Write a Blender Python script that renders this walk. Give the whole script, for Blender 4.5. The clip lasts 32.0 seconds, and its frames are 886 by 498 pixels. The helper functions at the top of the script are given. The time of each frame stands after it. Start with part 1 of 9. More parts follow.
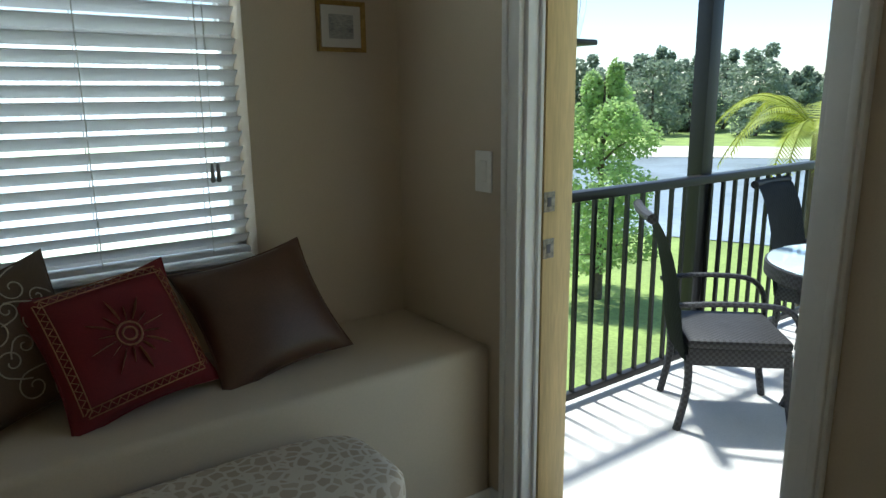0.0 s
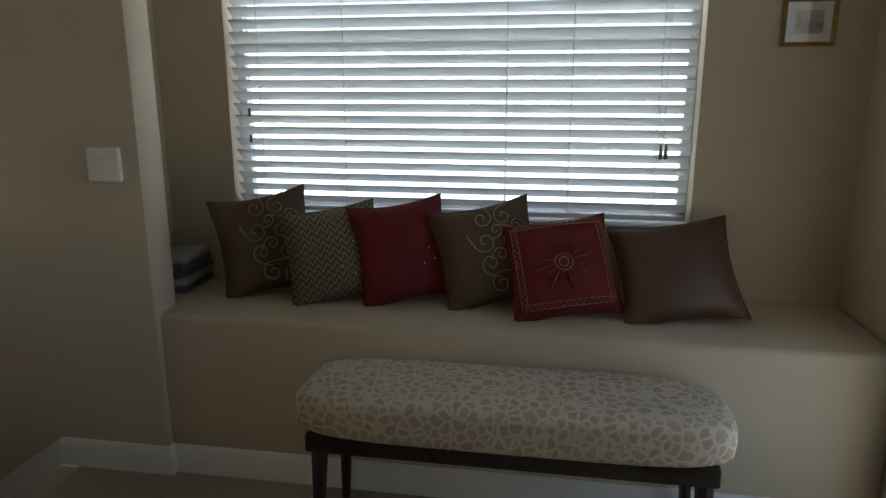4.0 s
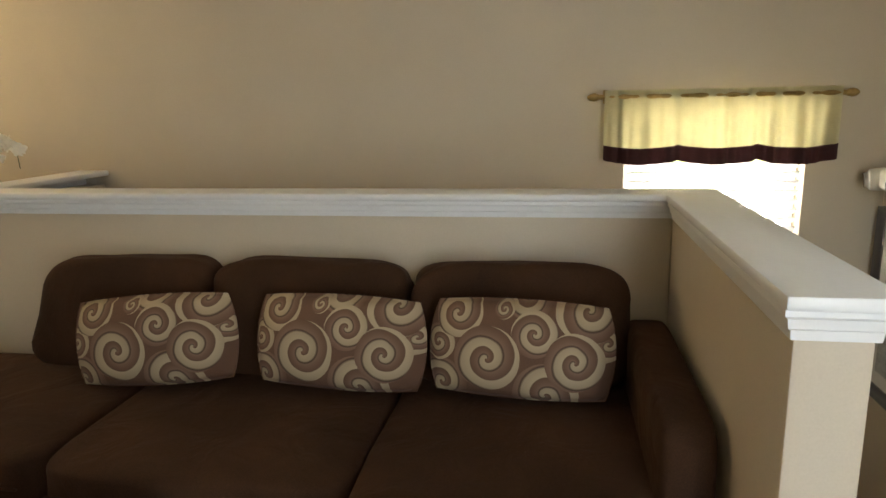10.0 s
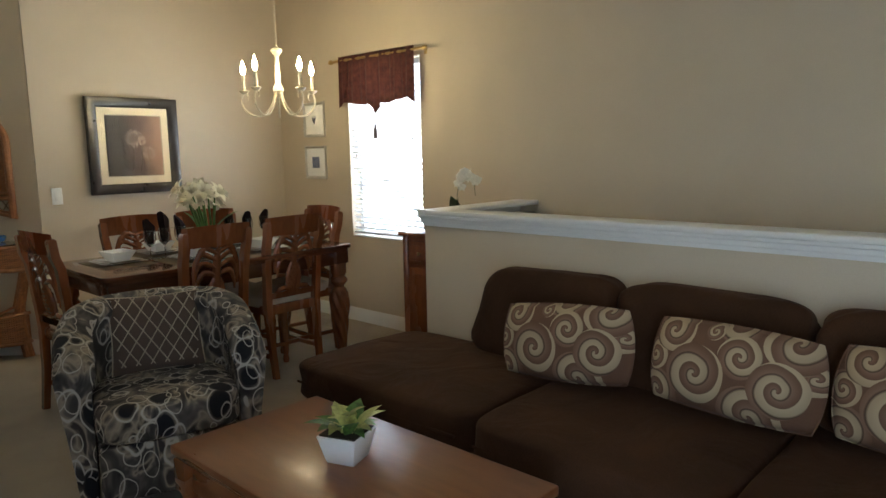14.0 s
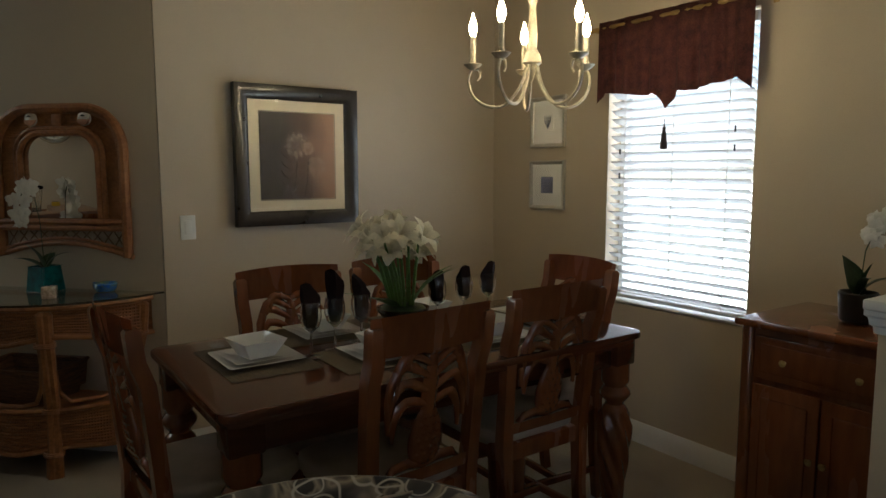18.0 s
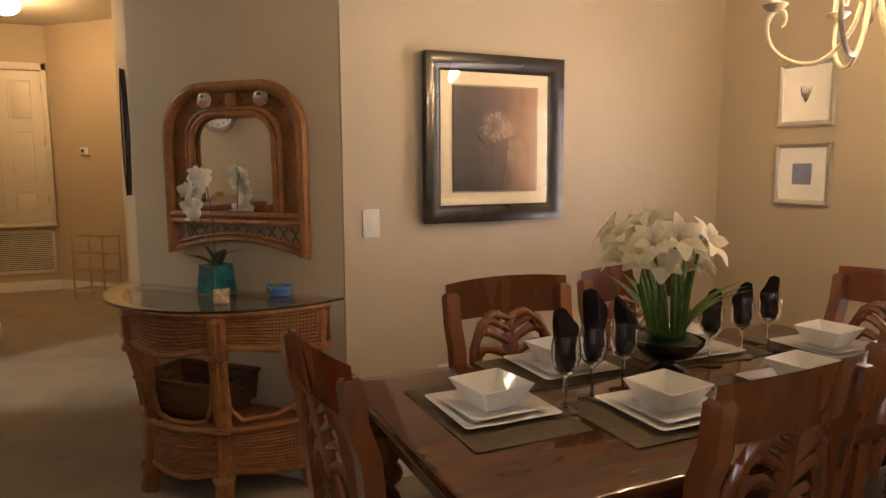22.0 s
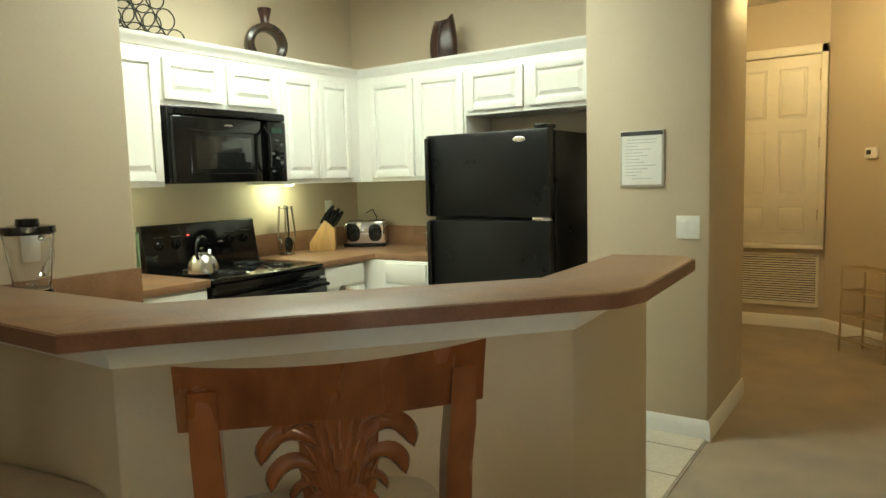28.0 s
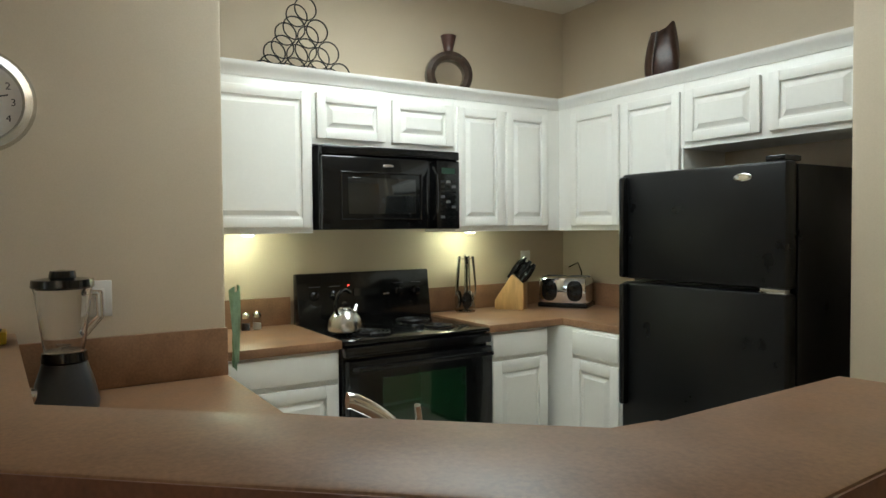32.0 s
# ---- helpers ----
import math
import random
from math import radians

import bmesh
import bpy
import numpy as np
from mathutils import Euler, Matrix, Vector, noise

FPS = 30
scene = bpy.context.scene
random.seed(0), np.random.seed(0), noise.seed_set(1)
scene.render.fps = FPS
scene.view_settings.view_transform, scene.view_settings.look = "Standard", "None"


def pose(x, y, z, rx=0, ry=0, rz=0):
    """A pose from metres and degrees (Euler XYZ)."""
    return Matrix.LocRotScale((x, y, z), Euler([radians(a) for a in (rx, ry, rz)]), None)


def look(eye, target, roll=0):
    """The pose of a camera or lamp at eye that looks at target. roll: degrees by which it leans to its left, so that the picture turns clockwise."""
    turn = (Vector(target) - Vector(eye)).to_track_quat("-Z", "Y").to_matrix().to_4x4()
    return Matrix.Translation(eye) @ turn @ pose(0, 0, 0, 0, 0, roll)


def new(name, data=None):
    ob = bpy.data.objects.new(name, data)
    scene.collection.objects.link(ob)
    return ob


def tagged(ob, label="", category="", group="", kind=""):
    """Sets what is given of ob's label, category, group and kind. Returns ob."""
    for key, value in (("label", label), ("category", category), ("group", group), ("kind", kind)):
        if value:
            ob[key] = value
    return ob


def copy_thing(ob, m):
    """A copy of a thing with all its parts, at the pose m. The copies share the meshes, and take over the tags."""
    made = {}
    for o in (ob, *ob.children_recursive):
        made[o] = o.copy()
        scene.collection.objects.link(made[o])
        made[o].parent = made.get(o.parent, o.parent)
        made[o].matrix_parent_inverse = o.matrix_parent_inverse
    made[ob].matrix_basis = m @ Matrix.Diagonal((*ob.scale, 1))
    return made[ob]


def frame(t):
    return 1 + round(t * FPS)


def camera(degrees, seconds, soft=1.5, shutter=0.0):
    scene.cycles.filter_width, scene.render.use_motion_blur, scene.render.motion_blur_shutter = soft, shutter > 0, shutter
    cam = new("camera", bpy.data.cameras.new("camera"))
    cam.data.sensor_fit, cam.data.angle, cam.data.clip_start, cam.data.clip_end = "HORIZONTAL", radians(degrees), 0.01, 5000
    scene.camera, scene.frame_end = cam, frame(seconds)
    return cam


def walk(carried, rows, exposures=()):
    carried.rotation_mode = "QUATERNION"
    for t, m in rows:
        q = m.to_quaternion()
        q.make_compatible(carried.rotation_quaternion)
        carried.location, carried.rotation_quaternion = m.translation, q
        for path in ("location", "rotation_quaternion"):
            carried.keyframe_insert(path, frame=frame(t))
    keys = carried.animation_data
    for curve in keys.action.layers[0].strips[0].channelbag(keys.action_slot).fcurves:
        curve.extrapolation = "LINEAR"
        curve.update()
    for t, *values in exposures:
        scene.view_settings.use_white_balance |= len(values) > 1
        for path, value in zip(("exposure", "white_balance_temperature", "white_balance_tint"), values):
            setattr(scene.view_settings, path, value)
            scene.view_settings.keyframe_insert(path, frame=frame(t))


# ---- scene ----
# ---------------------------------------------------------------- camera and its walk
cam = camera(66.23, 32.0, soft=1.5)
# seconds, eye x y z, yaw, pitch, roll
ROWS = [
    (0.0, 0.037, -0.063, 1.315, -36.24, -12.55, 0.63),
    (0.5, 0.055, -0.141, 1.305, -30.32, -13.01, 0.71),
    (1.0, 0.114, -0.222, 1.307, -22.91, -13.27, 0.23),
    (1.5, 0.143, -0.295, 1.312, -15.99, -13.65, -0.38),
    (2.0, 0.134, -0.372, 1.314, -10.89, -14.04, -0.37),
    (2.5, 0.128, -0.467, 1.320, -7.44, -14.22, -0.13),
    (4.5, 0.353, -0.587, 1.338, 16.43, -13.00, -0.08),
    (5.0, 0.360, -0.628, 1.333, 22.97, -12.34, -0.13),
    (5.5, 0.346, -0.650, 1.335, 29.06, -11.82, 0.37),
    (6.0, 0.328, -0.637, 1.333, 35.44, -11.50, 1.02),
    (6.5, 0.283, -0.583, 1.330, 42.01, -11.85, 1.25),
    (7.0, 0.209, -0.490, 1.331, 49.28, -12.42, 0.93),
    (7.5, 0.157, -0.423, 1.335, 57.28, -13.19, 1.05),
    (8.0, 0.173, -0.349, 1.339, 65.19, -13.74, 1.61),
    (8.5, 0.218, -0.278, 1.344, 73.88, -14.02, 1.87),
    (9.0, 0.225, -0.201, 1.349, 82.75, -14.29, 1.75),
    (9.5, 0.185, -0.135, 1.353, 90.68, -13.99, 1.35),
    (10.0, 0.189, -0.036, 1.353, 99.18, -12.22, 1.11),
    (10.5, 0.245, 0.059, 1.354, 106.91, -10.76, 0.28),
    (11.0, 0.321, 0.137, 1.350, 113.00, -9.58, 0.14),
    (11.5, 0.380, 0.155, 1.343, 116.79, -8.82, 0.20),
    (12.0, 0.435, 0.155, 1.339, 120.13, -8.66, 0.72),
    (12.5, 0.486, 0.153, 1.335, 123.82, -8.53, 1.09),
    (13.0, 0.499, 0.133, 1.336, 127.22, -8.47, 1.03),
    (13.5, 0.490, 0.115, 1.338, 129.97, -8.27, 1.08),
    (14.0, 0.431, 0.063, 1.341, 132.57, -8.12, 1.08),
    (14.5, 0.313, -0.033, 1.349, 137.80, -7.89, 0.96),
    (15.0, 0.185, -0.184, 1.352, 142.49, -8.34, 0.42),
    (15.5, 0.034, -0.412, 1.358, 145.12, -8.27, -0.07),
    (17.5, -0.356, -1.518, 1.355, 146.45, -7.44, 0.19),
    (18.0, -0.379, -1.752, 1.345, 145.21, -6.41, 0.07),
    (18.5, -0.384, -1.950, 1.334, 144.51, -5.46, 0.70),
    (19.0, -0.389, -2.073, 1.326, 142.94, -4.98, 0.65),
    (19.5, -0.419, -2.178, 1.314, 141.70, -5.32, 0.76),
    (20.0, -0.443, -2.273, 1.307, 143.26, -5.74, 1.03),
    (20.5, -0.457, -2.335, 1.297, 145.73, -6.06, 1.19),
    (21.0, -0.451, -2.363, 1.297, 148.76, -6.47, 0.86),
    (21.5, -0.424, -2.388, 1.310, 152.24, -6.91, 0.56),
    (22.0, -0.370, -2.457, 1.326, 155.97, -7.13, 0.23),
    (22.5, -0.324, -2.546, 1.333, 159.71, -7.40, 0.33),
    (23.0, -0.299, -2.649, 1.340, 164.54, -7.75, 0.65),
    (23.5, -0.324, -2.823, 1.340, 171.20, -7.58, 0.70),
    (24.0, -0.363, -3.006, 1.335, 177.32, -6.72, 0.66),
    (24.5, -0.366, -3.220, 1.332, 182.62, -6.25, 0.64),
    (25.0, -0.365, -3.405, 1.332, 187.88, -5.93, 0.56),
    (25.5, -0.372, -3.595, 1.330, 193.16, -5.79, 0.98),
    (26.0, -0.366, -3.744, 1.331, 199.64, -5.69, 0.78),
    (26.5, -0.322, -3.881, 1.326, 205.50, -5.57, 0.52),
    (28.5, -0.042, -4.442, 1.352, 215.72, -5.42, 1.61),
    (29.0, -0.007, -4.605, 1.355, 217.52, -4.73, 0.93),
    (29.5, 0.062, -4.770, 1.367, 218.91, -3.99, -0.19),
    (30.0, 0.092, -4.901, 1.372, 219.69, -3.16, -0.46),
    (30.5, 0.093, -5.055, 1.373, 222.46, -2.62, -0.44),
    (31.0, 0.080, -5.153, 1.380, 228.51, -2.34, -0.17),
    (31.5, 0.064, -5.206, 1.381, 233.37, -1.96, -0.09),
    (32.0, 0.030, -5.226, 1.374, 237.93, -1.76, 0.48),
]
EXPOSURES = [(0, 0.65, 5850, 3), (2.5, 0.70, 5950, 6), (5, 1.1, 6450, 14), (6, 1.25, 7200, 16), (7.2, 1.88, 8200, 18), (8, 2.25, 8900, 20), (10, 2.65, 6700, 12), (12, 2.36, 6000, 9), (13, 2.35, 5800, 8), (15.5, 2.12, 5700, 7), (18, 1.15, 5800, 8), (20, 1.2, 6100, 16), (22, 2.5, 7500, 30), (23, 2.75, 7500, 22), (24.5, 2.95, 7500, 6), (26, 3.0, 7300, -6), (29, 2.85, 6050, 0), (32, 2.35, 5750, 9)]
walk(cam, [(t, pose(x, y, z, 90 + pitch, roll, yaw)) for t, x, y, z, yaw, pitch, roll in ROWS], EXPOSURES)

# ---------------------------------------------------------------- world, sun, large lights
SUN_AZ, SUN_EL = 2.0, 66.0          # degrees from +y towards +x, and above the horizon
world = bpy.data.worlds.new("sky")
scene.world = world
world.use_nodes = True
wn = world.node_tree.nodes
sky = wn.new("ShaderNodeTexSky")
sky.sky_type, sky.sun_disc = "NISHITA", False
sky.sun_elevation, sky.sun_rotation = radians(SUN_EL), radians(SUN_AZ)
sky.air_density, sky.dust_density = 1.0, 0.6
wn["Background"].inputs["Strength"].default_value = 0.15
world.node_tree.links.new(sky.outputs[0], wn["Background"].inputs["Color"])
sun = bpy.data.lights.new("sun", "SUN")
sun.energy, sun.angle, sun.color = 5.0, radians(4.0), (1.0, 0.95, 0.86)
sd = Vector((math.sin(radians(SUN_AZ)) * math.cos(radians(SUN_EL)), math.cos(radians(SUN_AZ)) * math.cos(radians(SUN_EL)), math.sin(radians(SUN_EL))))
new("sun", sun).matrix_world = look(sd * 30, (0, 0, 0))


def area_lamp(name, eye, target, w, h, power, color):
    la = bpy.data.lights.new(name, "AREA")
    la.shape, la.size, la.size_y, la.energy, la.color = "RECTANGLE", w, h, power, color
    ob = new(name, la)
    ob.matrix_world = look(eye, target)
    return ob


def point_lamp(name, at, power, color, radius=0.03):
    la = bpy.data.lights.new(name, "POINT")
    la.energy, la.color, la.shadow_soft_size = power, color, radius
    ob = new(name, la)
    ob.location = at
    return ob


DAY = (0.86, 0.93, 1.0)
WARM = (1.0, 0.72, 0.40)
# daylight in the openings of the windows and the balcony door
area_lamp("window_light", (-0.09, 2.02, 1.5), (-0.09, 0, 1.3), 1.68, 1.28, 8.5, DAY)
area_lamp("window_light", (-3.17, -3.74, 1.35), (0, -3.74, 1.2), 0.76, 1.28, 7.2, (0.95, 0.97, 1.0))
area_lamp("window_light", (-3.17, 0.67, 0.9), (0, 0.67, 0.7), 0.76, 0.85, 5.0, (1.0, 0.96, 0.88))
area_lamp("door_light", (1.62, 0.905, 1.03), (-2.2, -1.6, 0.75), 0.74, 2.0, 3.1, (0.84, 0.93, 1.0)).data.spread = radians(105)
area_lamp("kitchen_ceiling_light", (2.1, -6.75, 2.66), (2.1, -6.75, 0), 1.2, 0.55, 2.75, (0.97, 1.0, 0.86))
point_lamp("hall_ceiling_bulb", (0.60, -9.5, 2.52), 3.4, (1.0, 0.66, 0.28), 0.08)

# ---------------------------------------------------------------- materials


def material(name, color, rough=0.6, metal=0.0, vary=0.12, scale=6.0, fine=90.0, bump=0.15, second=None, coat=0.0, stretch=(1, 1, 1), depth=0.002, sheen=0.0):
    """A procedural surface: two scales of colour variation, roughness variation and a fine relief."""
    m = bpy.data.materials.new(name)
    m.use_nodes = True
    nt = m.node_tree
    N, L = nt.nodes, nt.links
    p = N["Principled BSDF"]
    co = N.new("ShaderNodeTexCoord")
    mp = N.new("ShaderNodeMapping")
    mp.inputs["Scale"].default_value = stretch
    L.new(co.outputs["Object"], mp.inputs["Vector"])
    n1, n2 = N.new("ShaderNodeTexNoise"), N.new("ShaderNodeTexNoise")
    n1.inputs["Scale"].default_value, n1.inputs["Detail"].default_value = scale, 4
    n2.inputs["Scale"].default_value, n2.inputs["Detail"].default_value = fine, 3
    for n in (n1, n2):
        L.new(mp.outputs[0], n.inputs["Vector"])
    mix = N.new("ShaderNodeMix")
    mix.data_type, mix.blend_type = "RGBA", "MIX"
    dark = second or tuple(c * (1 - 2.2 * vary) for c in color)
    lite = tuple(min(1, c * (1 + vary)) for c in color)
    mix.inputs[6].default_value, mix.inputs[7].default_value = (*dark, 1), (*lite, 1)
    add = N.new("ShaderNodeMath")
    add.operation = "MULTIPLY_ADD"
    add.inputs[1].default_value = 0.45
    L.new(n2.outputs[0], add.inputs[0])
    half = N.new("ShaderNodeMath")
    half.operation = "MULTIPLY"
    half.inputs[1].default_value = 0.62
    L.new(n1.outputs[0], half.inputs[0])
    L.new(half.outputs[0], add.inputs[2])
    span = N.new("ShaderNodeMapRange")
    span.inputs[1].default_value, span.inputs[2].default_value = 0.36, 0.70
    L.new(add.outputs[0], span.inputs[0])
    L.new(span.outputs[0], mix.inputs[0])
    L.new(mix.outputs[2], p.inputs["Base Color"])
    rr = N.new("ShaderNodeMapRange")
    rr.inputs[3].default_value, rr.inputs[4].default_value = max(0.02, rough - 0.08), min(1, rough + 0.08)
    L.new(n1.outputs[0], rr.inputs[0])
    L.new(rr.outputs[0], p.inputs["Roughness"])
    p.inputs["Metallic"].default_value = metal
    p.inputs["Coat Weight"].default_value = coat
    p.inputs["Sheen Weight"].default_value = sheen
    if bump:
        b = N.new("ShaderNodeBump")
        b.inputs["Strength"].default_value, b.inputs["Distance"].default_value = bump, depth
        L.new(n2.outputs[0], b.inputs["Height"])
        L.new(b.outputs[0], p.inputs["Normal"])
    return m


def nodes_of(m):
    return m.node_tree.nodes, m.node_tree.links, m.node_tree.nodes["Principled BSDF"]


def ramp_of(N, stops):
    r = N.new("ShaderNodeValToRGB")
    e = r.color_ramp.elements
    while len(e) < len(stops):
        e.new(0.5)
    for el, (pos, col) in zip(e, stops):
        el.position, el.color = pos, (*col, 1)
    return r


def glow(name, color, strength):
    m = bpy.data.materials.new(name)
    m.use_nodes = True
    N, L, p = nodes_of(m)
    p.inputs["Base Color"].default_value = (*color, 1)
    p.inputs["Emission Color"].default_value = (*color, 1)
    p.inputs["Emission Strength"].default_value = strength
    return m


def glass(name, color=(1, 1, 1), rough=0.0, ior=1.45):
    m = bpy.data.materials.new(name)
    m.use_nodes = True
    N, L, p = nodes_of(m)
    p.inputs["Base Color"].default_value = (*color, 1)
    p.inputs["Roughness"].default_value = rough
    p.inputs["IOR"].default_value = ior
    p.inputs["Transmission Weight"].default_value = 1.0
    return m


def mirror_glass(name, color):
    m = bpy.data.materials.new(name)
    m.use_nodes = True
    N, L, p = nodes_of(m)
    p.inputs["Base Color"].default_value = (*color, 1)
    p.inputs["Metallic"].default_value = 1.0
    p.inputs["Roughness"].default_value = 0.0
    return m


M_WALL = material("tan_wall_paint", (0.56, 0.47, 0.345), 0.62, vary=0.03, scale=2.5, fine=220, bump=0.25, depth=0.0015)
M_CEIL = material("ceiling_paint", (0.72, 0.68, 0.60), 0.8, vary=0.03, scale=3, fine=120, bump=0.4, depth=0.003)
M_TRIM = material("white_trim_paint", (0.80, 0.79, 0.76), 0.38, vary=0.015, scale=8, fine=60, bump=0.015)
M_CARPET = material("beige_carpet", (0.39, 0.32, 0.23), 0.95, vary=0.13, scale=3.0, fine=380, bump=0.9, depth=0.006, sheen=0.2)
M_TILE = material("floor_tile", (0.62, 0.56, 0.46), 0.4, vary=0.07, scale=5, fine=60, bump=0.1)
M_GROUT = material("grout", (0.45, 0.40, 0.33), 0.9)
M_WOOD = material("reddish_brown_wood", (0.215, 0.072, 0.025), 0.26, vary=0.12, scale=7, fine=34, bump=0.10, stretch=(1, 1, 0.22), coat=0.6, second=(0.125, 0.040, 0.015))
M_TABLE = material("polished_table_wood", (0.105, 0.032, 0.013), 0.18, vary=0.2, scale=4, fine=26, bump=0.05, stretch=(0.2, 1, 1), coat=0.5, second=(0.04, 0.012, 0.006))
M_COFFEE = material("coffee_table_wood", (0.22, 0.085, 0.03), 0.29, vary=0.18, scale=4, fine=30, bump=0.06, stretch=(1, 0.2, 1), coat=0.15, second=(0.16, 0.058, 0.02))
M_DARKWOOD = material("dark_wood", (0.018, 0.011, 0.008), 0.3, vary=0.2, scale=6, fine=50, coat=0.3)
M_SOFA = material("brown_suede", (0.053, 0.023, 0.0105), 0.9, vary=0.24, scale=3.5, fine=300, bump=0.25)
# soft creases in the suede, larger than its nap
N, L, p = nodes_of(M_SOFA)
cz, cr = N.new("ShaderNodeTexCoord"), N.new("ShaderNodeTexNoise")
cr.inputs["Scale"].default_value, cr.inputs["Detail"].default_value, cr.inputs["Distortion"].default_value = 5.0, 3.0, 1.2
L.new(cz.outputs["Object"], cr.inputs["Vector"])
cb = N.new("ShaderNodeBump")
cb.inputs["Strength"].default_value, cb.inputs["Distance"].default_value = 0.5, 0.03
L.new(cr.outputs[0], cb.inputs["Height"])
L.new(p.inputs["Normal"].links[0].from_socket, cb.inputs["Normal"])
L.new(cb.outputs[0], p.inputs["Normal"])
p.inputs["Sheen Weight"].default_value, p.inputs["Sheen Roughness"].default_value = 0.08, 0.45
p.inputs["Sheen Tint"].default_value = (0.45, 0.27, 0.15, 1)
p.inputs["Specular IOR Level"].default_value = 0.18
M_WHITECAB = material("white_cabinet_paint", (0.82, 0.81, 0.77), 0.33, vary=0.012, scale=6, fine=50, bump=0.012)
M_COUNTER = material("brown_laminate", (0.26, 0.142, 0.074), 0.46, vary=0.16, scale=9, fine=120, bump=0.03, second=(0.18, 0.095, 0.048))
M_EDGE = material("dark_laminate_edge", (0.185, 0.08, 0.043), 0.42, vary=0.16, scale=9, fine=120, bump=0.03, second=(0.13, 0.055, 0.03))
M_BLACK = material("black_appliance", (0.006, 0.006, 0.0065), 0.16, vary=0.1, scale=5, fine=200, bump=0.06, coat=0.3)
M_BLACKTEX = material("black_textured_steel", (0.008, 0.008, 0.0085), 0.3, vary=0.1, scale=5, fine=420, bump=0.35)
for m in (M_BLACK, M_BLACKTEX):
    nodes_of(m)[2].inputs["Specular IOR Level"].default_value = 0.3
M_STEEL = material("brushed_steel", (0.62, 0.61, 0.58), 0.24, 1.0, vary=0.05, fine=120, stretch=(1, 1, 6), bump=0.05)
M_CHROME = material("chrome", (0.8, 0.8, 0.8), 0.08, 1.0, vary=0.02, bump=0)
M_BRASS = material("aged_brass", (0.45, 0.31, 0.12), 0.35, 0.9, vary=0.15)
M_CREAMMETAL = material("cream_painted_metal", (0.66, 0.58, 0.42), 0.45, vary=0.12, scale=20)
M_BLACKMETAL = material("dark_bronze_metal", (0.012, 0.011, 0.011), 0.42, 0.3, vary=0.15)
M_PLASTIC = material("white_plastic", (0.80, 0.79, 0.75), 0.35, vary=0.02, bump=0)
M_CHINA = material("white_china", (0.83, 0.83, 0.81), 0.12, vary=0.015, bump=0, coat=0.4)
M_GLASS = glass("clear_glass")
M_WINEGLASS = glass("wine_glass", (0.98, 0.98, 0.98))
M_TABLEGLASS = glass("table_glass", (0.88, 0.95, 0.91), 0.03)
M_MIRROR = mirror_glass("mirror", (0.90, 0.90, 0.89))
M_NAPKIN = material("dark_napkin", (0.014, 0.007, 0.007), 0.9, vary=0.2, scale=30, fine=300, bump=0.3)
M_NAPKIN.node_tree.nodes["Principled BSDF"].inputs["Specular IOR Level"].default_value = 0.12
M_RATTAN = material("rattan", (0.32, 0.135, 0.046), 0.45, vary=0.25, scale=14, fine=70, bump=0.25, coat=0.0, second=(0.18, 0.070, 0.023))
M_TEAL = material("teal_glaze", (0.010, 0.155, 0.185), 0.12, vary=0.3, scale=12, fine=40, bump=0.15, coat=0.6)
M_LEAF = material("dark_leaf", (0.022, 0.055, 0.016), 0.38, vary=0.3, scale=14)
M_STEM = material("green_stem", (0.10, 0.21, 0.04), 0.5, vary=0.3, scale=18)
M_PETAL = material("white_petal", (0.80, 0.74, 0.55), 0.6, vary=0.08, scale=25, fine=140, bump=0.2)
M_ORCHID = material("orchid_petal", (0.90, 0.88, 0.80), 0.5, vary=0.04, scale=25, fine=140, bump=0.1)
M_BOARD = material("wooden_knife_block", (0.50, 0.30, 0.11), 0.4, vary=0.15, scale=6, fine=60, stretch=(1, 1, 0.2))
M_CREAMSEAT = material("cream_seat_fabric", (0.50, 0.42, 0.33), 0.9, vary=0.08, scale=12, fine=420, bump=0.4)
M_PAPER = material("paper", (0.80, 0.79, 0.75), 0.7, vary=0.03, bump=0)
M_INK = material("ink", (0.06, 0.06, 0.065), 0.7, vary=0.05, bump=0)
M_SLAT = material("white_blind_slat", (0.80, 0.80, 0.79), 0.4, vary=0.02, bump=0.02)
M_DECK = material("balcony_concrete", (0.58, 0.56, 0.53), 0.8, vary=0.06, scale=3, fine=150, bump=0.2)
M_WICKER = material("black_wicker", (0.012, 0.011, 0.0125), 0.62, vary=0.3, scale=20, fine=160, bump=0.7, depth=0.004)
M_YELLOWJAMB = material("pale_wood_jamb", (0.62, 0.45, 0.20), 0.6, vary=0.10, scale=5, fine=45, stretch=(3, 3, 0.3))
M_TARNISH = material("tarnished_steel", (0.24, 0.21, 0.17), 0.5, 0.6, vary=0.3, scale=60)
# the wicker's weave: squares that stand proud by turns
N, L, p = nodes_of(M_WICKER)
wc, ck = N.new("ShaderNodeTexCoord"), N.new("ShaderNodeTexChecker")
ck.inputs["Scale"].default_value = 75
ck.inputs["Color1"].default_value, ck.inputs["Color2"].default_value = (0.010, 0.0095, 0.011, 1), (0.034, 0.033, 0.038, 1)
L.new(wc.outputs["Object"], ck.inputs["Vector"])
L.new(ck.outputs["Color"], p.inputs["Base Color"])
wb = N.new("ShaderNodeBump")
wb.inputs["Strength"].default_value, wb.inputs["Distance"].default_value = 0.6, 0.003
L.new(ck.outputs["Fac"], wb.inputs["Height"])
L.new(wb.outputs[0], p.inputs["Normal"])
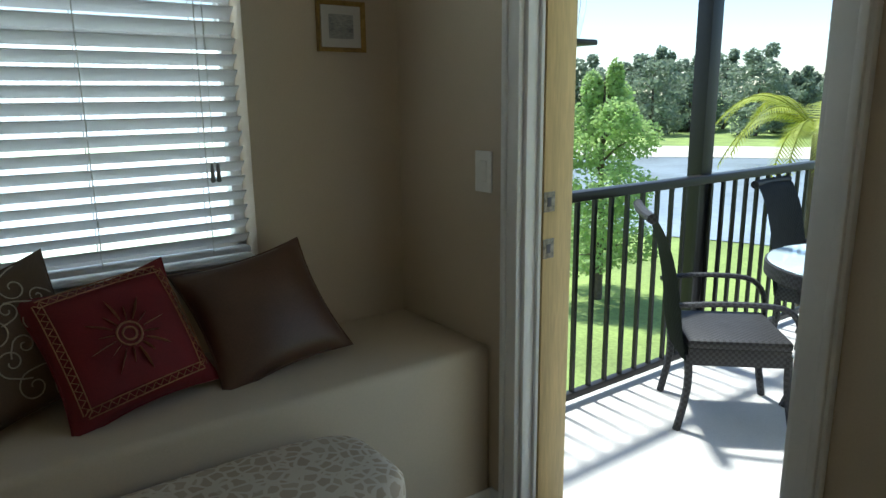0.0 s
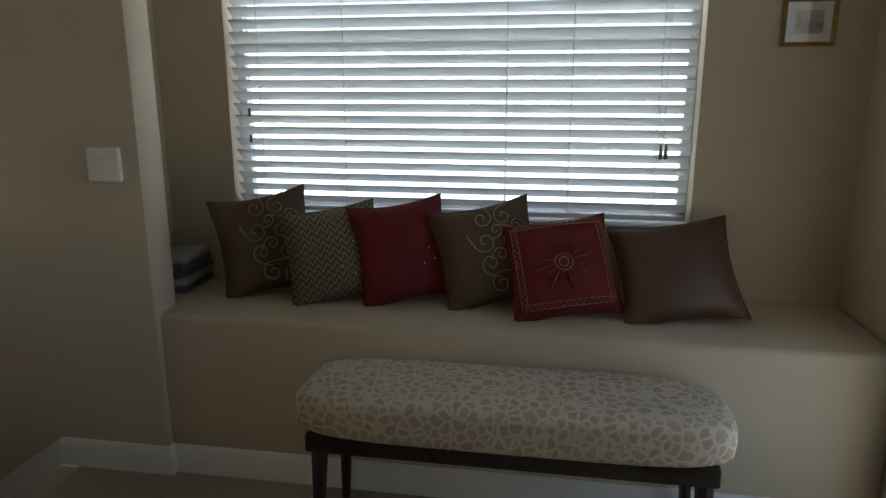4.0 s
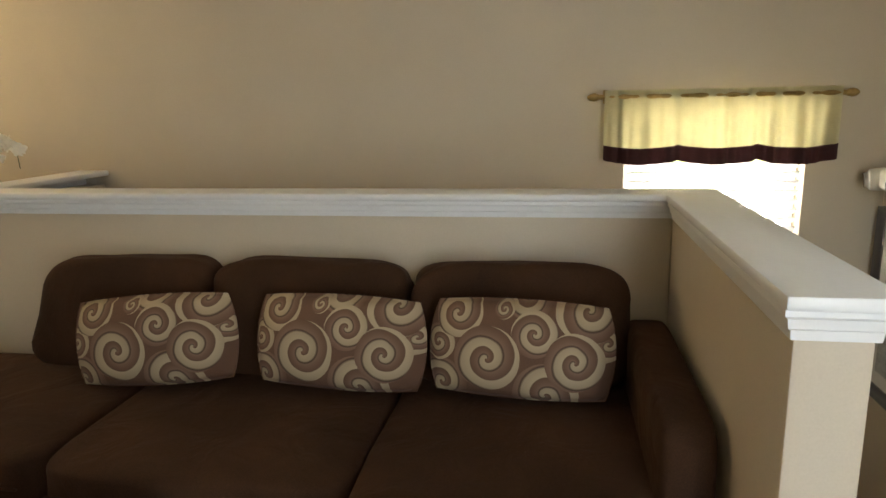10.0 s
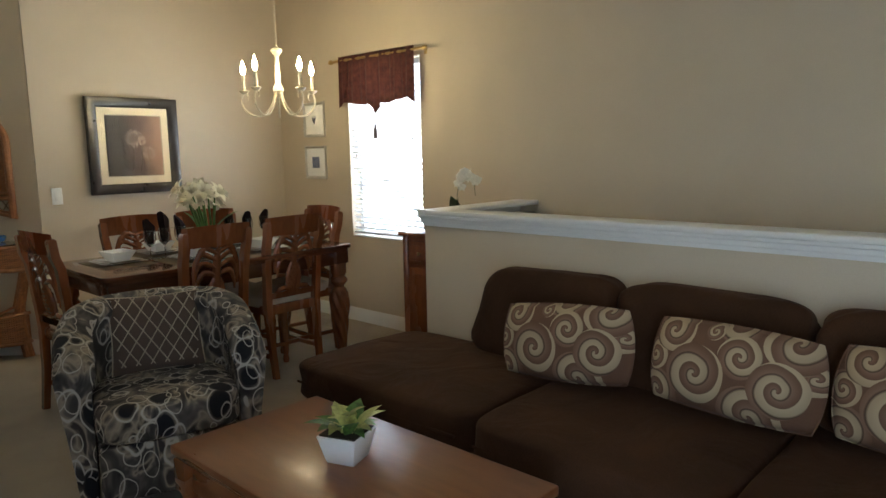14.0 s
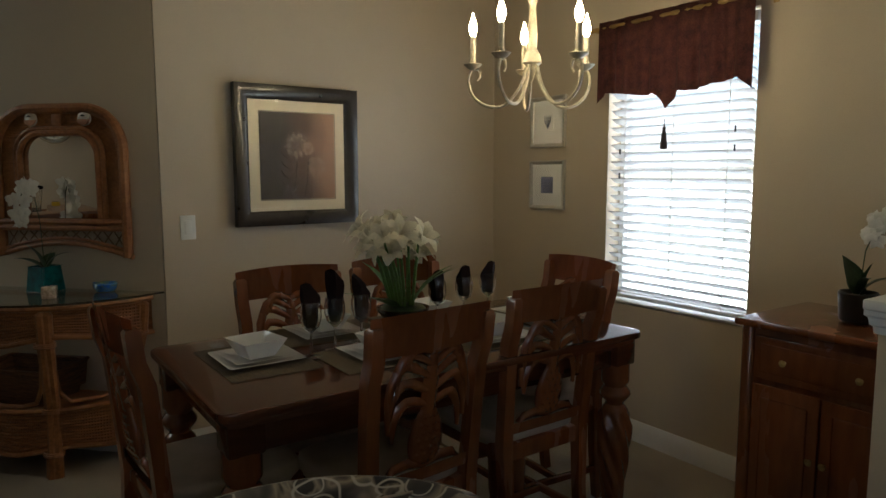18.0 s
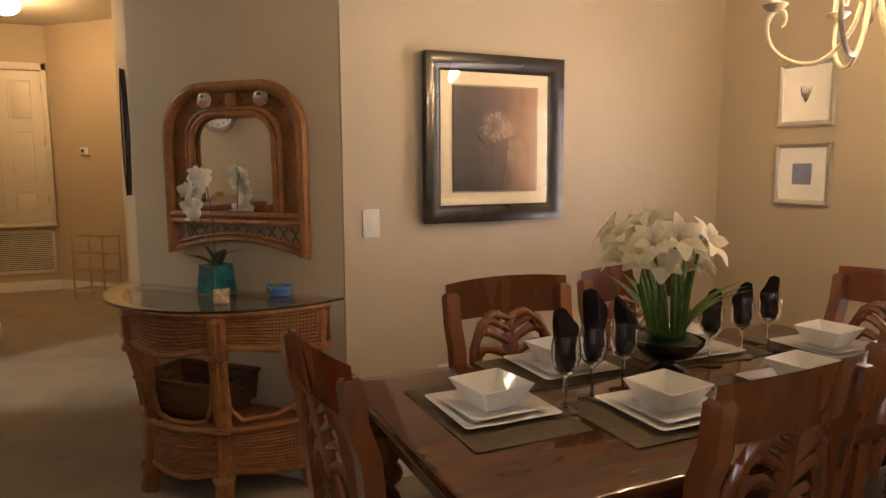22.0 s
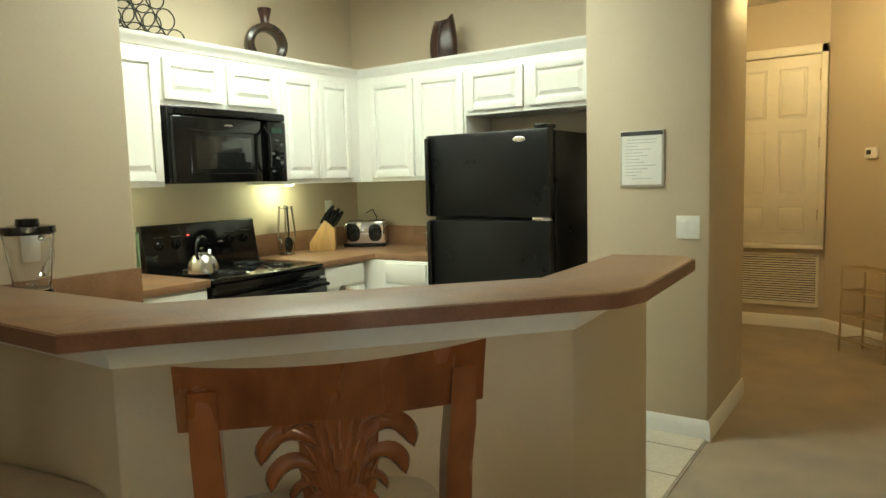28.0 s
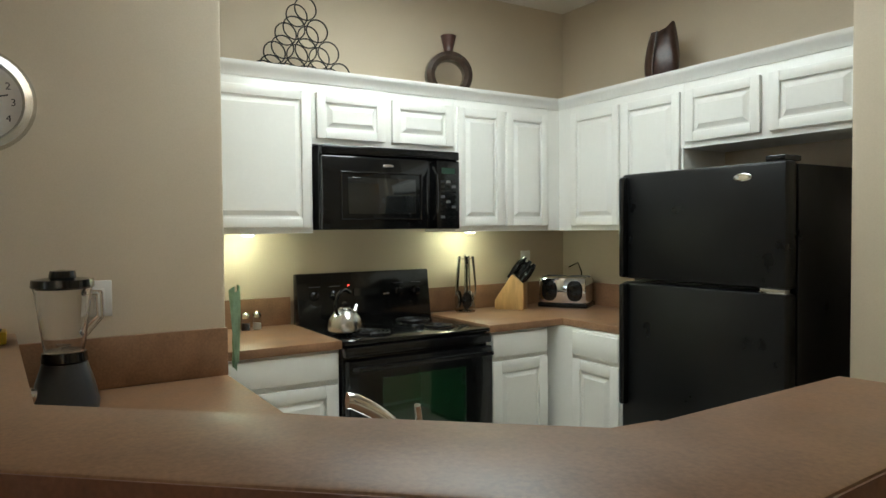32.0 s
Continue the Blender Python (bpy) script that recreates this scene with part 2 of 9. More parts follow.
# a little light comes through the thin blind slats
N, L, p = nodes_of(M_SLAT)
tr = N.new("ShaderNodeBsdfTranslucent")
tr.inputs["Color"].default_value = (0.85, 0.85, 0.84, 1)
ms = N.new("ShaderNodeMixShader")
ms.inputs[0].default_value = 0.2
L.new(p.outputs[0], ms.inputs[1])
L.new(tr.outputs[0], ms.inputs[2])
L.new(ms.outputs[0], N["Material Output"].inputs["Surface"])

# ---------------------------------------------------------------- mesh tools


def bm_new():
    return bmesh.new()


def add_box(bm, lo, hi, bev=0.0, seg=2, m=None):
    ret = bmesh.ops.create_cube(bm, size=1.0)
    vs = ret["verts"]
    for v in vs:
        v.co = Vector([lo[i] + (v.co[i] + 0.5) * (hi[i] - lo[i]) for i in range(3)])
    if bev:
        es = list({e for v in vs for e in v.link_edges})
        r = bmesh.ops.bevel(bm, geom=es, offset=bev, segments=seg, affect="EDGES", profile=0.5)
        vs = r["verts"]
        vs = list({v for f in r["faces"] for v in f.verts} | {v for v in vs})
    if m is not None:
        bmesh.ops.transform(bm, matrix=m, verts=[v for v in vs if v.is_valid])
    return bm


def add_prism(bm, poly, z0, z1, bev=0.0, seg=2, m=None):
    """An upright prism on a plan polygon."""
    lo = [bm.verts.new((x, y, z0)) for x, y in poly]
    hi = [bm.verts.new((x, y, z1)) for x, y in poly]
    n = len(poly)
    fs = [bm.faces.new(hi), bm.faces.new(lo[::-1])]
    for i in range(n):
        fs.append(bm.faces.new((lo[i], lo[(i + 1) % n], hi[(i + 1) % n], hi[i])))
    bmesh.ops.recalc_face_normals(bm, faces=fs)
    vs = lo + hi
    if bev:
        es = list({e for f in fs for e in f.edges})
        r = bmesh.ops.bevel(bm, geom=es, offset=bev, segments=seg, affect="EDGES", profile=0.5)
        vs = list({v for f in r["faces"] for v in f.verts} | {v for v in vs if v.is_valid})
    if m is not None:
        bmesh.ops.transform(bm, matrix=m, verts=vs)
    return bm


def add_tube(bm, pts, r, n=8, flat=None, square=False):
    """A tube through points; r is one radius or one for each point; flat squeezes the section."""
    pts = [Vector(p) for p in pts]
    rs = r if isinstance(r, (list, tuple)) else [r] * len(pts)
    rings, side = [], None
    for i, p in enumerate(pts):
        d = (pts[min(i + 1, len(pts) - 1)] - pts[max(i - 1, 0)]).normalized()
        if side is None:
            side = d.cross(Vector((0, 0, 1)) if abs(d.z) < 0.9 else Vector((1, 0, 0))).normalized()
        side = (side - d * side.dot(d)).normalized()
        up = d.cross(side)
        ring = []
        for k in range(n):
            a = 2 * math.pi * k / n
            q = rs[i] * (0.97 / max(abs(math.cos(a)), abs(math.sin(a))) if square else 1)
            ring.append(bm.verts.new(p + side * math.cos(a) * q + up * math.sin(a) * q * (flat or 1)))
        rings.append(ring)
    for a, b in zip(rings, rings[1:]):
        for k in range(n):
            bm.faces.new((a[k], a[(k + 1) % n], b[(k + 1) % n], b[k]))
    bm.faces.new(rings[0][::-1])
    bm.faces.new(rings[-1])
    return bm


def curve(pts, k=4):
    """A smooth run of points through the given ones."""
    pts = [Vector(p) for p in pts]
    out = []
    for i in range(len(pts) - 1):
        a, b, c, d = pts[max(i - 1, 0)], pts[i], pts[i + 1], pts[min(i + 2, len(pts) - 1)]
        for j in range(k):
            t = j / k
            out.append(0.5 * (2 * b + (c - a) * t + (2 * a - 5 * b + 4 * c - d) * t * t + (3 * b - a - 3 * c + d) * t ** 3))
    return out + [pts[-1]]


def add_lathe(bm, prof, n=24, m=None, cap=True):
    """Turns a profile of (radius, height) round the z axis."""
    rings = []
    for r, z in prof:
        ring = []
        for k in range(n):
            a = 2 * math.pi * k / n
            v = Vector((r * math.cos(a), r * math.sin(a), z))
            ring.append(bm.verts.new(m @ v if m is not None else v))
        rings.append(ring)
    for a, b in zip(rings, rings[1:]):
        for k in range(n):
            bm.faces.new((a[k], a[(k + 1) % n], b[(k + 1) % n], b[k]))
    if cap:
        bm.faces.new(rings[0][::-1])
        bm.faces.new(rings[-1])
    return bm


def add_blob(bm, lo, hi, power=0.45, bulge=0.0, nu=28, nv=16, m=None, wob=0.0):
    """A soft rounded block: a superellipsoid between two corners, with a little sag."""
    c = [(a + b) / 2 for a, b in zip(lo, hi)]
    h = [(b - a) / 2 for a, b in zip(lo, hi)]

    def sg(v, e):
        return math.copysign(abs(v) ** e, v)
    rows = []
    for j in range(nv + 1):
        ph = -math.pi / 2 + math.pi * j / nv
        row = []
        for i in range(nu):
            th = 2 * math.pi * i / nu
            p = Vector((sg(math.cos(ph), power) * sg(math.cos(th), power), sg(math.cos(ph), power) * sg(math.sin(th), power), sg(math.sin(ph), power)))
            if wob:
                w = noise.noise(Vector((c[0] * 3 + p.x * 1.7, c[1] * 3 + p.y * 1.7, p.z * 1.7)))
                p *= 1 + wob * w
            q = Vector((c[0] + h[0] * p.x, c[1] + h[1] * p.y, c[2] + h[2] * p.z * (1 + bulge * (1 - min(1, p.x * p.x)) * (1 - min(1, p.y * p.y)))))
            row.append(bm.verts.new(m @ q if m is not None else q))
        rows.append(row)
    for a, b in zip(rows, rows[1:]):
        for i in range(nu):
            bm.faces.new((a[i], a[(i + 1) % nu], b[(i + 1) % nu], b[i]))
    bmesh.ops.remove_doubles(bm, verts=rows[0] + rows[-1], dist=1e-5)
    return bm


def add_grid(bm, f, nu, nv, closed=False):
    """A sheet of quads through f(u, v), u and v from 0 to 1."""
    vs = [[bm.verts.new(f(i / nu, j / nv)) for i in range(nu + (0 if closed else 1))] for j in range(nv + 1)]
    n = nu if closed else nu
    for j in range(nv):
        for i in range(n):
            k = (i + 1) % nu if closed else i + 1
            bm.faces.new((vs[j][i], vs[j][k], vs[j + 1][k], vs[j + 1][i]))
    return bm


def solid(name, bm, mat, smooth=35):
    me = bpy.data.meshes.new(name)
    bm.normal_update()
    bm.to_mesh(me)
    bm.free()
    me.materials.append(mat)
    if smooth:
        me.shade_smooth()
        me.set_sharp_from_angle(angle=radians(smooth))
    return me


def part(name, bm, mat, parent, label="", smooth=35):
    """One mesh object under a thing or under a part."""
    ob = new(name, solid(name, bm, mat, smooth))
    ob.parent = parent
    if label:
        tagged(ob, label)
    return ob


def thing(name, label, category, m=None, group="", kind=""):
    ob = new(name)
    ob.empty_display_size = 0.1
    if m is not None:
        ob.matrix_basis = m
    return tagged(ob, label, category, group, kind)


def single(name, bm, mat, label, category, m=None, group="", kind="", smooth=35):
    ob = new(name, solid(name, bm, mat, smooth))
    if m is not None:
        ob.matrix_basis = m
    return tagged(ob, label, category, group, kind)


def structure(name, bm, mat, label, category, smooth=35):
    return single(name, bm, mat, label, category, kind="structure", smooth=smooth)


def boxes(*bs, bev=0.0):
    bm = bm_new()
    for b in bs:
        add_box(bm, b[:3], b[3:6], b[6] if len(b) > 6 else bev)
    return bm


def along(path, profile, closed=False):
    """Sweeps a profile (out, up) along a plan path of (x, y), to its right-hand side, with mitred corners."""
    bm = bm_new()
    n = len(path)
    rings = []
    for i in range(n):
        p = Vector((*path[i], 0))
        a = Vector((*path[i - 1], 0)) if (i or closed) else None
        b = Vector((*path[(i + 1) % n], 0)) if (i < n - 1 or closed) else None
        d1 = (p - a).normalized() if a is not None else (b - p).normalized()
        d2 = (b - p).normalized() if b is not None else d1
        n1, n2 = Vector((d1.y, -d1.x, 0)), Vector((d2.y, -d2.x, 0))
        o = (n1 + n2) / max(0.3, 1 + n1.dot(n2))
        rings.append([bm.verts.new(p + o * u + Vector((0, 0, v))) for u, v in profile])
    k = len(profile)
    pairs = list(zip(rings, rings[1:])) + ([(rings[-1], rings[0])] if closed else [])
    for r1, r2 in pairs:
        for j in range(k):
            bm.faces.new((r1[j], r1[(j + 1) % k], r2[(j + 1) % k], r2[j]))
    if not closed:
        bm.faces.new(rings[0])
        bm.faces.new(rings[-1][::-1])
    bmesh.ops.recalc_face_normals(bm, faces=bm.faces[:])
    return bm


# ---------------------------------------------------------------- structure
CEIL = 2.76


def wall(name, label, *bs, mat=None, bev=0.0):
    return structure(name, boxes(*bs, bev=bev), mat or M_WALL, label, "wall", smooth=40)


bm = boxes((-2.25, -2.44, -0.12, 1.30, 0.43, 0), (-1.355, 0.43, -0.12, 1.30, 1.50, 0), (-3.06, -5.06, -0.12, 2.43, -2.44, 0),
           (-1.2, -8.3, -0.12, 3.4, -5.06, -0.0002), (-1.6, -10.9, -0.12, 2.4, -8.3, 0))
structure("floor", bm, M_CARPET, "beige cut-pile carpet floor through living and dining rooms", "carpet floor", smooth=0)
structure("ceiling", boxes((-3.3, -11.2, CEIL, 3.7, -2.45, CEIL + 0.12), (-3.3, -2.45, CEIL, 1.46, 2.2, CEIL + 0.12)), M_CEIL, "cream painted textured ceiling", "ceiling", smooth=0)
# the stair wall, the window niche and its seat
wall("wall_stair", "tan painted wall beside the stairwell with a rounded corner", (-3.13, 1.40, -2.8, -1.0, 1.547, CEIL, 0.03))
wall("wall_niche_west", "tan painted side wall of the window niche", (-1.35, 1.55, 0, -1.22, 2.06, CEIL))
wall("wall_north", "tan painted wall round the wide window above the seat", (-1.35, 1.91, 0, 1.45, 2.06, 0.84), (-1.35, 1.91, 2.14, 1.45, 2.06, CEIL),
     (-1.35, 1.91, 0.84, -0.94, 2.06, 2.14), (0.775, 1.91, 0.84, 1.45, 2.06, 2.14))
structure("window_seat", boxes((-1.22, 1.425, 0, 1.30, 1.91, 0.585, 0.022)), M_WALL, "tan plastered built-in window seat with rounded edge", "window seat", smooth=50)
# east wall with the balcony door opening
wall("wall_east", "tan painted wall with the open balcony doorway", (1.30, -2.6, 0, 1.46, 0.515, CEIL), (1.30, 0.515, 2.05, 1.46, 1.295, CEIL), (1.30, 1.295, 0, 1.46, 2.06, CEIL))
wall("wall_east_return", "tan painted return wall", (1.46, -2.6, 0, 2.43, -2.45, CEIL))
wall("wall_clock", "tan painted wall beside the kitchen with a rounded corner", (2.43, -5.835, 0, 3.4, -2.45, CEIL, 0.015))
# west wall with the stair window and the dining window
wall("wall_west", "tall tan painted outer wall with two windows", (-3.21, -5.21, -2.8, -3.06, 1.55, 0.45), (-3.21, -5.21, 2.02, -3.06, 1.55, CEIL),
     (-3.21, -5.21, 0.45, -3.06, -4.14, 2.02), (-3.21, -4.14, 0.45, -3.06, -3.35, 0.69), (-3.21, -3.35, 0.45, -3.06, 0.28, 2.02),
     (-3.21, 0.28, 1.34, -3.06, 1.065, 2.02), (-3.21, 1.065, 0.45, -3.06, 1.55, 2.02))
wall("wall_south", "tan painted dining room wall", (-3.06, -5.21, 0, -1.10, -5.06, CEIL))
bm = bm_new()
add_prism(bm, [(-1.10, -5.06), (-0.347, -5.813), (-0.345, -5.98), (-0.50, -5.98), (-1.16, -5.21), (-1.10, -5.21)], 0, CEIL, 0.012)
structure("wall_angled", bm, M_WALL, "tan painted angled wall between dining room and hall", "wall")
bm = bm_new()
add_prism(bm, [(-0.368, -5.84), (-0.24, -8.86), (-0.39, -8.86), (-0.50, -5.84)], 0, CEIL, 0.012)
structure("wall_hall_west", bm, M_WALL, "tan painted hall wall", "wall")
wall("wall_hall_east", "tan painted wall block between kitchen and hall with rounded corners", (0.69, -8.64, 0, 1.335, -7.775, CEIL, 0.025))
wall("wall_kitchen_south", "tan painted kitchen wall", (1.335, -8.42, 0, 3.4, -8.27, CEIL))
wall("wall_kitchen_east", "tan painted kitchen wall behind the stove", (3.4, -8.42, 0, 3.55, -2.45, CEIL))
wall("wall_hall_end", "warm lit hall end wall round the closet door", (0.43, -10.91, 0, 2.4, -10.76, CEIL))
bm = bm_new()
add_prism(bm, [(0.445, -10.755), (-0.75, -9.56), (-0.86, -9.67), (0.335, -10.865)], 0, CEIL)
structure("wall_hall_angled", bm, M_WALL, "warm lit angled hall wall with a thermostat", "wall")
wall("wall_hall_far_west", "plain closing wall of the hall", (-1.35, -9.7, 0, -1.2, -5.3, CEIL), (-1.2, -9.72, 0, -0.72, -9.6, CEIL))
wall("wall_hall_far_east", "plain closing wall of the hall", (2.3, -10.8, 0, 2.4, -8.42, CEIL))

# half wall round the stairwell, with a moulded white cap
HW = 0.965
wall("half_wall", "tan painted half wall round the stairwell", (-2.285, 0.365, -2.8, -0.975, 0.495, HW), (-2.285, -2.485, -2.8, -2.185, 0.365, HW),
     (-3.06, -2.485, -2.8, -2.285, -2.375, HW), bev=0.006)
cap_out = [(-0.95, 0.34), (-2.16, 0.34), (-2.16, -2.51), (-3.055, -2.51)]
cap = bm_new()
add_prism(cap, [(-0.936, 0.337), (-2.155, 0.337), (-2.155, -2.512), (-3.058, -2.512), (-3.058, -2.345), (-2.31, -2.345), (-2.31, 0.525), (-0.936, 0.525)], HW + 0.045, HW + 0.072, 0.006)
structure("half_wall_cap", cap, M_TRIM, "white painted wooden cap board on the half wall", "trim")
mould = [(0, 0), (0.006, 0), (0.008, 0.018), (0.014, 0.022), (0.017, 0.04), (0.024, 0.046), (0.024, 0.058), (0, 0.058)]
mo = along([(-3.058, -2.485), (-2.185, -2.485), (-2.185, 0.365), (-0.975, 0.365), (-0.975, 0.495), (-2.285, 0.495)], [(a, b + HW - 0.0135) for a, b in mould])
structure("half_wall_moulding", mo, M_TRIM, "white stepped moulding under the half wall cap", "trim")

# stairs going down to the west, then south
st = bm_new()
for i in range(3):
    add_box(st, (-1.355 - 0.27 * (i + 1), 0.495, -0.18 * (i + 1) - 0.5), (-1.355 - 0.27 * i, 1.40, -0.18 * (i + 1)), 0.012)
add_box(st, (-3.06, 0.495, -1.2), (-2.165, 1.40, -0.72))
for i in range(9):
    add_box(st, (-3.06, 0.495 - 0.27 * (i + 1), -0.72 - 0.18 * (i + 1) - 0.4), (-2.285, 0.495 - 0.27 * i, -0.72 - 0.18 * (i + 1)), 0.012)
add_box(st, (-3.06, -2.4, -2.8), (-2.285, 1.40, -2.7))
add_box(st, (-1.3545, 0.495, -0.9), (-1.25, 1.40, -0.1205))
structure("stairs", st, M_CARPET, "beige carpeted stairs going down round the corner", "stairs")

# baseboards
BB = [(0, 0), (0.014, 0), (0.014, 0.075), (0.011, 0.083), (0.009, 0.095), (0.004, 0.105), (0, 0.105)]


def baseboard(path):
    structure("baseboard", along(path, BB), M_TRIM, "white painted baseboard", "baseboard")


baseboard([(-1.42, 1.40), (-1.0, 1.40), (-1.0, 1.425), (1.30, 1.425)])
baseboard([(1.30, 1.425), (1.30, 1.364)])
baseboard([(1.30, 0.44), (1.30, -2.6)])
baseboard([(-3.06, -5.06), (-3.06, -2.485)])
baseboard([(-3.06, -2.485), (-2.185, -2.485)])
baseboard([(-2.185, -2.485), (-2.185, 0.365), (-0.975, 0.365), (-0.975, 0.495)])
baseboard([(-0.24, -8.86), (-0.345, -5.813), (-1.10, -5.06), (-3.06, -5.06)])
baseboard([(1.335, -7.775), (0.69, -7.775), (0.69, -8.64)])
baseboard([(2.3, -10.76), (0.447, -10.76), (-0.72, -9.59)])
# sloping skirt of the stairs
sk = bm_new()
TO_WALL = Matrix(((1, 0, 0, 0), (0, 0, 1, 0), (0, 1, 0, 0), (0, 0, 0, 1)))
add_prism(sk, [(-1.42, 0.105), (-1.42, 0.004), (-2.23, -0.579), (-2.23, -0.474)], 1.386, 1.399, 0, m=TO_WALL)
add_prism(sk, [(-1.42, 0.003), (-1.358, 0.003), (-1.358, -0.28), (-2.23, -0.87), (-2.23, -0.581)], 1.373, 1.399, 0, m=TO_WALL)
structure("stair_skirt", sk, M_TRIM, "white painted sloping skirt board beside the stairs", "trim")

# balcony door frame: casing, jambs with strike plates
bm = bm_new()
for y0, y1 in ((1.295, 1.362), (0.448, 0.515)):
    add_box(bm, (1.278, y0, 0), (1.302, y1, 2.13), 0.006)
    add_box(bm, (1.268, y0 + (0.042 if y0 > 1 else 0.008), 0), (1.29, y0 + (0.060 if y0 > 1 else 0.026), 2.13), 0.005)
add_box(bm, (1.278, 0.448, 2.05), (1.302, 1.362, 2.13), 0.006)
structure("trim", bm, M_TRIM, "white moulded casing round the balcony door", "door casing")
bm = boxes((1.296, 1.28, 0, 1.345, 1.296, 2.05, 0.003), (1.296, 0.514, 0, 1.47, 0.53, 2.05, 0.003), (1.296, 0.514, 2.035, 1.47, 1.296, 2.052, 0.003), (1.334, 1.268, 0, 1.347, 1.283, 2.04, 0.003))
structure("door_1", bm, M_TRIM, "white painted jamb of the open balcony door", "door frame")
bm = boxes((1.347, 1.262, 0, 1.459, 1.296, 2.05, 0.003))
structure("door_jamb", bm, M_YELLOWJAMB, "pale yellow wooden outer jamb with strike plates", "door jamb")
for z in (0.90, 1.032):
    sp = thing("strike_plate", "steel strike plate let into the door jamb", "strike plate", pose(1.358, 1.262, z), "strike plates of the balcony door")
    part("plate", boxes((-0.012, -0.002, -0.028, 0.03, 0.0006, 0.028, 0.001)), M_TARNISH, sp)
    # no hole is cut: a dark plate gives its shade
    part("bolt_hole_shade", boxes((0.0, -0.003, -0.013, 0.016, -0.0012, 0.013, 0.001)), M_INK, sp, "dark plate for the shade in the bolt hole")
# threshold
structure("threshold", boxes((1.30, 0.53, 0, 1.50, 1.28, 0.018, 0.004)), M_BLACKMETAL, "dark metal door threshold", "threshold")


# ---------------------------------------------------------------- windows with blinds
def window(name, m, w, h, label):
    """A window in its opening; local x to the right, y out of the room, z up from the sill."""
    ob = thing(name, label, "window", m, kind="structure")
    part("window_frame", boxes((0, 0.07, 0, 0.035, 0.12, h), (w - 0.035, 0.07, 0, w, 0.12, h), (0, 0.07, 0, w, 0.12, 0.035), (0, 0.07, h - 0.035, w, 0.12, h), (0, 0.08, h * 0.5 - 0.02, w, 0.11, h * 0.5 + 0.02), bev=0.004), M_TRIM, ob)
    pane = part("pane", boxes((0.035, 0.092, 0.035, w - 0.035, 0.097, h - 0.035)), M_GLASS, ob)
    pane.visible_shadow = False
    part("window_sill", boxes((-0.0, -0.02, -0.022, w, 0.07, 0.0, 0.006)), M_TRIM, ob, "white window sill")
    return ob


def blind(m, w, h, tilt, pitch, label, cords, group=""):
    """A slatted blind; local as for a window."""
    ob = thing("window_blind", label, "window blind", m, group)
    part("headrail", boxes((0, -0.025, h - 0.045, w, 0.03, h, 0.004)), M_SLAT, ob)
    part("bottom_rail", boxes((0.004, -0.02, 0.0, w - 0.004, 0.02, 0.018, 0.005)), M_SLAT, ob)
    sl = bm_new()
    add_box(sl, (0, -0.025, -0.0012), (w - 0.012, 0.025, 0.0012))
    for v in sl.verts:
        v.co.z += 0.004 * (1 - (v.co.y / 0.025) ** 2)
    me = solid("slat", sl, M_SLAT, 0)
    z, k = 0.018 + pitch * 0.6, 0
    while z < h - 0.05:
        s = new("slat", me)
        s.parent = ob
        s.matrix_basis = pose(0.006, 0.0, z, tilt + 1.3 * math.sin(k * 2.7), 0, 0.03 * math.sin(k * 1.9))
        z, k = z + pitch, k + 1
    for c in cords:
        part("ladder_cord", add_tube(add_tube(bm_new(), [(c, -0.026, 0.01), (c, -0.026, h - 0.03)], 0.0019, 5), [(c, 0.026, 0.01), (c, 0.026, h - 0.03)], 0.0019, 5), M_PLASTIC, ob)
    return ob


window("window_1", pose(-0.94, 1.93, 0.85), 1.715, 1.29, "wide white-framed window over the window seat")
b1 = blind(pose(-0.935, 1.945, 0.862), 1.70, 1.27, -38, 0.0435, "white wide-slat blind, half open, glowing with daylight", (0.12, 0.45, 1.05, 1.28, 1.58))
part("lift_cord", add_tube(bm_new(), [(1.60, -0.035, 0.26), (1.60, -0.035, 1.24)], 0.0014, 5), M_PLASTIC, b1)
for dx in (-0.008, 0.009):
    part("tassel", add_lathe(bm_new(), [(0.003, 0.05), (0.0045, 0.045), (0.006, 0.02), (0.0075, 0), (0.004, -0.004)], 10, pose(1.60 + dx, -0.036, 0.225)), material("grey_tassel", (0.25, 0.24, 0.22), 0.5), b1, "grey cord tassel")
for z in (0.26, 0.36):
    part("cord_cleat", boxes((0.07, -0.034, z, 0.078, -0.026, z + 0.03, 0.002)), M_INK, b1, "small dark cord cleat")
window("window_2", pose(-3.08, -4.135, 0.70, 0, 0, 90), 0.78, 1.31, "white-framed dining room window")
b2 = blind(pose(-3.085, -4.13, 0.715, 0, 0, 90), 0.77, 1.29, -30, 0.042, "white slatted blind over the bright dining window", (0.1, 0.38, 0.66))
for x, z in ((0.07, 0.60), (0.07, 0.72), (0.69, 0.80), (0.69, 0.72)):
    part("cord_cleat", boxes((x, -0.034, z, x + 0.007, -0.026, z + 0.028, 0.002)), M_INK, b2, "small dark cord cleat")
window("window_3", pose(-3.08, 0.285, 0.46, 0, 0, 90), 0.775, 0.87, "white-framed window over the stairs")
blind(pose(-3.085, 0.29, 0.458, 0, 0, 90), 0.765, 0.85, -34, 0.042, "white slatted blind on the stair window", (0.1, 0.38, 0.66))


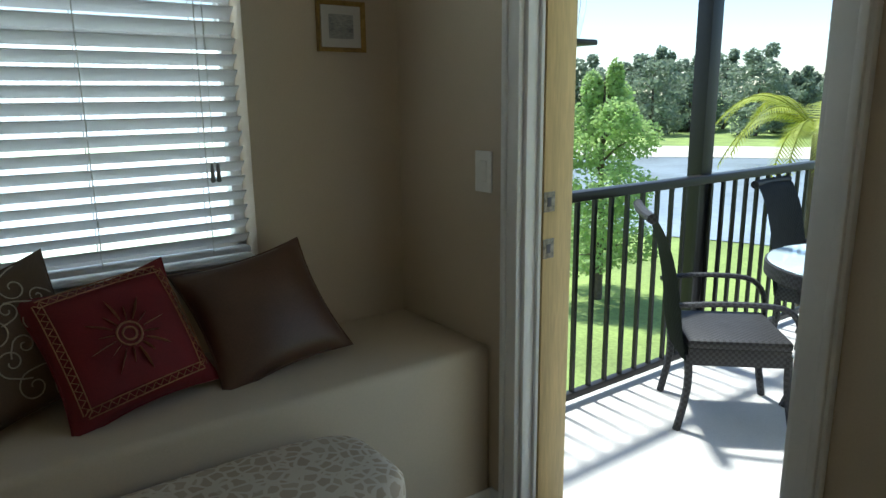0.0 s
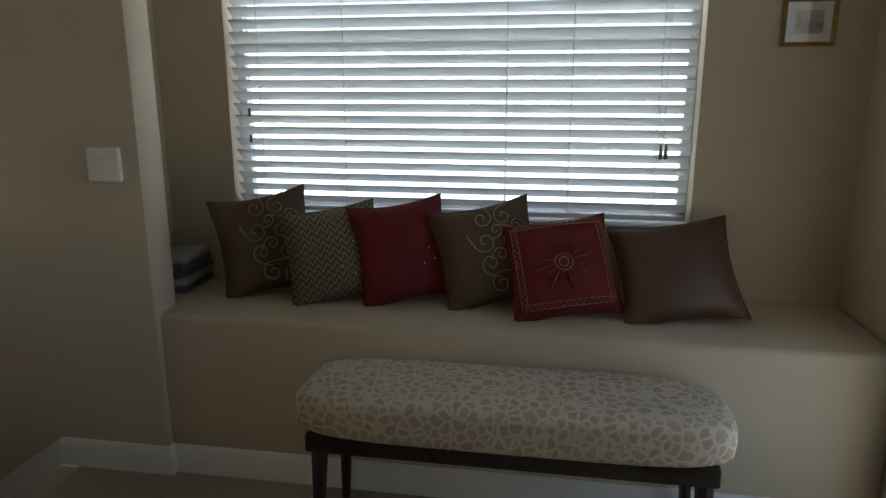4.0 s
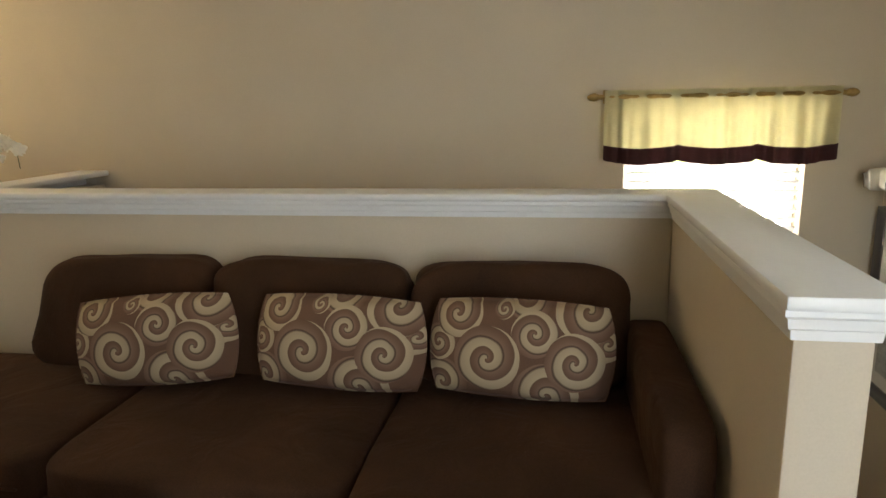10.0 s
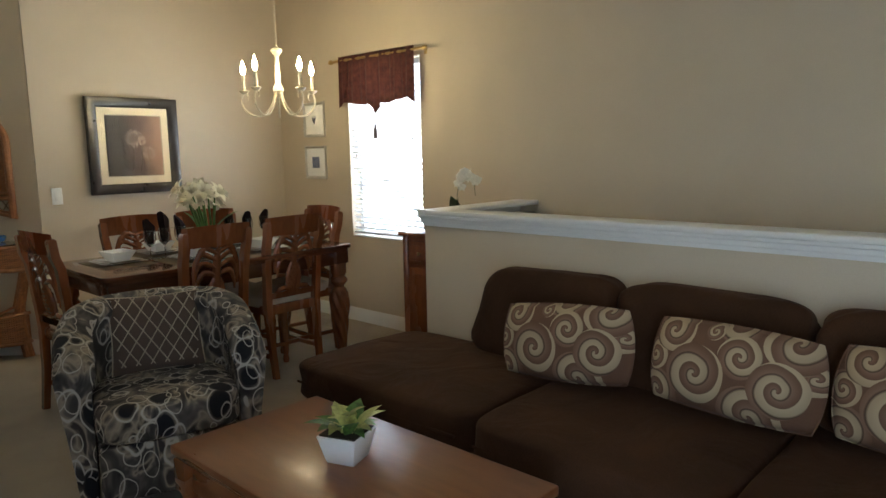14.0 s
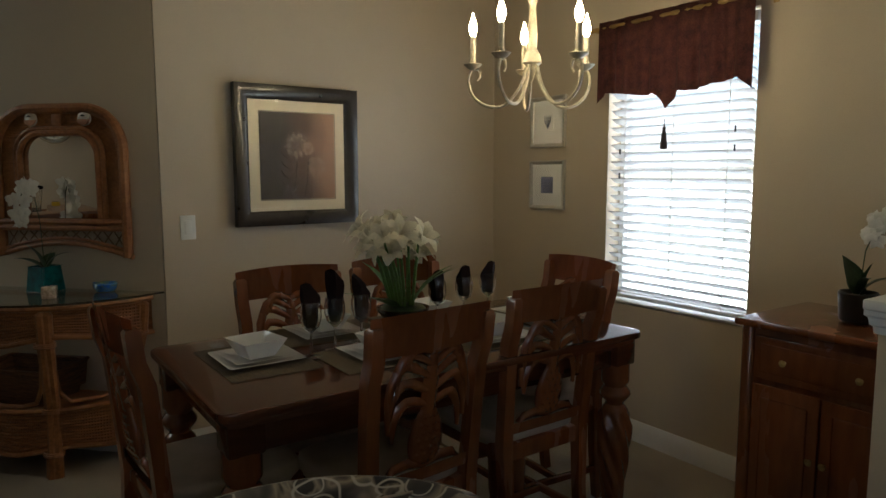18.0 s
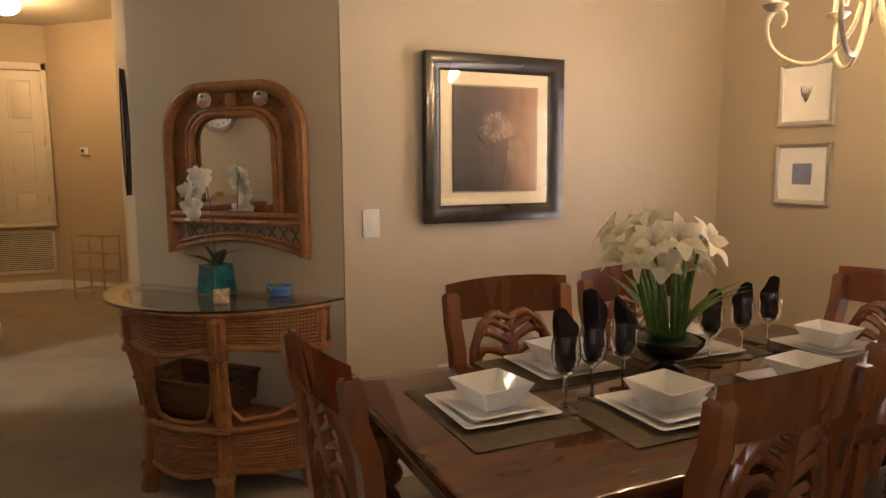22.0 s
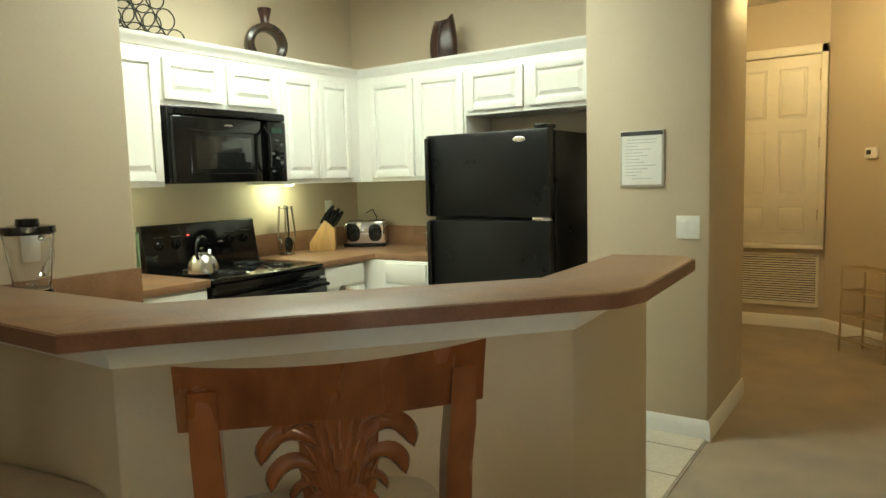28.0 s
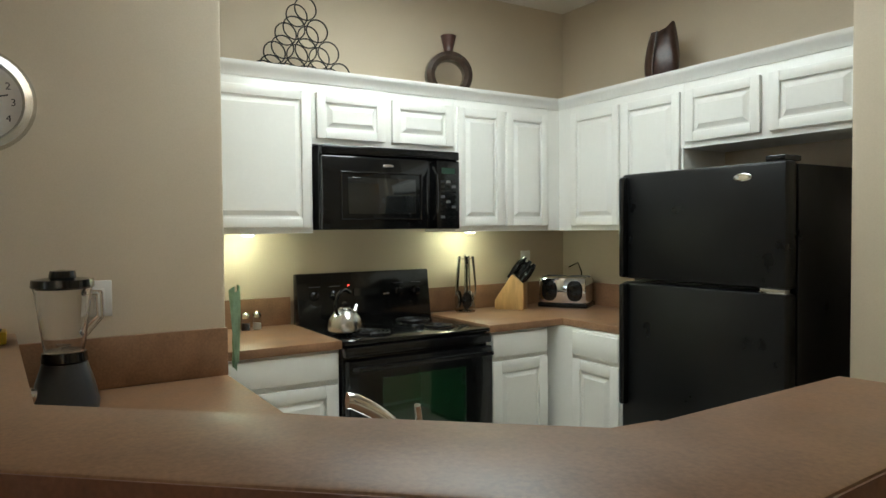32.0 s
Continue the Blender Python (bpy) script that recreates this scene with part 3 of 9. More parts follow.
# ---------------------------------------------------------------- patterned fabrics
def swirl_fabric(name, ground, mid, line, spirals, half):
    """A print of large single-armed spirals at set places (x, z, radius, hand, start) on a cushion of half height half."""
    m = material(name, ground, 0.9, vary=0.1, scale=8, fine=350, bump=0.3)
    N, L, p = nodes_of(m)

    def calc(op, a, b=None, c=None):
        n = N.new("ShaderNodeMath")
        n.operation = op
        for i, v in enumerate((a, b, c)):
            if v is None:
                continue
            if isinstance(v, (int, float)):
                n.inputs[i].default_value = v
            else:
                L.new(v, n.inputs[i])
        return n.outputs[0]
    co, sep = N.new("ShaderNodeTexCoord"), N.new("ShaderNodeSeparateXYZ")
    L.new(co.outputs["Object"], sep.inputs[0])
    wob = N.new("ShaderNodeTexNoise")
    wob.inputs["Scale"].default_value = 9
    L.new(co.outputs["Object"], wob.inputs["Vector"])
    shade = calc("MULTIPLY_ADD", wob.outputs[0], 0.014, -0.007)
    px, pz = calc("ADD", sep.outputs[0], shade), calc("SUBTRACT", calc("ADD", sep.outputs[2], shade), half)
    col = p.inputs["Base Color"].links[0].from_socket
    dark = tuple(c * 0.45 for c in ground)
    for cx, cz, rad, hand, start in spirals:
        dx, dz = calc("SUBTRACT", px, cx), calc("SUBTRACT", pz, cz)
        r = calc("DIVIDE", calc("SQRT", calc("ADD", calc("MULTIPLY", dx, dx), calc("MULTIPLY", dz, dz))), rad)
        ang = calc("MULTIPLY_ADD", calc("ARCTAN2", dz, dx), hand / (2 * math.pi), start)
        ph = calc("FRACT", calc("MULTIPLY_ADD", calc("POWER", r, 0.72), 1.85, ang))
        rp = ramp_of(N, [(0.0, dark), (0.05, line), (0.42, tuple(c * 0.82 for c in line)), (0.52, dark), (0.60, mid), (1.0, ground)])
        L.new(ph, rp.inputs[0])
        mx = N.new("ShaderNodeMix")
        mx.data_type = "RGBA"
        L.new(calc("LESS_THAN", r, 1.0), mx.inputs[0])
        L.new(col, mx.inputs[6])
        L.new(rp.outputs[0], mx.inputs[7])
        col = mx.outputs[2]
    L.new(col, p.inputs["Base Color"])
    return m


def cell_fabric(name, stops, scale, edge, edge_w, plane=None, bump=0.3):
    """Irregular patches with lines between them: animal spots or an abstract upholstery."""
    m = material(name, stops[0][1], 0.88, vary=0.1, scale=8, fine=350, bump=bump)
    N, L, p = nodes_of(m)
    co = N.new("ShaderNodeTexCoord")
    wn2 = N.new("ShaderNodeTexNoise")
    wn2.inputs["Scale"].default_value = scale * 0.7
    L.new(co.outputs["Object"], wn2.inputs["Vector"])
    wm = N.new("ShaderNodeVectorMath")
    wm.operation = "MULTIPLY_ADD"
    wm.inputs[1].default_value = (0.6 / scale,) * 3
    L.new(wn2.outputs["Color"], wm.inputs[0])
    L.new(co.outputs["Object"], wm.inputs[2])
    vo, ve = N.new("ShaderNodeTexVoronoi"), N.new("ShaderNodeTexVoronoi")
    ve.feature = "DISTANCE_TO_EDGE"
    for v in (vo, ve):
        v.inputs["Scale"].default_value = scale
        L.new(wm.outputs[0], v.inputs["Vector"])
    sx = N.new("ShaderNodeSeparateColor")
    L.new(vo.outputs["Color"], sx.inputs[0])
    rp = ramp_of(N, stops)
    rp.color_ramp.interpolation = "CONSTANT" if len(stops) > 2 else "LINEAR"
    L.new(sx.outputs[0], rp.inputs[0])
    re = ramp_of(N, [(edge_w, (1, 1, 1)), (edge_w * 1.6, (0, 0, 0))])
    L.new(ve.outputs["Distance"], re.inputs[0])
    mx = N.new("ShaderNodeMix")
    mx.data_type = "RGBA"
    L.new(rp.outputs[0], mx.inputs[6])
    mx.inputs[7].default_value = (*edge, 1)
    L.new(re.outputs[0], mx.inputs[0])
    L.new(mx.outputs[2], p.inputs["Base Color"])
    return m


M_GIRAFFE = cell_fabric("giraffe_fabric", [(0.0, (0.40, 0.315, 0.22)), (1.0, (0.45, 0.365, 0.265))], 33, (0.58, 0.51, 0.40), 0.10)


def loop_fabric(name, stops, line, deep):
    """Blurred grey and tan patches under pale outlined ovals, some of them filled dark."""
    m = material(name, stops[0][1], 0.88, vary=0.1, scale=8, fine=350, bump=0.3)
    N, L, p = nodes_of(m)
    co, mp = N.new("ShaderNodeTexCoord"), N.new("ShaderNodeMapping")
    mp.inputs["Scale"].default_value = (1, 1, 0.62)
    L.new(co.outputs["Object"], mp.inputs["Vector"])
    wp = N.new("ShaderNodeTexNoise")
    wp.inputs["Scale"].default_value = 7.0
    L.new(mp.outputs[0], wp.inputs["Vector"])
    wm = N.new("ShaderNodeVectorMath")
    wm.operation = "MULTIPLY_ADD"
    wm.inputs[1].default_value = (0.06,) * 3
    L.new(wp.outputs["Color"], wm.inputs[0])
    L.new(mp.outputs[0], wm.inputs[2])
    pn = N.new("ShaderNodeTexNoise")
    pn.inputs["Scale"].default_value, pn.inputs["Detail"].default_value, pn.inputs["Distortion"].default_value = 8.5, 2.0, 1.5
    L.new(mp.outputs[0], pn.inputs["Vector"])
    rp = ramp_of(N, stops)
    L.new(pn.outputs[0], rp.inputs[0])
    col = rp.outputs[0]
    for scale, shift, width, fill in ((9.0, 0.0, 0.045, True), (13.0, 3.7, 0.04, False)):
        mv = N.new("ShaderNodeVectorMath")
        mv.operation = "ADD"
        mv.inputs[1].default_value = (shift, shift * 0.7, shift * 0.3)
        L.new(wm.outputs[0], mv.inputs[0])
        vo = N.new("ShaderNodeTexVoronoi")
        vo.inputs["Scale"].default_value, vo.inputs["Randomness"].default_value = scale, 0.9
        L.new(mv.outputs[0], vo.inputs["Vector"])
        sx = N.new("ShaderNodeSeparateColor")
        L.new(vo.outputs["Color"], sx.inputs[0])
        if fill:
            inside = ramp_of(N, [(0.30, (1, 1, 1)), (0.36, (0, 0, 0))])
            L.new(vo.outputs["Distance"], inside.inputs[0])
            some = ramp_of(N, [(0.45, (0, 0, 0)), (0.47, (1, 1, 1))])
            L.new(sx.outputs[0], some.inputs[0])
            both = N.new("ShaderNodeMath")
            both.operation = "MULTIPLY"
            L.new(inside.outputs[0], both.inputs[0])
            L.new(some.outputs[0], both.inputs[1])
            mf = N.new("ShaderNodeMix")
            mf.data_type = "RGBA"
            L.new(both.outputs[0], mf.inputs[0])
            L.new(col, mf.inputs[6])
            mf.inputs[7].default_value = (*deep, 1)
            col = mf.outputs[2]
        edge = ramp_of(N, [(0.36, (0, 0, 0)), (0.36 + width * 0.4, (1, 1, 1)), (0.36 + width, (1, 1, 1)), (0.36 + width * 1.5, (0, 0, 0))])
        L.new(vo.outputs["Distance"], edge.inputs[0])
        thin = N.new("ShaderNodeMath")
        thin.operation = "MULTIPLY"
        thin.inputs[1].default_value = 0.9
        L.new(edge.outputs[0], thin.inputs[0])
        mx = N.new("ShaderNodeMix")
        mx.data_type = "RGBA"
        L.new(thin.outputs[0], mx.inputs[0])
        L.new(col, mx.inputs[6])
        mx.inputs[7].default_value = (*line, 1)
        col = mx.outputs[2]
    L.new(col, p.inputs["Base Color"])
    return m


M_ABSTRACT = loop_fabric("abstract_upholstery", [(0.30, (0.018, 0.016, 0.018)), (0.44, (0.06, 0.052, 0.048)), (0.50, (0.12, 0.105, 0.09)), (0.57, (0.30, 0.25, 0.19)), (0.64, (0.035, 0.028, 0.026))], (0.47, 0.43, 0.37), (0.006, 0.006, 0.010))
SWIRLS = [(0.026, 0.165, 0.075, 1, 0.2), (0.085, -0.130, 0.100, 1, 0.5), (-0.235, -0.115, 0.078, -1, 0.1), (-0.248, 0.01, 0.055, 1, 0.6), (0.262, 0.03, 0.055, -1, 0.3),
          (0.204, 0.128, 0.098, -1, 0.0), (-0.188, 0.105, 0.076, -1, 0.35), (-0.047, 0.122, 0.030, 1, 0.5), (0.047, 0.053, 0.070, -1, 0.7), (0.167, -0.025, 0.088, -1, 0.55), (-0.094, -0.028, 0.100, -1, 0.4)]
M_SWIRL = swirl_fabric("swirl_pillow_fabric", (0.135, 0.066, 0.036), (0.205, 0.120, 0.074), (0.44, 0.335, 0.205), SWIRLS, 0.157)
M_PLAINBROWN = material("brown_linen_cover", (0.125, 0.078, 0.043), 0.8, vary=0.12, scale=9, fine=320, bump=0.25)


def chevron_fabric(name, ground, line, pitch):
    """A zigzag weave of pale thread on a dark ground."""
    m = material(name, ground, 0.9, vary=0.15, scale=8, fine=350, bump=0.4)
    N, L, p = nodes_of(m)
    co, sep = N.new("ShaderNodeTexCoord"), N.new("ShaderNodeSeparateXYZ")
    L.new(co.outputs["Object"], sep.inputs[0])
    zig = N.new("ShaderNodeMath")
    zig.operation = "PINGPONG"
    zig.inputs[1].default_value = pitch
    L.new(sep.outputs[0], zig.inputs[0])
    add = N.new("ShaderNodeMath")
    add.operation = "MULTIPLY_ADD"
    add.inputs[1].default_value = 1.6
    L.new(zig.outputs[0], add.inputs[0])
    L.new(sep.outputs[2], add.inputs[2])
    pp = N.new("ShaderNodeMath")
    pp.operation = "PINGPONG"
    pp.inputs[1].default_value = pitch * 0.8
    L.new(add.outputs[0], pp.inputs[0])
    sc = N.new("ShaderNodeMath")
    sc.operation = "MULTIPLY"
    sc.inputs[1].default_value = 1 / (pitch * 0.8)
    L.new(pp.outputs[0], sc.inputs[0])
    rp = ramp_of(N, [(0.35, (0, 0, 0)), (0.6, (1, 1, 1))])
    L.new(sc.outputs[0], rp.inputs[0])
    mx = N.new("ShaderNodeMix")
    mx.data_type = "RGBA"
    L.new(p.inputs["Base Color"].links[0].from_socket, mx.inputs[6])
    mx.inputs[7].default_value = (*line, 1)
    L.new(rp.outputs[0], mx.inputs[0])
    L.new(mx.outputs[2], p.inputs["Base Color"])
    return m


M_GREENWEAVE = chevron_fabric("woven_green_fabric", (0.085, 0.07, 0.04), (0.20, 0.17, 0.10), 0.016)
M_RED = material("red_pillow_cotton", (0.165, 0.009, 0.012), 0.8, vary=0.15, scale=8, fine=300, bump=0.2)
M_GOLD = material("gold_thread", (0.37, 0.17, 0.075), 0.6, vary=0.15)
M_BROWNPIL = material("brown_satin", (0.11, 0.055, 0.032), 0.45, vary=0.15, scale=8, fine=300, bump=0.15)
M_QUILT = material("taupe_cushion", (0.095, 0.062, 0.044), 0.8, vary=0.1, scale=10, fine=300)
M_THREAD = material("cream_thread", (0.46, 0.38, 0.28), 0.8, vary=0.1)


def pillow_mesh(w, h, d, pinch=0.05, seed=0, n=18, soft=0.0):
    """A square cushion standing on its edge: x across, z up, y through; corners drawn out."""
    def surf(sg):
        def f(u, v):
            a, b = 2 * u - 1, 2 * v - 1
            k = ((1 - a * a) * (1 - b * b)) ** 0.42
            wob = 0.05 * noise.noise(Vector((a * 2.2 + seed, b * 2.2, sg)))
            sx = 1 - pinch * (1 - b * b) * abs(a)
            sz = 1 - pinch * (1 - a * a) * abs(b)
            sx, sz = sx * math.sqrt(1 - soft * b * b), sz * math.sqrt(1 - soft * a * a)
            return Vector((a * w / 2 * sx, sg * d / 2 * k * (1 + wob), h / 2 + b * h / 2 * sz))
        return f
    bm = bm_new()
    add_grid(bm, surf(1), n, n)
    add_grid(bm, surf(-1), n, n)
    bmesh.ops.remove_doubles(bm, verts=bm.verts[:], dist=1e-5)
    bmesh.ops.recalc_face_normals(bm, faces=bm.faces[:])
    return bm


def pillow(label, mat, m, w, h, d, seed=0, group="", pinch=0.06, piping=None, soft=0.0):
    ob = thing("pillow", label, "pillow", m, group)
    part("cover", pillow_mesh(w, h, d, pinch, seed, 18, soft), mat, ob, smooth=60)
    edge = []
    for k in range(41):
        s = (k % 40) / 10
        e, f = int(s), s - int(s)
        a, b = [(2 * f - 1, -1), (1, 2 * f - 1), (1 - 2 * f, 1), (-1, 1 - 2 * f)][e]
        sx, sz = 1 - pinch * (1 - b * b) * abs(a), 1 - pinch * (1 - a * a) * abs(b)
        sx, sz = sx * math.sqrt(1 - soft * b * b), sz * math.sqrt(1 - soft * a * a)
        edge.append((a * w / 2 * sx, 0, h / 2 + b * h / 2 * sz))
    part("piping", add_tube(bm_new(), edge, 0.0032, 6), piping or mat, ob)
    return ob


# ---------------------------------------------------------------- window seat: pillows, books
seat_z = 0.587
G = "pillows on the window seat"
def embroider(ob, w, h, d):
    """Thin cream scrolls of several sizes stitched over the right-hand part of a pillow's front."""

    def on(x, z):
        a, b = 2 * x / w, 2 * z / h - 1
        k = (max(0.01, 1 - a * a) * max(0.01, 1 - b * b)) ** 0.42
        return (x, -d / 2 * k * 1.05 - 0.001, z)
    for cx, cz, size, s, ph in ((0.012, 0.83, 0.030, -1, 0.5), (0.088, 0.82, 0.030, 1, 2.0), (0.050, 0.70, 0.020, 1, 5.0), (0.004, 0.61, 0.034, 1, 3.6), (0.092, 0.60, 0.036, -1, 1.2), (0.050, 0.47, 0.022, -1, 2.6),
                                (0.010, 0.40, 0.030, -1, 4.2), (0.100, 0.36, 0.030, 1, 0.4), (0.035, 0.21, 0.033, 1, 1.6), (0.105, 0.19, 0.022, -1, 3.0), (0.128, 0.72, 0.018, 1, 0.9), (0.130, 0.48, 0.018, -1, 4.4)):
        pts = []
        for j in range(25):
            t = j / 24
            rr = size * (1.15 - 0.95 * t)
            a = ph + s * 7.6 * t
            pts.append(on(cx - 0.022 + rr * math.cos(a), cz * h + rr * math.sin(a)))
        # a short tail that runs off the scroll
        for f, turn in ((1.5, 0.7), (1.9, 1.0)):
            a = ph - s * turn
            pts.insert(0, on(cx - 0.022 + size * f * math.cos(a), cz * h + size * f * math.sin(a)))
        part("embroidery", add_tube(bm_new(), pts, 0.0018, 4), M_THREAD, ob, "thin cream scroll stitching")


def stud(ob, x, z, w, h, d):
    a, b = 2 * x / w, 2 * z / h - 1
    k = ((1 - a * a) * (1 - b * b)) ** 0.42
    part("bead", add_lathe(bm_new(), [(0.0001, 0.003), (0.003, 0.0), (0.0001, -0.003)], 6, pose(x, -d / 2 * k - 0.001, z), cap=False), M_PAPER, ob, "tiny pale bead")


q1 = pillow("brown square pillow with cream scroll embroidery on the seat", M_PLAINBROWN, pose(-0.70, 1.695, seat_z, -18, -9, 22), 0.36, 0.385, 0.14, 1, G, 0.13)
embroider(q1, 0.36, 0.385, 0.14)
q2 = pillow("olive green zigzag woven pillow on the window seat", M_GREENWEAVE, pose(-0.435, 1.66, seat_z, -17, -7, 24), 0.35, 0.345, 0.15, 2, G, 0.10)
for x, z in ((0.02, 0.12), (0.07, 0.20), (0.10, 0.12), (0.06, 0.09)):
    stud(q2, x, z, 0.35, 0.345, 0.15)
q3 = pillow("plain bright red pillow with tiny beads on the seat", M_RED, pose(-0.185, 1.68, seat_z, -18, -7, 22), 0.345, 0.37, 0.14, 3, G, 0.12)
for x, z in ((0.06, 0.13), (0.085, 0.18), (0.10, 0.14)):
    stud(q3, x, z, 0.345, 0.37, 0.14)
q4 = pillow("tan brown pillow with cream scroll embroidery on the seat", M_PLAINBROWN, pose(0.125, 1.69, seat_z, -20, -9, 21), 0.37, 0.37, 0.15, 4, G, 0.12)
embroider(q4, 0.37, 0.37, 0.15)
p5 = pillow("red pillow with a gold sunflower on the window seat", M_RED, pose(0.365, 1.585, seat_z, -33, -6, 13), 0.37, 0.36, 0.15, 5, G, 0.12)


def on_p5(x, z):
    """A point of the front of the red pillow."""
    return (x, -0.075 * (max(0.02, 1 - (x / 0.185) ** 2) * max(0.02, 1 - (z / 0.18 - 1) ** 2)) ** 0.42 - 0.0012, z)


# a gold flower of pointed petals round a ring, and a stitched border
for k in range(8):
    a = 2 * math.pi * k / 8 + 0.2
    for da, r0, r1, wd in ((0.0, 0.038, 0.098, 0.012), (0.39, 0.034, 0.070, 0.008)):
        ln = [(r0 + (r1 - r0) * q, a + da) for q in (0, 0.35, 0.7, 1.0)]
        part("petal", add_tube(bm_new(), [on_p5(r * math.cos(b), 0.18 + r * math.sin(b)) for r, b in ln], [wd * 0.45, wd, wd * 0.7, 0.001], 6, flat=0.12), M_GOLD, p5, "gold embroidered flower petal")
for r in (0.029, 0.016):
    part("flower_heart", add_tube(bm_new(), [on_p5(r * math.cos(2 * math.pi * k / 16), 0.18 + r * math.sin(2 * math.pi * k / 16)) for k in range(17)], 0.003, 5), M_GOLD, p5)
for x0, z0, x1, z1 in ((-0.145, 0.045, -0.145, 0.325), (-0.145, 0.045, 0.145, 0.045), (0.145, 0.045, 0.145, 0.325), (-0.145, 0.325, 0.145, 0.325)):
    for off, wave in ((-0.009, 0.0), (0.009, 0.0), (0.0, 0.006)):
        pts = []
        for k in range(29):
            t, w = k / 28, off + wave * (1 if k % 2 else -1)
            pts.append(on_p5(x0 + (x1 - x0) * t + (w if x0 == x1 else 0), z0 + (z1 - z0) * t + (w if z0 == z1 else 0)))
        part("border_stitch", add_tube(bm_new(), pts, 0.0016, 4), M_GOLD, p5, "bronze border stitching")
pillow("plain dark brown satin pillow lying on the window seat", M_BROWNPIL, pose(0.735, 1.60, seat_z, -37, -7, 6), 0.40, 0.37, 0.14, 6, G, 0.11)
bk = thing("magazine_stack", "short stack of grey magazines in the niche corner", "magazines", pose(-1.12, 1.76, seat_z - 0.002))
for k in range(5):
    part("magazine", boxes((-0.08, -0.11, 0.028 * k, 0.08, 0.11, 0.028 * k + 0.024, 0.004)), material("magazine_cover", [(0.10, 0.11, 0.10), (0.3, 0.3, 0.28), (0.06, 0.07, 0.08)][k % 3], 0.4), bk).rotation_euler = (0, 0, 0.12 * math.sin(k * 2.1))


# ---------------------------------------------------------------- pictures and plates on walls
def framed(name, label, m, w, h, fw, fmat, matw, matmat, art, depth=0.025, glossy=True):
    """A framed picture: local x right, z up, hung with its back at y = 0 and facing -y."""
    ob = thing(name, label, "picture", m)
    bm = bm_new()
    prof = [(0, 0), (0, -depth), (fw * 0.25, -depth * 1.1), (fw * 0.8, -depth * 0.75), (fw, -depth * 0.45), (fw, 0)]
    cs = [(0, 0), (w, 0), (w, h), (0, h)]
    dirs = [(1, 1), (-1, 1), (-1, -1), (1, -1)]
    rings = [[bm.verts.new((cx + dx * a, b, cz + dz * a)) for a, b in prof] for (cx, cz), (dx, dz) in zip(cs, dirs)]
    for i in range(4):
        r1, r2 = rings[i], rings[(i + 1) % 4]
        for j in range(len(prof)):
            k = (j + 1) % len(prof)
            bm.faces.new((r1[j], r2[j], r2[k], r1[k]))
    bmesh.ops.recalc_face_normals(bm, faces=bm.faces[:])
    part("frame", bm, fmat, ob)
    i0 = fw * 0.98
    part("mat_board", boxes((i0, -depth * 0.42, i0, w - i0, -depth * 0.2, h - i0)), matmat, ob)
    a0 = fw + matw
    if art is not None:
        part("print", boxes((a0, -depth * 0.5, a0, w - a0, -depth * 0.42, h - a0)), art, ob)
    if glossy:
        g = part("glass", boxes((i0, -depth * 0.60, i0, w - i0, -depth * 0.56, h - i0)), M_PICGLASS, ob)
        g.visible_shadow = False
    return ob


M_PICGLASS = glass("picture_glass")
M_GILT = material("gilt_frame", (0.36, 0.23, 0.07), 0.35, 0.7, vary=0.2, scale=20)
M_CREAM = material("cream_mat", (0.66, 0.57, 0.40), 0.8, vary=0.03)
M_WHITEMAT = material("white_mat", (0.74, 0.72, 0.68), 0.8, vary=0.02)
M_SEPIA = material("sepia_print", (0.16, 0.085, 0.045), 0.6, vary=0.5, scale=3, second=(0.05, 0.026, 0.018))
M_GREYPRINT = material("grey_landscape_print", (0.42, 0.42, 0.40), 0.6, vary=0.3, scale=8, second=(0.10, 0.11, 0.12), stretch=(1, 1, 3))
M_BLUEPRINT = material("blue_print", (0.16, 0.18, 0.30), 0.6, vary=0.3, scale=6)
M_BRONZEFRAME = material("dark_picture_frame", (0.022, 0.015, 0.011), 0.3, vary=0.2, scale=14, coat=0.3)
M_SILVER = material("silver_frame", (0.55, 0.52, 0.46), 0.35, 0.4, vary=0.1)
sp = framed("small_picture", "small gilt-framed grey landscape picture above the window seat", pose(1.006, 1.909, 1.458), 0.165, 0.152, 0.014, M_GILT, 0.026, M_WHITEMAT, M_GREYPRINT, 0.015)


def wall_plate(label, m, w, h, toggles, group="wall plates"):
    ob = thing("light_switch", label, "light switch", m, group)
    part("plate", boxes((-w / 2, -0.006, -h / 2, w / 2, 0, h / 2, 0.003)), M_PLASTIC, ob)
    for x in toggles:
        part("rocker", boxes((x - 0.016, -0.009, -0.032, x + 0.016, -0.005, 0.032, 0.002)), M_PLASTIC, ob)
    return ob


wall_plate("white light switch plate beside the balcony door", pose(1.30, 1.46, 1.105, 0, 0, -90), 0.075, 0.12, (0,))
ap = thing("alarm_panel", "white square alarm panel on the stair wall", "alarm panel", pose(-1.117, 1.40, 1.092))
part("case", boxes((-0.056, -0.02, -0.054, 0.056, 0, 0.054, 0.005)), M_PLASTIC, ap)
part("lid", boxes((-0.05, -0.024, -0.048, 0.05, -0.019, 0.02, 0.003)), M_PLASTIC, ap)

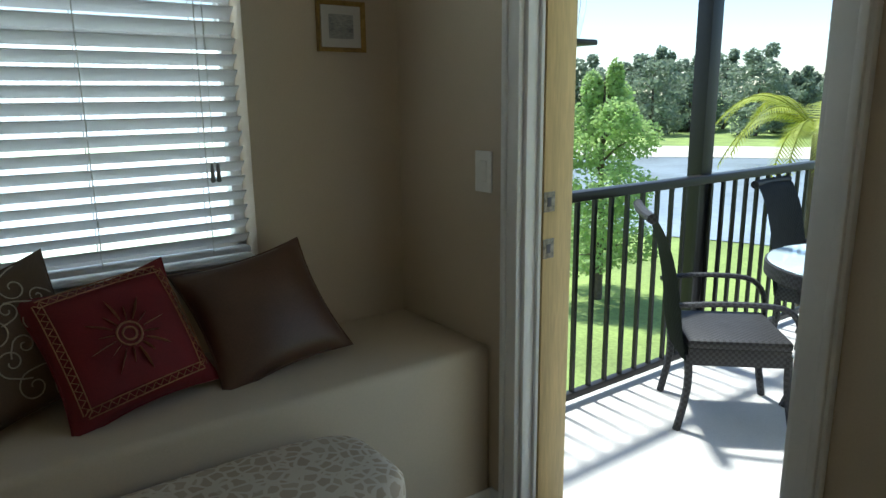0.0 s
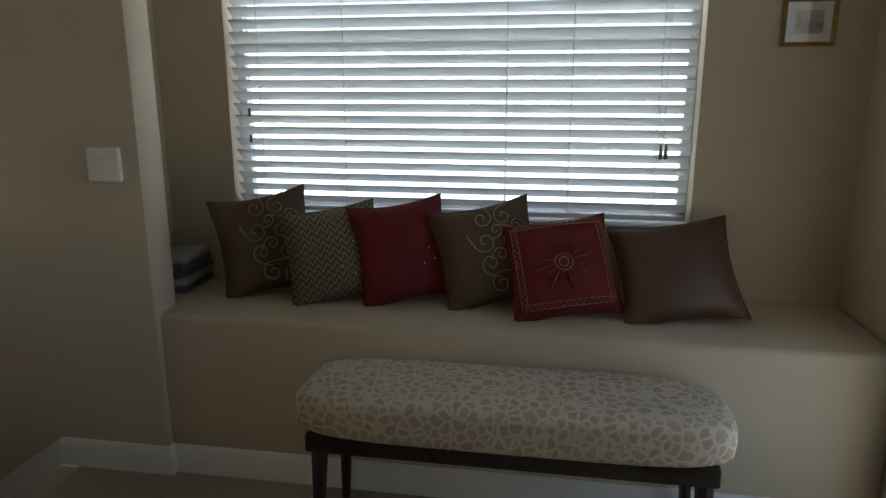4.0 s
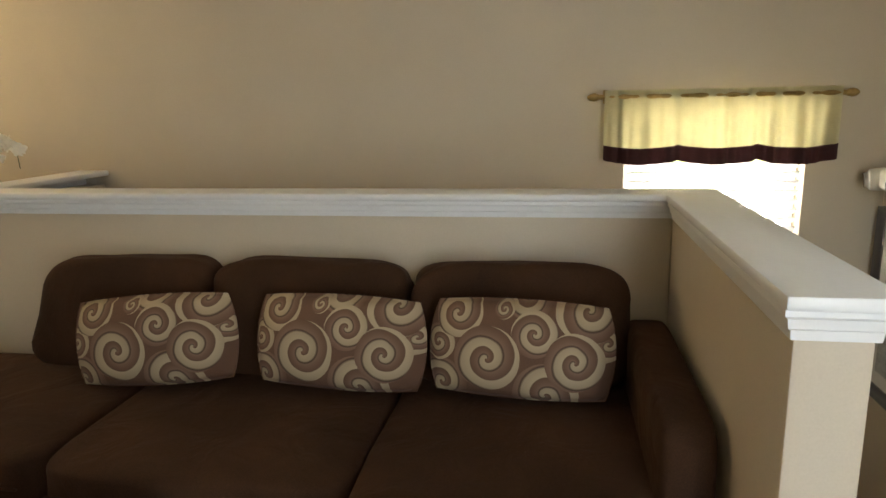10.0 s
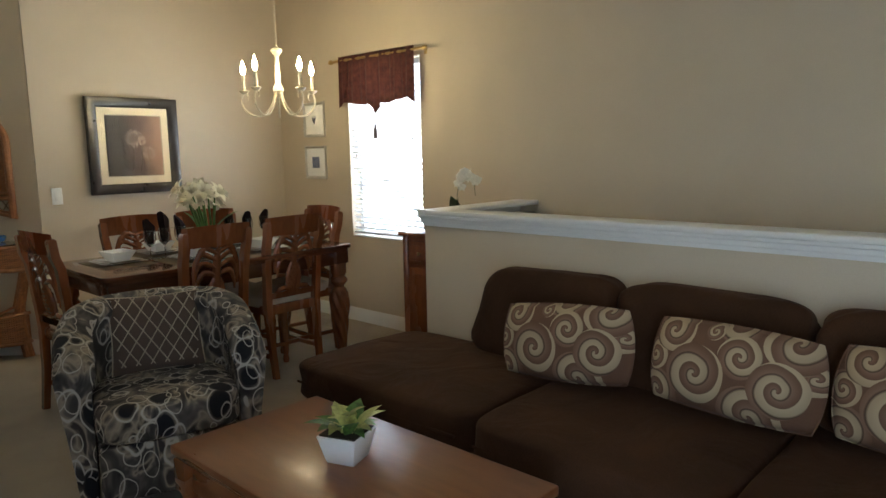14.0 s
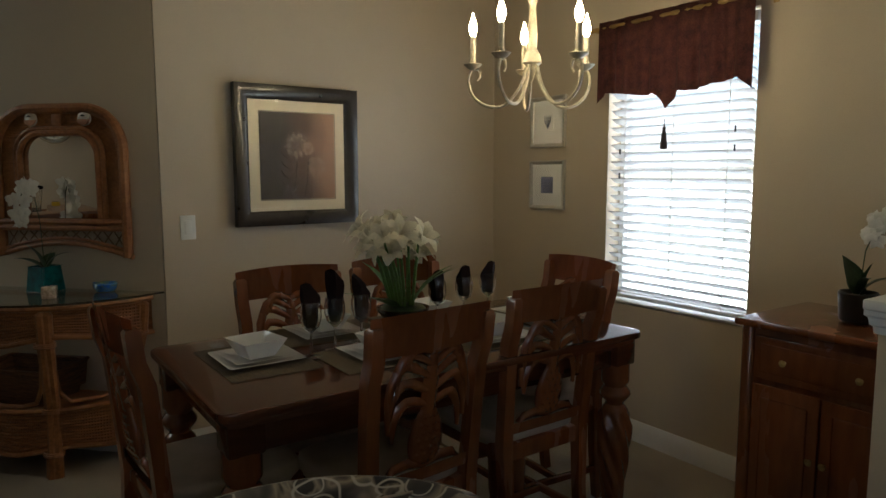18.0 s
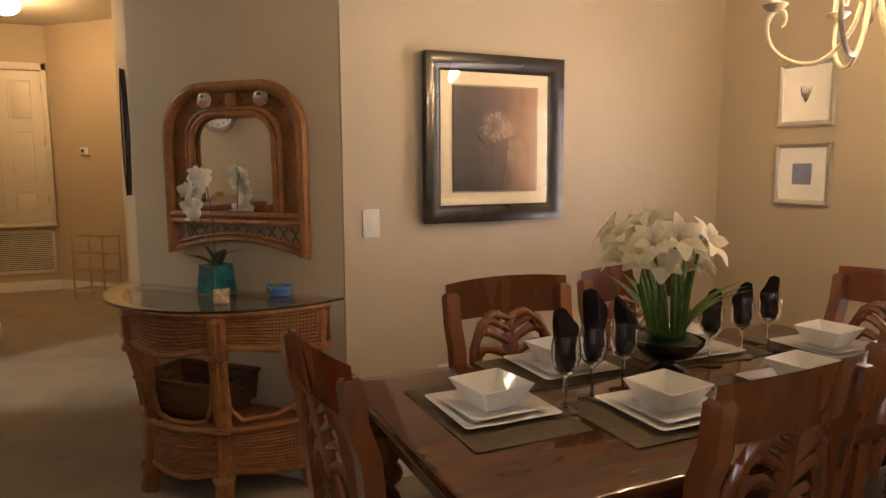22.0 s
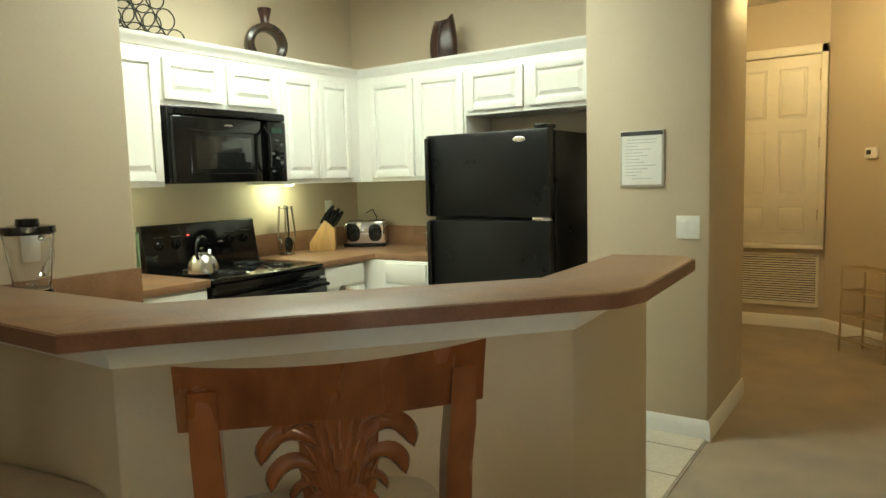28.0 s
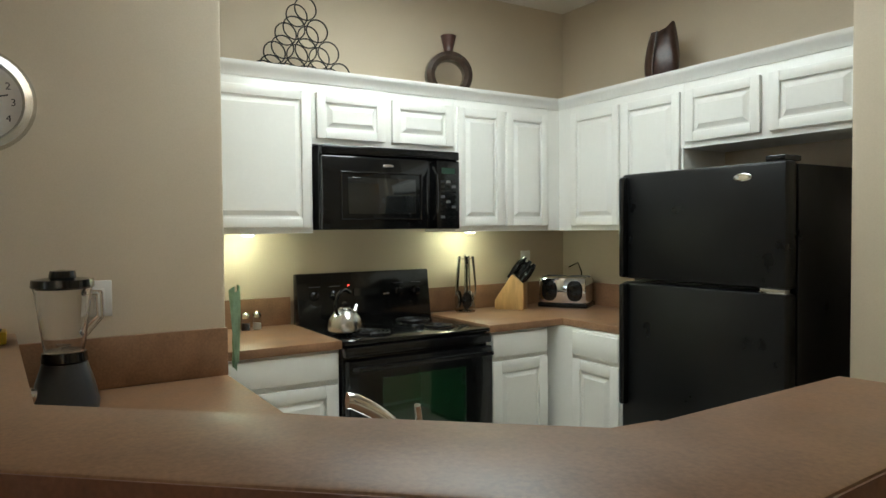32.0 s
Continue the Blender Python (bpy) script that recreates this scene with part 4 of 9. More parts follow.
# emergency light on the stair wall
em = thing("emergency_light", "cream wall spotlight fitting above the stairs", "wall light", pose(-2.85, 1.40, 1.0))
M_GREYLENS = material("grey_lamp_lens", (0.22, 0.21, 0.19), 0.25, vary=0.1, bump=0.1)
M_CREAMPL = material("cream_plastic", (0.70, 0.66, 0.56), 0.3, vary=0.03, bump=0, coat=0.3)
part("base", add_blob(bm_new(), (-0.14, -0.09, -0.05), (0.14, 0.0, 0.05), 0.7), M_CREAMPL, em)
for x, a in ((-0.11, -18), (0.11, 18)):
    hd = part("lamp_head", add_lathe(bm_new(), [(0.02, 0.05), (0.045, 0.03), (0.05, -0.02), (0.044, -0.045)], 18, pose(x, -0.075, -0.005, 95, 0, a)), M_CREAMPL, em)
    part("lens", add_lathe(bm_new(), [(0.0, 0.0), (0.03, 0.003), (0.036, 0.0), (0.0, -0.003)], 16, pose(x + 0.045 * math.sin(radians(a)), -0.122, -0.009, 95, 0, a)), M_GREYLENS, em, "dull grey lamp lens")

framed("stair_picture", "tall dark-framed picture with white mat on the stair wall", pose(-3.03, 1.399, 0.035), 0.50, 0.835, 0.055, material("grey_brown_frame", (0.055, 0.048, 0.05), 0.3, vary=0.15, coat=0.4), 0.06, M_WHITEMAT, M_GREYPRINT, 0.03)


# valance over the stair window
def valance_rod(m, w, mat, label):
    ob = thing("curtain_rod", label, "curtain rod", m)
    part("rod", add_tube(bm_new(), [(-0.03, -0.075, 0), (w + 0.03, -0.075, 0)], 0.011, 10), mat, ob)
    for x in (-0.04, w + 0.04):
        part("finial", add_lathe(bm_new(), [(0.004, -0.03), (0.014, -0.02), (0.019, 0.0), (0.014, 0.018), (0.004, 0.028)], 14, pose(x, -0.075, 0, 0, 90)), mat, ob)
    for x in (0.015, w - 0.015):
        part("bracket", boxes((x - 0.006, -0.075, -0.008, x + 0.006, 0.0, 0.008, 0.003), (x - 0.012, -0.008, -0.03, x + 0.012, 0.0, 0.03, 0.003)), mat, ob)
    return ob


def valance(label, m, w, mat, edge, folds, amp=0.018, extra=None):
    """A gathered cloth hung from a rod: edge(u) is its drop at each place along it."""
    ob = thing("window_valance", label, "window valance", m)

    def f(u, v):
        d = edge(u)
        ph = 2 * math.pi * folds * (u + 0.02 * math.sin(9 * u))
        k = 0.25 + 0.75 * v
        y = -0.083 - amp * k * (0.6 * math.sin(ph) + 0.4 * math.sin(2.3 * ph + 1))
        return Vector((w * u + 0.006 * v * math.sin(ph * 0.7), y, 0.028 - v * (d + 0.028)))
    bm = bm_new()
    add_grid(bm, f, 160, 18)
    bmesh.ops.solidify(bm, geom=bm.faces[:], thickness=0.003)
    part("cloth", bm, mat, ob, smooth=60)
    return ob, f


def translucent(m, amount):
    N, L, p = nodes_of(m)
    tr = N.new("ShaderNodeBsdfTranslucent")
    ms = N.new("ShaderNodeMixShader")
    ms.inputs[0].default_value = amount
    L.new(p.inputs["Base Color"].links[0].from_socket, tr.inputs["Color"])
    L.new(p.outputs[0], ms.inputs[1])
    L.new(tr.outputs[0], ms.inputs[2])
    L.new(ms.outputs[0], N["Material Output"].inputs["Surface"])
    return m


translucent(M_ORCHID, 0.4)
translucent(M_PETAL, 0.3)
M_VALCREAM = translucent(material("cream_linen", (0.62, 0.57, 0.36), 0.9, vary=0.06, scale=10, fine=300, bump=0.3), 0.26)
M_VALBAND = material("plum_band", (0.07, 0.024, 0.024), 0.85, vary=0.15, scale=12, fine=300)
valance_rod(pose(-3.06, 0.175, 1.36, 0, 0, 90), 0.985, M_BRASS, "thin brass curtain rod over the stair window")
vs1, vf = valance("cream linen valance with a dark plum border on the stair window", pose(-3.06, 0.18, 1.36, 0, 0, 90), 0.98, M_VALCREAM, lambda u: 0.214 + 0.018 * abs(math.sin(3 * math.pi * u)) ** 0.7, 7)
bnd = bm_new()
add_grid(bnd, lambda u, v: vf(u, 0.985 + 0.28 * v) + Vector((0, -0.002, 0)), 160, 3)
bmesh.ops.solidify(bnd, geom=bnd.faces[:], thickness=0.005)
part("border", bnd, M_VALBAND, vs1, "dark plum border band", smooth=60)

# ---------------------------------------------------------------- bench before the window seat
be = thing("bench", "upholstered bench with giraffe print fabric and dark legs", "bench", pose(0.19, 1.235, 0.03))
part("cushion", add_blob(bm_new(), (-0.61, -0.175, 0.335), (0.61, 0.175, 0.475), 0.38, 0.06, 56, 18), M_GIRAFFE, be, smooth=60)
part("seat_rail", boxes((-0.56, -0.155, 0.295, 0.56, 0.155, 0.352, 0.008)), M_DARKWOOD, be)
for sx in (-1, 1):
    for sy in (-1, 1):
        part("leg", add_tube(bm_new(), [(sx * 0.525, sy * 0.125, 0.32), (sx * 0.532, sy * 0.128, 0.16), (sx * 0.54, sy * 0.135, -0.03)], [0.027, 0.02, 0.014], 8), M_DARKWOOD, be)

# ---------------------------------------------------------------- sectional sofa
so = thing("sectional_sofa", "dark brown suede sectional sofa with a long chaise end", "sofa", pose(0, 0, 0))
part("base", boxes((-2.10, -2.44, 0.05, -1.33, -0.52, 0.27, 0.03), (-2.10, -0.52, 0.05, -0.95, 0.31, 0.27, 0.03), (-2.16, -1.96, 0.05, -2.02, 0.33, 0.60, 0.03)), M_SOFA, so)
for k, (y0, y1, x1) in enumerate(((-2.47, -1.43, -1.27), (-1.43, -0.535, -1.25), (-0.535, 0.335, -0.90))):
    part("seat_cushion", add_blob(bm_new(), (-2.05, y0 + 0.004, 0.245), (x1, y1 - 0.004, 0.43), 0.24, 0.10, 72, 26, wob=0.03), M_SOFA, so, smooth=70)
    part("seam", add_tube(bm_new(), [(x1 - 0.01, y0 + 0.05, 0.335), (x1 - 0.004, (y0 + y1) / 2, 0.338), (x1 - 0.01, y1 - 0.05, 0.335)], 0.005, 6), M_SOFA, so)
for k, (y0, y1) in enumerate(((-1.975, -1.235), (-1.235, -0.515), (-0.515, 0.215))):
    bc = add_blob(bm_new(), (-0.115, y0 + 0.005, 0.0), (0.115, y1 - 0.005, 0.437), 0.36, 0.0, 56, 22, wob=0.07)
    for v in bc.verts:
        # the outer end slumps inwards at the top
        if k == 0:
            v.co.y += 0.10 * max(0, v.co.z / 0.437) ** 1.3 * (1 - (v.co.y - y0) / (y1 - y0))
    bmesh.ops.transform(bc, matrix=pose(-2.0, 0, 0.385, 0, -9, 0), verts=bc.verts[:])
    part("back_cushion", bc, M_SOFA, so, smooth=70)
part("arm", add_blob(bm_new(), (-2.12, 0.205, 0.20), (-1.25, 0.345, 0.64), 0.28, 0, 40, 18), M_SOFA, so, smooth=70)
for x, y in ((-2.05, -2.38), (-1.40, -2.38), (-2.05, 0.25), (-1.02, 0.25), (-1.02, -0.46)):
    part("foot", boxes((x - 0.03, y - 0.03, 0, x + 0.03, y + 0.03, 0.06, 0.006)), M_DARKWOOD, so)
GS = "swirl pillows on the sofa"
for y, sd, tw, lean in ((-1.345, 11, 5, -4), (-0.715, 12, -2, 1), (-0.135, 13, -3, 1)):
    pillow("taupe pillow with large cream swirls lying on the sofa", M_SWIRL, pose(-1.78, y, 0.432 + (0.02 if y > -1 else 0.004), -12, lean, 90 + tw), 0.57, 0.305, 0.19, sd, GS, 0.0, None, 0.17)

# ---------------------------------------------------------------- coffee table and its planter
ct = thing("coffee_table", "polished reddish wood coffee table with turned legs", "coffee table", pose(-0.75, -1.415, 0))
part("tabletop", boxes((-0.285, -0.535, 0.418, 0.285, 0.535, 0.45, 0.008)), M_COFFEE, ct)
part("moulding", boxes((-0.272, -0.522, 0.40, 0.272, 0.522, 0.42, 0.006)), M_COFFEE, ct)
part("apron", boxes((-0.25, -0.50, 0.30, 0.25, 0.50, 0.402, 0.004)), M_COFFEE, ct)
for sy in (-1, 1):
    dr = part("drawer", boxes((0.249, sy * 0.25 - 0.2, 0.312, 0.258, sy * 0.25 + 0.2, 0.392, 0.003)), M_COFFEE, ct)
    part("knob", add_lathe(bm_new(), [(0.006, 0), (0.006, 0.008), (0.014, 0.016), (0.012, 0.022), (0.0, 0.025)], 12, pose(0.257, sy * 0.25, 0.352, 0, 90)), M_BRASS, dr)
part("shelf", boxes((-0.24, -0.49, 0.10, 0.24, 0.49, 0.122, 0.005)), M_COFFEE, ct)
TURN = [(0.026, 0.0), (0.03, 0.02), (0.022, 0.045), (0.03, 0.06), (0.034, 0.10), (0.03, 0.13), (0.021, 0.15), (0.033, 0.19), (0.036, 0.23), (0.025, 0.28), (0.032, 0.30), (0.032, 0.31)]
for sx in (-1, 1):
    for sy in (-1, 1):
        part("leg", add_lathe(bm_new(), TURN, 16, pose(sx * 0.245, sy * 0.495, 0)), M_COFFEE, ct)
        part("corner_block", boxes((sx * 0.245 - 0.034, sy * 0.495 - 0.034, 0.30, sx * 0.245 + 0.034, sy * 0.495 + 0.034, 0.404, 0.004)), M_COFFEE, ct)
pl = thing("planter", "square white ceramic planter with green and yellow leaves", "potted plant", pose(-0.765, -1.44, 0.451, 0, 0, 20))
pb = bm_new()
add_prism(pb, [(-0.045, -0.045), (0.045, -0.045), (0.045, 0.045), (-0.045, 0.045)], 0, 0.085, 0.003)
for v in pb.verts:
    k = 1 + 0.45 * v.co.z / 0.085
    v.co.x, v.co.y = v.co.x * k, v.co.y * k
part("pot", pb, M_CHINA, pl, "white flared pot")
part("soil", boxes((-0.058, -0.058, 0.07, 0.058, 0.058, 0.089)), material("dark_soil", (0.03, 0.022, 0.015), 0.95), pl)


def leaf_blade(bm, base, azim, rise, ln, wd, droop=0.6, n=6, fold=0.25):
    """One leaf: a folded, drooping blade."""
    d = Vector((math.cos(azim), math.sin(azim), 0))
    s = Vector((-math.sin(azim), math.cos(azim), 0))
    rows = []
    for j in range(n + 1):
        t = j / n
        p = Vector(base) + d * ln * t * math.cos(rise * (1 - 0.3 * t)) + Vector((0, 0, ln * (math.sin(rise) * t - droop * t * t * 0.6)))
        w = wd * math.sin(math.pi * min(1, 0.08 + 0.92 * t) ** 0.75) * (1 if j < n else 0.02) + 0.0005
        rows.append([bm.verts.new(p - s * w + Vector((0, 0, fold * w))), bm.verts.new(p), bm.verts.new(p + s * w + Vector((0, 0, fold * w)))])
    for a, b in zip(rows, rows[1:]):
        for k in range(2):
            bm.faces.new((a[k], a[k + 1], b[k + 1], b[k]))
    return bm


M_LIMELEAF = material("yellow_green_leaf", (0.50, 0.52, 0.17), 0.5, vary=0.2, scale=20)
rnd = random.Random(4)
for k in range(26):
    lf = leaf_blade(bm_new(), (rnd.uniform(-0.03, 0.03), rnd.uniform(-0.03, 0.03), 0.085), k * 2.4, rnd.uniform(0.3, 1.25), rnd.uniform(0.08, 0.125), rnd.uniform(0.02, 0.032), 0.5)
    part("leaf", lf, M_LIMELEAF if k % 5 < 3 else M_STEM, pl, smooth=60)

# ---------------------------------------------------------------- barrel armchair
AC = pose(-0.78, -2.66, 0, 0, 0, -19.5)
ac = thing("armchair", "barrel armchair in dark abstract-patterned fabric", "armchair", AC)


def barrel(w, b, f, z0, ztop, drop):
    """The curved back and arms as one thick shell, open to the front (+y): half-width w, back depth b, arm length f."""
    bm = bm_new()
    line = [Vector((-w, f * (1 - k / 7))) for k in range(7)]
    line += [Vector((w * math.cos(a), b * math.sin(a))) for a in [math.pi * (1 + k / 26) for k in range(27)]]
    line += [Vector((w, f * k / 7)) for k in range(1, 8)]
    rings = []
    for i, p in enumerate(line):
        d = (line[min(i + 1, len(line) - 1)] - line[max(i - 1, 0)]).normalized()
        n = Vector((d.y, -d.x))
        zt = ztop - drop * max(0, (p.y + 0.6 * b) / (f + 0.6 * b)) ** 1.3
        if i in (0, len(line) - 1):
            zt -= 0.02
        pr = [(-0.115, z0), (-0.118, zt - 0.11), (-0.138, zt - 0.045), (-0.118, zt - 0.010), (-0.065, zt + 0.010), (-0.018, zt - 0.010), (0.004, zt - 0.055), (-0.006, zt - 0.14), (-0.026, 0.3), (-0.052, z0)]
        rings.append([bm.verts.new((p.x + n.x * o, p.y + n.y * o, z)) for o, z in pr])
    for r1, r2 in zip(rings, rings[1:]):
        k = len(r1)
        for q in range(k):
            bm.faces.new((r1[q], r2[q], r2[(q + 1) % k], r1[(q + 1) % k]))
    bm.faces.new(rings[0])
    bm.faces.new(rings[-1][::-1])
    bmesh.ops.recalc_face_normals(bm, faces=bm.faces[:])
    return bm


part("shell", barrel(0.385, 0.345, 0.19, 0.04, 0.752, 0.15), M_ABSTRACT, ac, "curved back and arms", smooth=60)
part("seat_base", boxes((-0.262, -0.22, 0.05, 0.262, 0.28, 0.28, 0.03)), M_ABSTRACT, ac)
part("seat_cushion", add_blob(bm_new(), (-0.268, -0.235, 0.27), (0.268, 0.31, 0.435), 0.36, 0.08, 44, 18), M_ABSTRACT, ac, smooth=60)
for sx in (-1, 1):
    for y in (-0.20, 0.22):
        part("foot", add_lathe(bm_new(), [(0.018, 0), (0.026, 0.06)], 10, pose(sx * 0.24, y, 0)), M_DARKWOOD, ac)
qp = pillow("taupe cushion with a cream diamond lattice on the armchair", M_QUILT, AC @ pose(0.0, -0.105, 0.43, -15, 0, 180), 0.375, 0.335, 0.12, 21, piping=M_THREAD)
lat = bm_new()
for k in range(-6, 7):
    for sg in (-1, 1):
        pts = []
        for j in range(11):
            b = -1 + 0.2 * j
            a = 0.30 * k + sg * 0.62 * b
            if abs(a) <= 0.94 and abs(b) <= 0.94:
                th = 0.06 * ((1 - a * a) * (1 - b * b)) ** 0.42
                pts.append((a * 0.19, -th - 0.0015, 0.18 + b * 0.18))
        if len(pts) > 1:
            add_tube(lat, pts, 0.0028, 4)
part("lattice_stitching", lat, M_THREAD, qp, "cream diamond lattice stitching")


# ---------------------------------------------------------------- dining room
M_PLACEMAT = material("woven_placemat", (0.13, 0.10, 0.062), 0.85, vary=0.2, scale=30, fine=260, bump=0.5, stretch=(1, 5, 1))
dt = thing("dining_table", "dark polished wooden dining table with carved spiral legs", "dining table", pose(-1.62, -3.75, 0))


def rounded_rect(a, b, c):
    """A plan rectangle of half sizes a and b with corners rounded by c."""
    pts = []
    for qx, qy, q0 in ((1, 1, 0), (-1, 1, 90), (-1, -1, 180), (1, -1, 270)):
        pts += [(qx * (a - c) + c * math.cos(radians(q0 + 18 * k)), qy * (b - c) + c * math.sin(radians(q0 + 18 * k))) for k in range(6)]
    return pts


tb = bm_new()
add_prism(tb, rounded_rect(0.785, 0.40, 0.045), 0.735, 0.762, 0.008)
part("tabletop", tb, M_TABLE, dt)
tb = bm_new()
add_prism(tb, rounded_rect(0.77, 0.385, 0.04), 0.715, 0.737, 0.007)
part("moulding", tb, M_TABLE, dt)
part("apron", boxes((-0.72, -0.345, 0.63, 0.72, 0.345, 0.717, 0.004)), M_TABLE, dt)


def spiral_leg(h, r):
    """A turned leg whose swelling middle is carved in a spiral."""
    bm = bm_new()
    prof = [(0.55, 0.0), (0.8, 0.02), (0.85, 0.045), (0.5, 0.07), (0.62, 0.10), (0.85, 0.28), (1.12, 0.50), (1.2, 0.62), (0.95, 0.72), (0.6, 0.755), (1.0, 0.79), (1.15, 0.82), (0.8, 0.86), (1.0, 0.89), (1.0, 1.0)]
    n, rows = 48, 64
    rings = []
    for j in range(rows + 1):
        z = j / rows
        for (r0, z0), (r1, z1) in zip(prof, prof[1:]):
            if z0 <= z <= z1:
                rr = r0 + (r1 - r0) * (z - z0) / (z1 - z0)
        ring = []
        for k in range(n):
            a = 2 * math.pi * k / n
            amp = 0.12 if 0.10 < z < 0.70 else 0.0
            q = r * rr * (1 + amp * math.sin(7 * a + z * 30))
            ring.append(bm.verts.new((q * math.cos(a), q * math.sin(a), z * h)))
        rings.append(ring)
    for a, b in zip(rings, rings[1:]):
        for k in range(n):
            bm.faces.new((a[k], a[(k + 1) % n], b[(k + 1) % n], b[k]))
    bm.faces.new(rings[0][::-1])
    bm.faces.new(rings[-1])
    return bm


leg_me = solid("leg", spiral_leg(0.64, 0.052), M_WOOD)
for sx in (-1, 1):
    for sy in (-1, 1):
        o = new("leg", leg_me)
        o.parent = dt
        o.location = (sx * 0.71, sy * 0.325, 0)
        part("corner_block", boxes((sx * 0.71 - 0.05, sy * 0.325 - 0.05, 0.635, sx * 0.71 + 0.05, sy * 0.325 + 0.05, 0.725, 0.008)), M_TABLE, dt)


def carved_leaf(bm, pts, widths, thick):
    """A flat carved leaf along points (x, z) in the plane of a chair back, with a raised midrib."""
    rings = []
    for i, (x, z) in enumerate(pts):
        x0, z0 = pts[max(i - 1, 0)]
        x1, z1 = pts[min(i + 1, len(pts) - 1)]
        d = Vector((x1 - x0, 0, z1 - z0)).normalized()
        nn = Vector((-d.z, 0, d.x))
        w = widths[i]
        sec = [(1, 0), (0.55, 0.62), (0, 1), (-0.55, 0.62), (-1, 0), (-0.55, -0.62), (0, -1), (0.55, -0.62)]
        rings.append([bm.verts.new(Vector((x, 0, z)) + nn * w * a + Vector((0, thick * b, 0))) for a, b in sec])
    for a, b in zip(rings, rings[1:]):
        for k in range(8):
            bm.faces.new((a[k], a[(k + 1) % 8], b[(k + 1) % 8], b[k]))
    bm.faces.new(rings[0][::-1])
    bm.faces.new(rings[-1])


def pineapple(bm, hw, z0, bh):
    """The swelling, diamond-cut body of a carved pineapple."""
    rows = []
    for j in range(13):
        t = j / 12
        ww = hw * (math.sin(math.pi * (0.13 + 0.77 * t)) ** 0.55) * (1.0 - 0.22 * t)
        ring = []
        for k in range(24):
            a = 2 * math.pi * k / 24
            ring.append(bm.verts.new((ww * math.cos(a), 0.021 * math.sin(a) * (0.45 + 0.55 * math.sin(math.pi * t)), z0 + 0.012 + bh * 0.93 * t)))
        rows.append(ring)
    for a, b in zip(rows, rows[1:]):
        for k in range(24):
            bm.faces.new((a[k], a[(k + 1) % 24], b[(k + 1) % 24], b[k]))
    bm.faces.new(rows[0][::-1])
    bm.faces.new(rows[-1])
    for r in range(7):
        for c in range(5):
            t = (r + 0.7) / 7.6
            ww = hw * (math.sin(math.pi * (0.13 + 0.77 * t)) ** 0.55) * (1.0 - 0.22 * t)
            x = (c - 2 + 0.5 * (r % 2)) * ww * 0.42
            if abs(x) < ww * 0.74:
                zz = z0 + 0.012 + bh * 0.93 * t
                dy = 0.021 * math.sqrt(max(0.05, 1 - (x / ww) ** 2)) * (0.45 + 0.55 * math.sin(math.pi * t))
                for sg in (-1, 1):
                    add_lathe(bm, [(0.0001, 0.006), (hw * 0.19, 0.0), (0.0001, -0.003)], 4, pose(x, sg * (dy - 0.001), zz, -90 * sg), cap=False)


def fan_splat(w, h, z0, bend, body=0.56, spread=1.0):
    """A carved pineapple with drooping crown leaves, in the plane of the back."""
    bm = bm_new()
    bh = h * body
    hw = w * 0.315
    pineapple(bm, hw, z0, bh)
    # crown: a grooved heart, two pairs of broad drooping leaves and a pair of small curls
    zc = z0 + bh * 0.93
    ch = h - bh
    carved_leaf(bm, [(0, zc - ch * 0.1), (0, zc + ch * 0.15), (0, zc + ch * 0.8), (0, zc + ch * 1.12)], [hw * 0.70, hw * 0.74, hw * 0.76, hw * 0.66], 0.011)
    for row in range(3):
        for k in range(-3 + row % 2, 4):
            x = k * hw * 0.20 - (0.10 * hw if row % 2 else 0)
            zb = zc + ch * (-0.08 + 0.34 * row)
            for sg in (-1, 1):
                y = sg * 0.0125 * (1 - 0.8 * abs(x) / (hw * 0.8))
                add_tube(bm, [(x * 0.75, y * 0.7, zb), (x * 0.95, y * 1.15, zb + ch * 0.18), (x * 1.1, y * 1.1, zb + ch * 0.34), (x * 1.3, y * 0.7, zb + ch * 0.46)], [0.0015, 0.0044, 0.0040, 0.0008], 6)
    for start, reach, lift, drop, wd in ((0.98, 0.33, 0.10, 0.06, 0.0105), (0.74, 0.46, 0.17, 0.24, 0.0150), (0.34, 0.41, 0.14, 0.24, 0.0140), (0.04, 0.29, 0.10, 0.12, 0.0085)):
        zs, reach = zc + ch * start, reach * w * spread
        for sx in (-1, 1):
            pts = [(sx * hw * 0.45, zs), (sx * reach * 0.55, zs + ch * lift), (sx * reach * 0.78, zs + ch * lift * 0.9), (sx * reach * 0.95, zs - ch * drop * 0.2), (sx * reach, zs - ch * drop)]
            pts = [(q.x, q.y) for q in curve([(x, z, 0) for x, z in pts], 3)]
            ws = [0.7, 0.85, 0.95, 1.05, 1.1, 1.15, 1.15, 1.12, 1.08, 1.0, 0.85, 0.6, 0.2]
            carved_leaf(bm, pts, [wd * q for q in ws], 0.014)
    # scrolled feet
    for sx in (-1, 1):
        carved_leaf(bm, [(0, z0 + 0.012), (sx * w * 0.22, z0 + 0.020), (sx * w * 0.34, z0 + 0.022), (sx * w * 0.42, z0 + 0.008)], [0.012, 0.018, 0.019, 0.006], 0.013)
    for v in bm.verts:
        v.co.y += bend(v.co.x, v.co.z)
    return bm


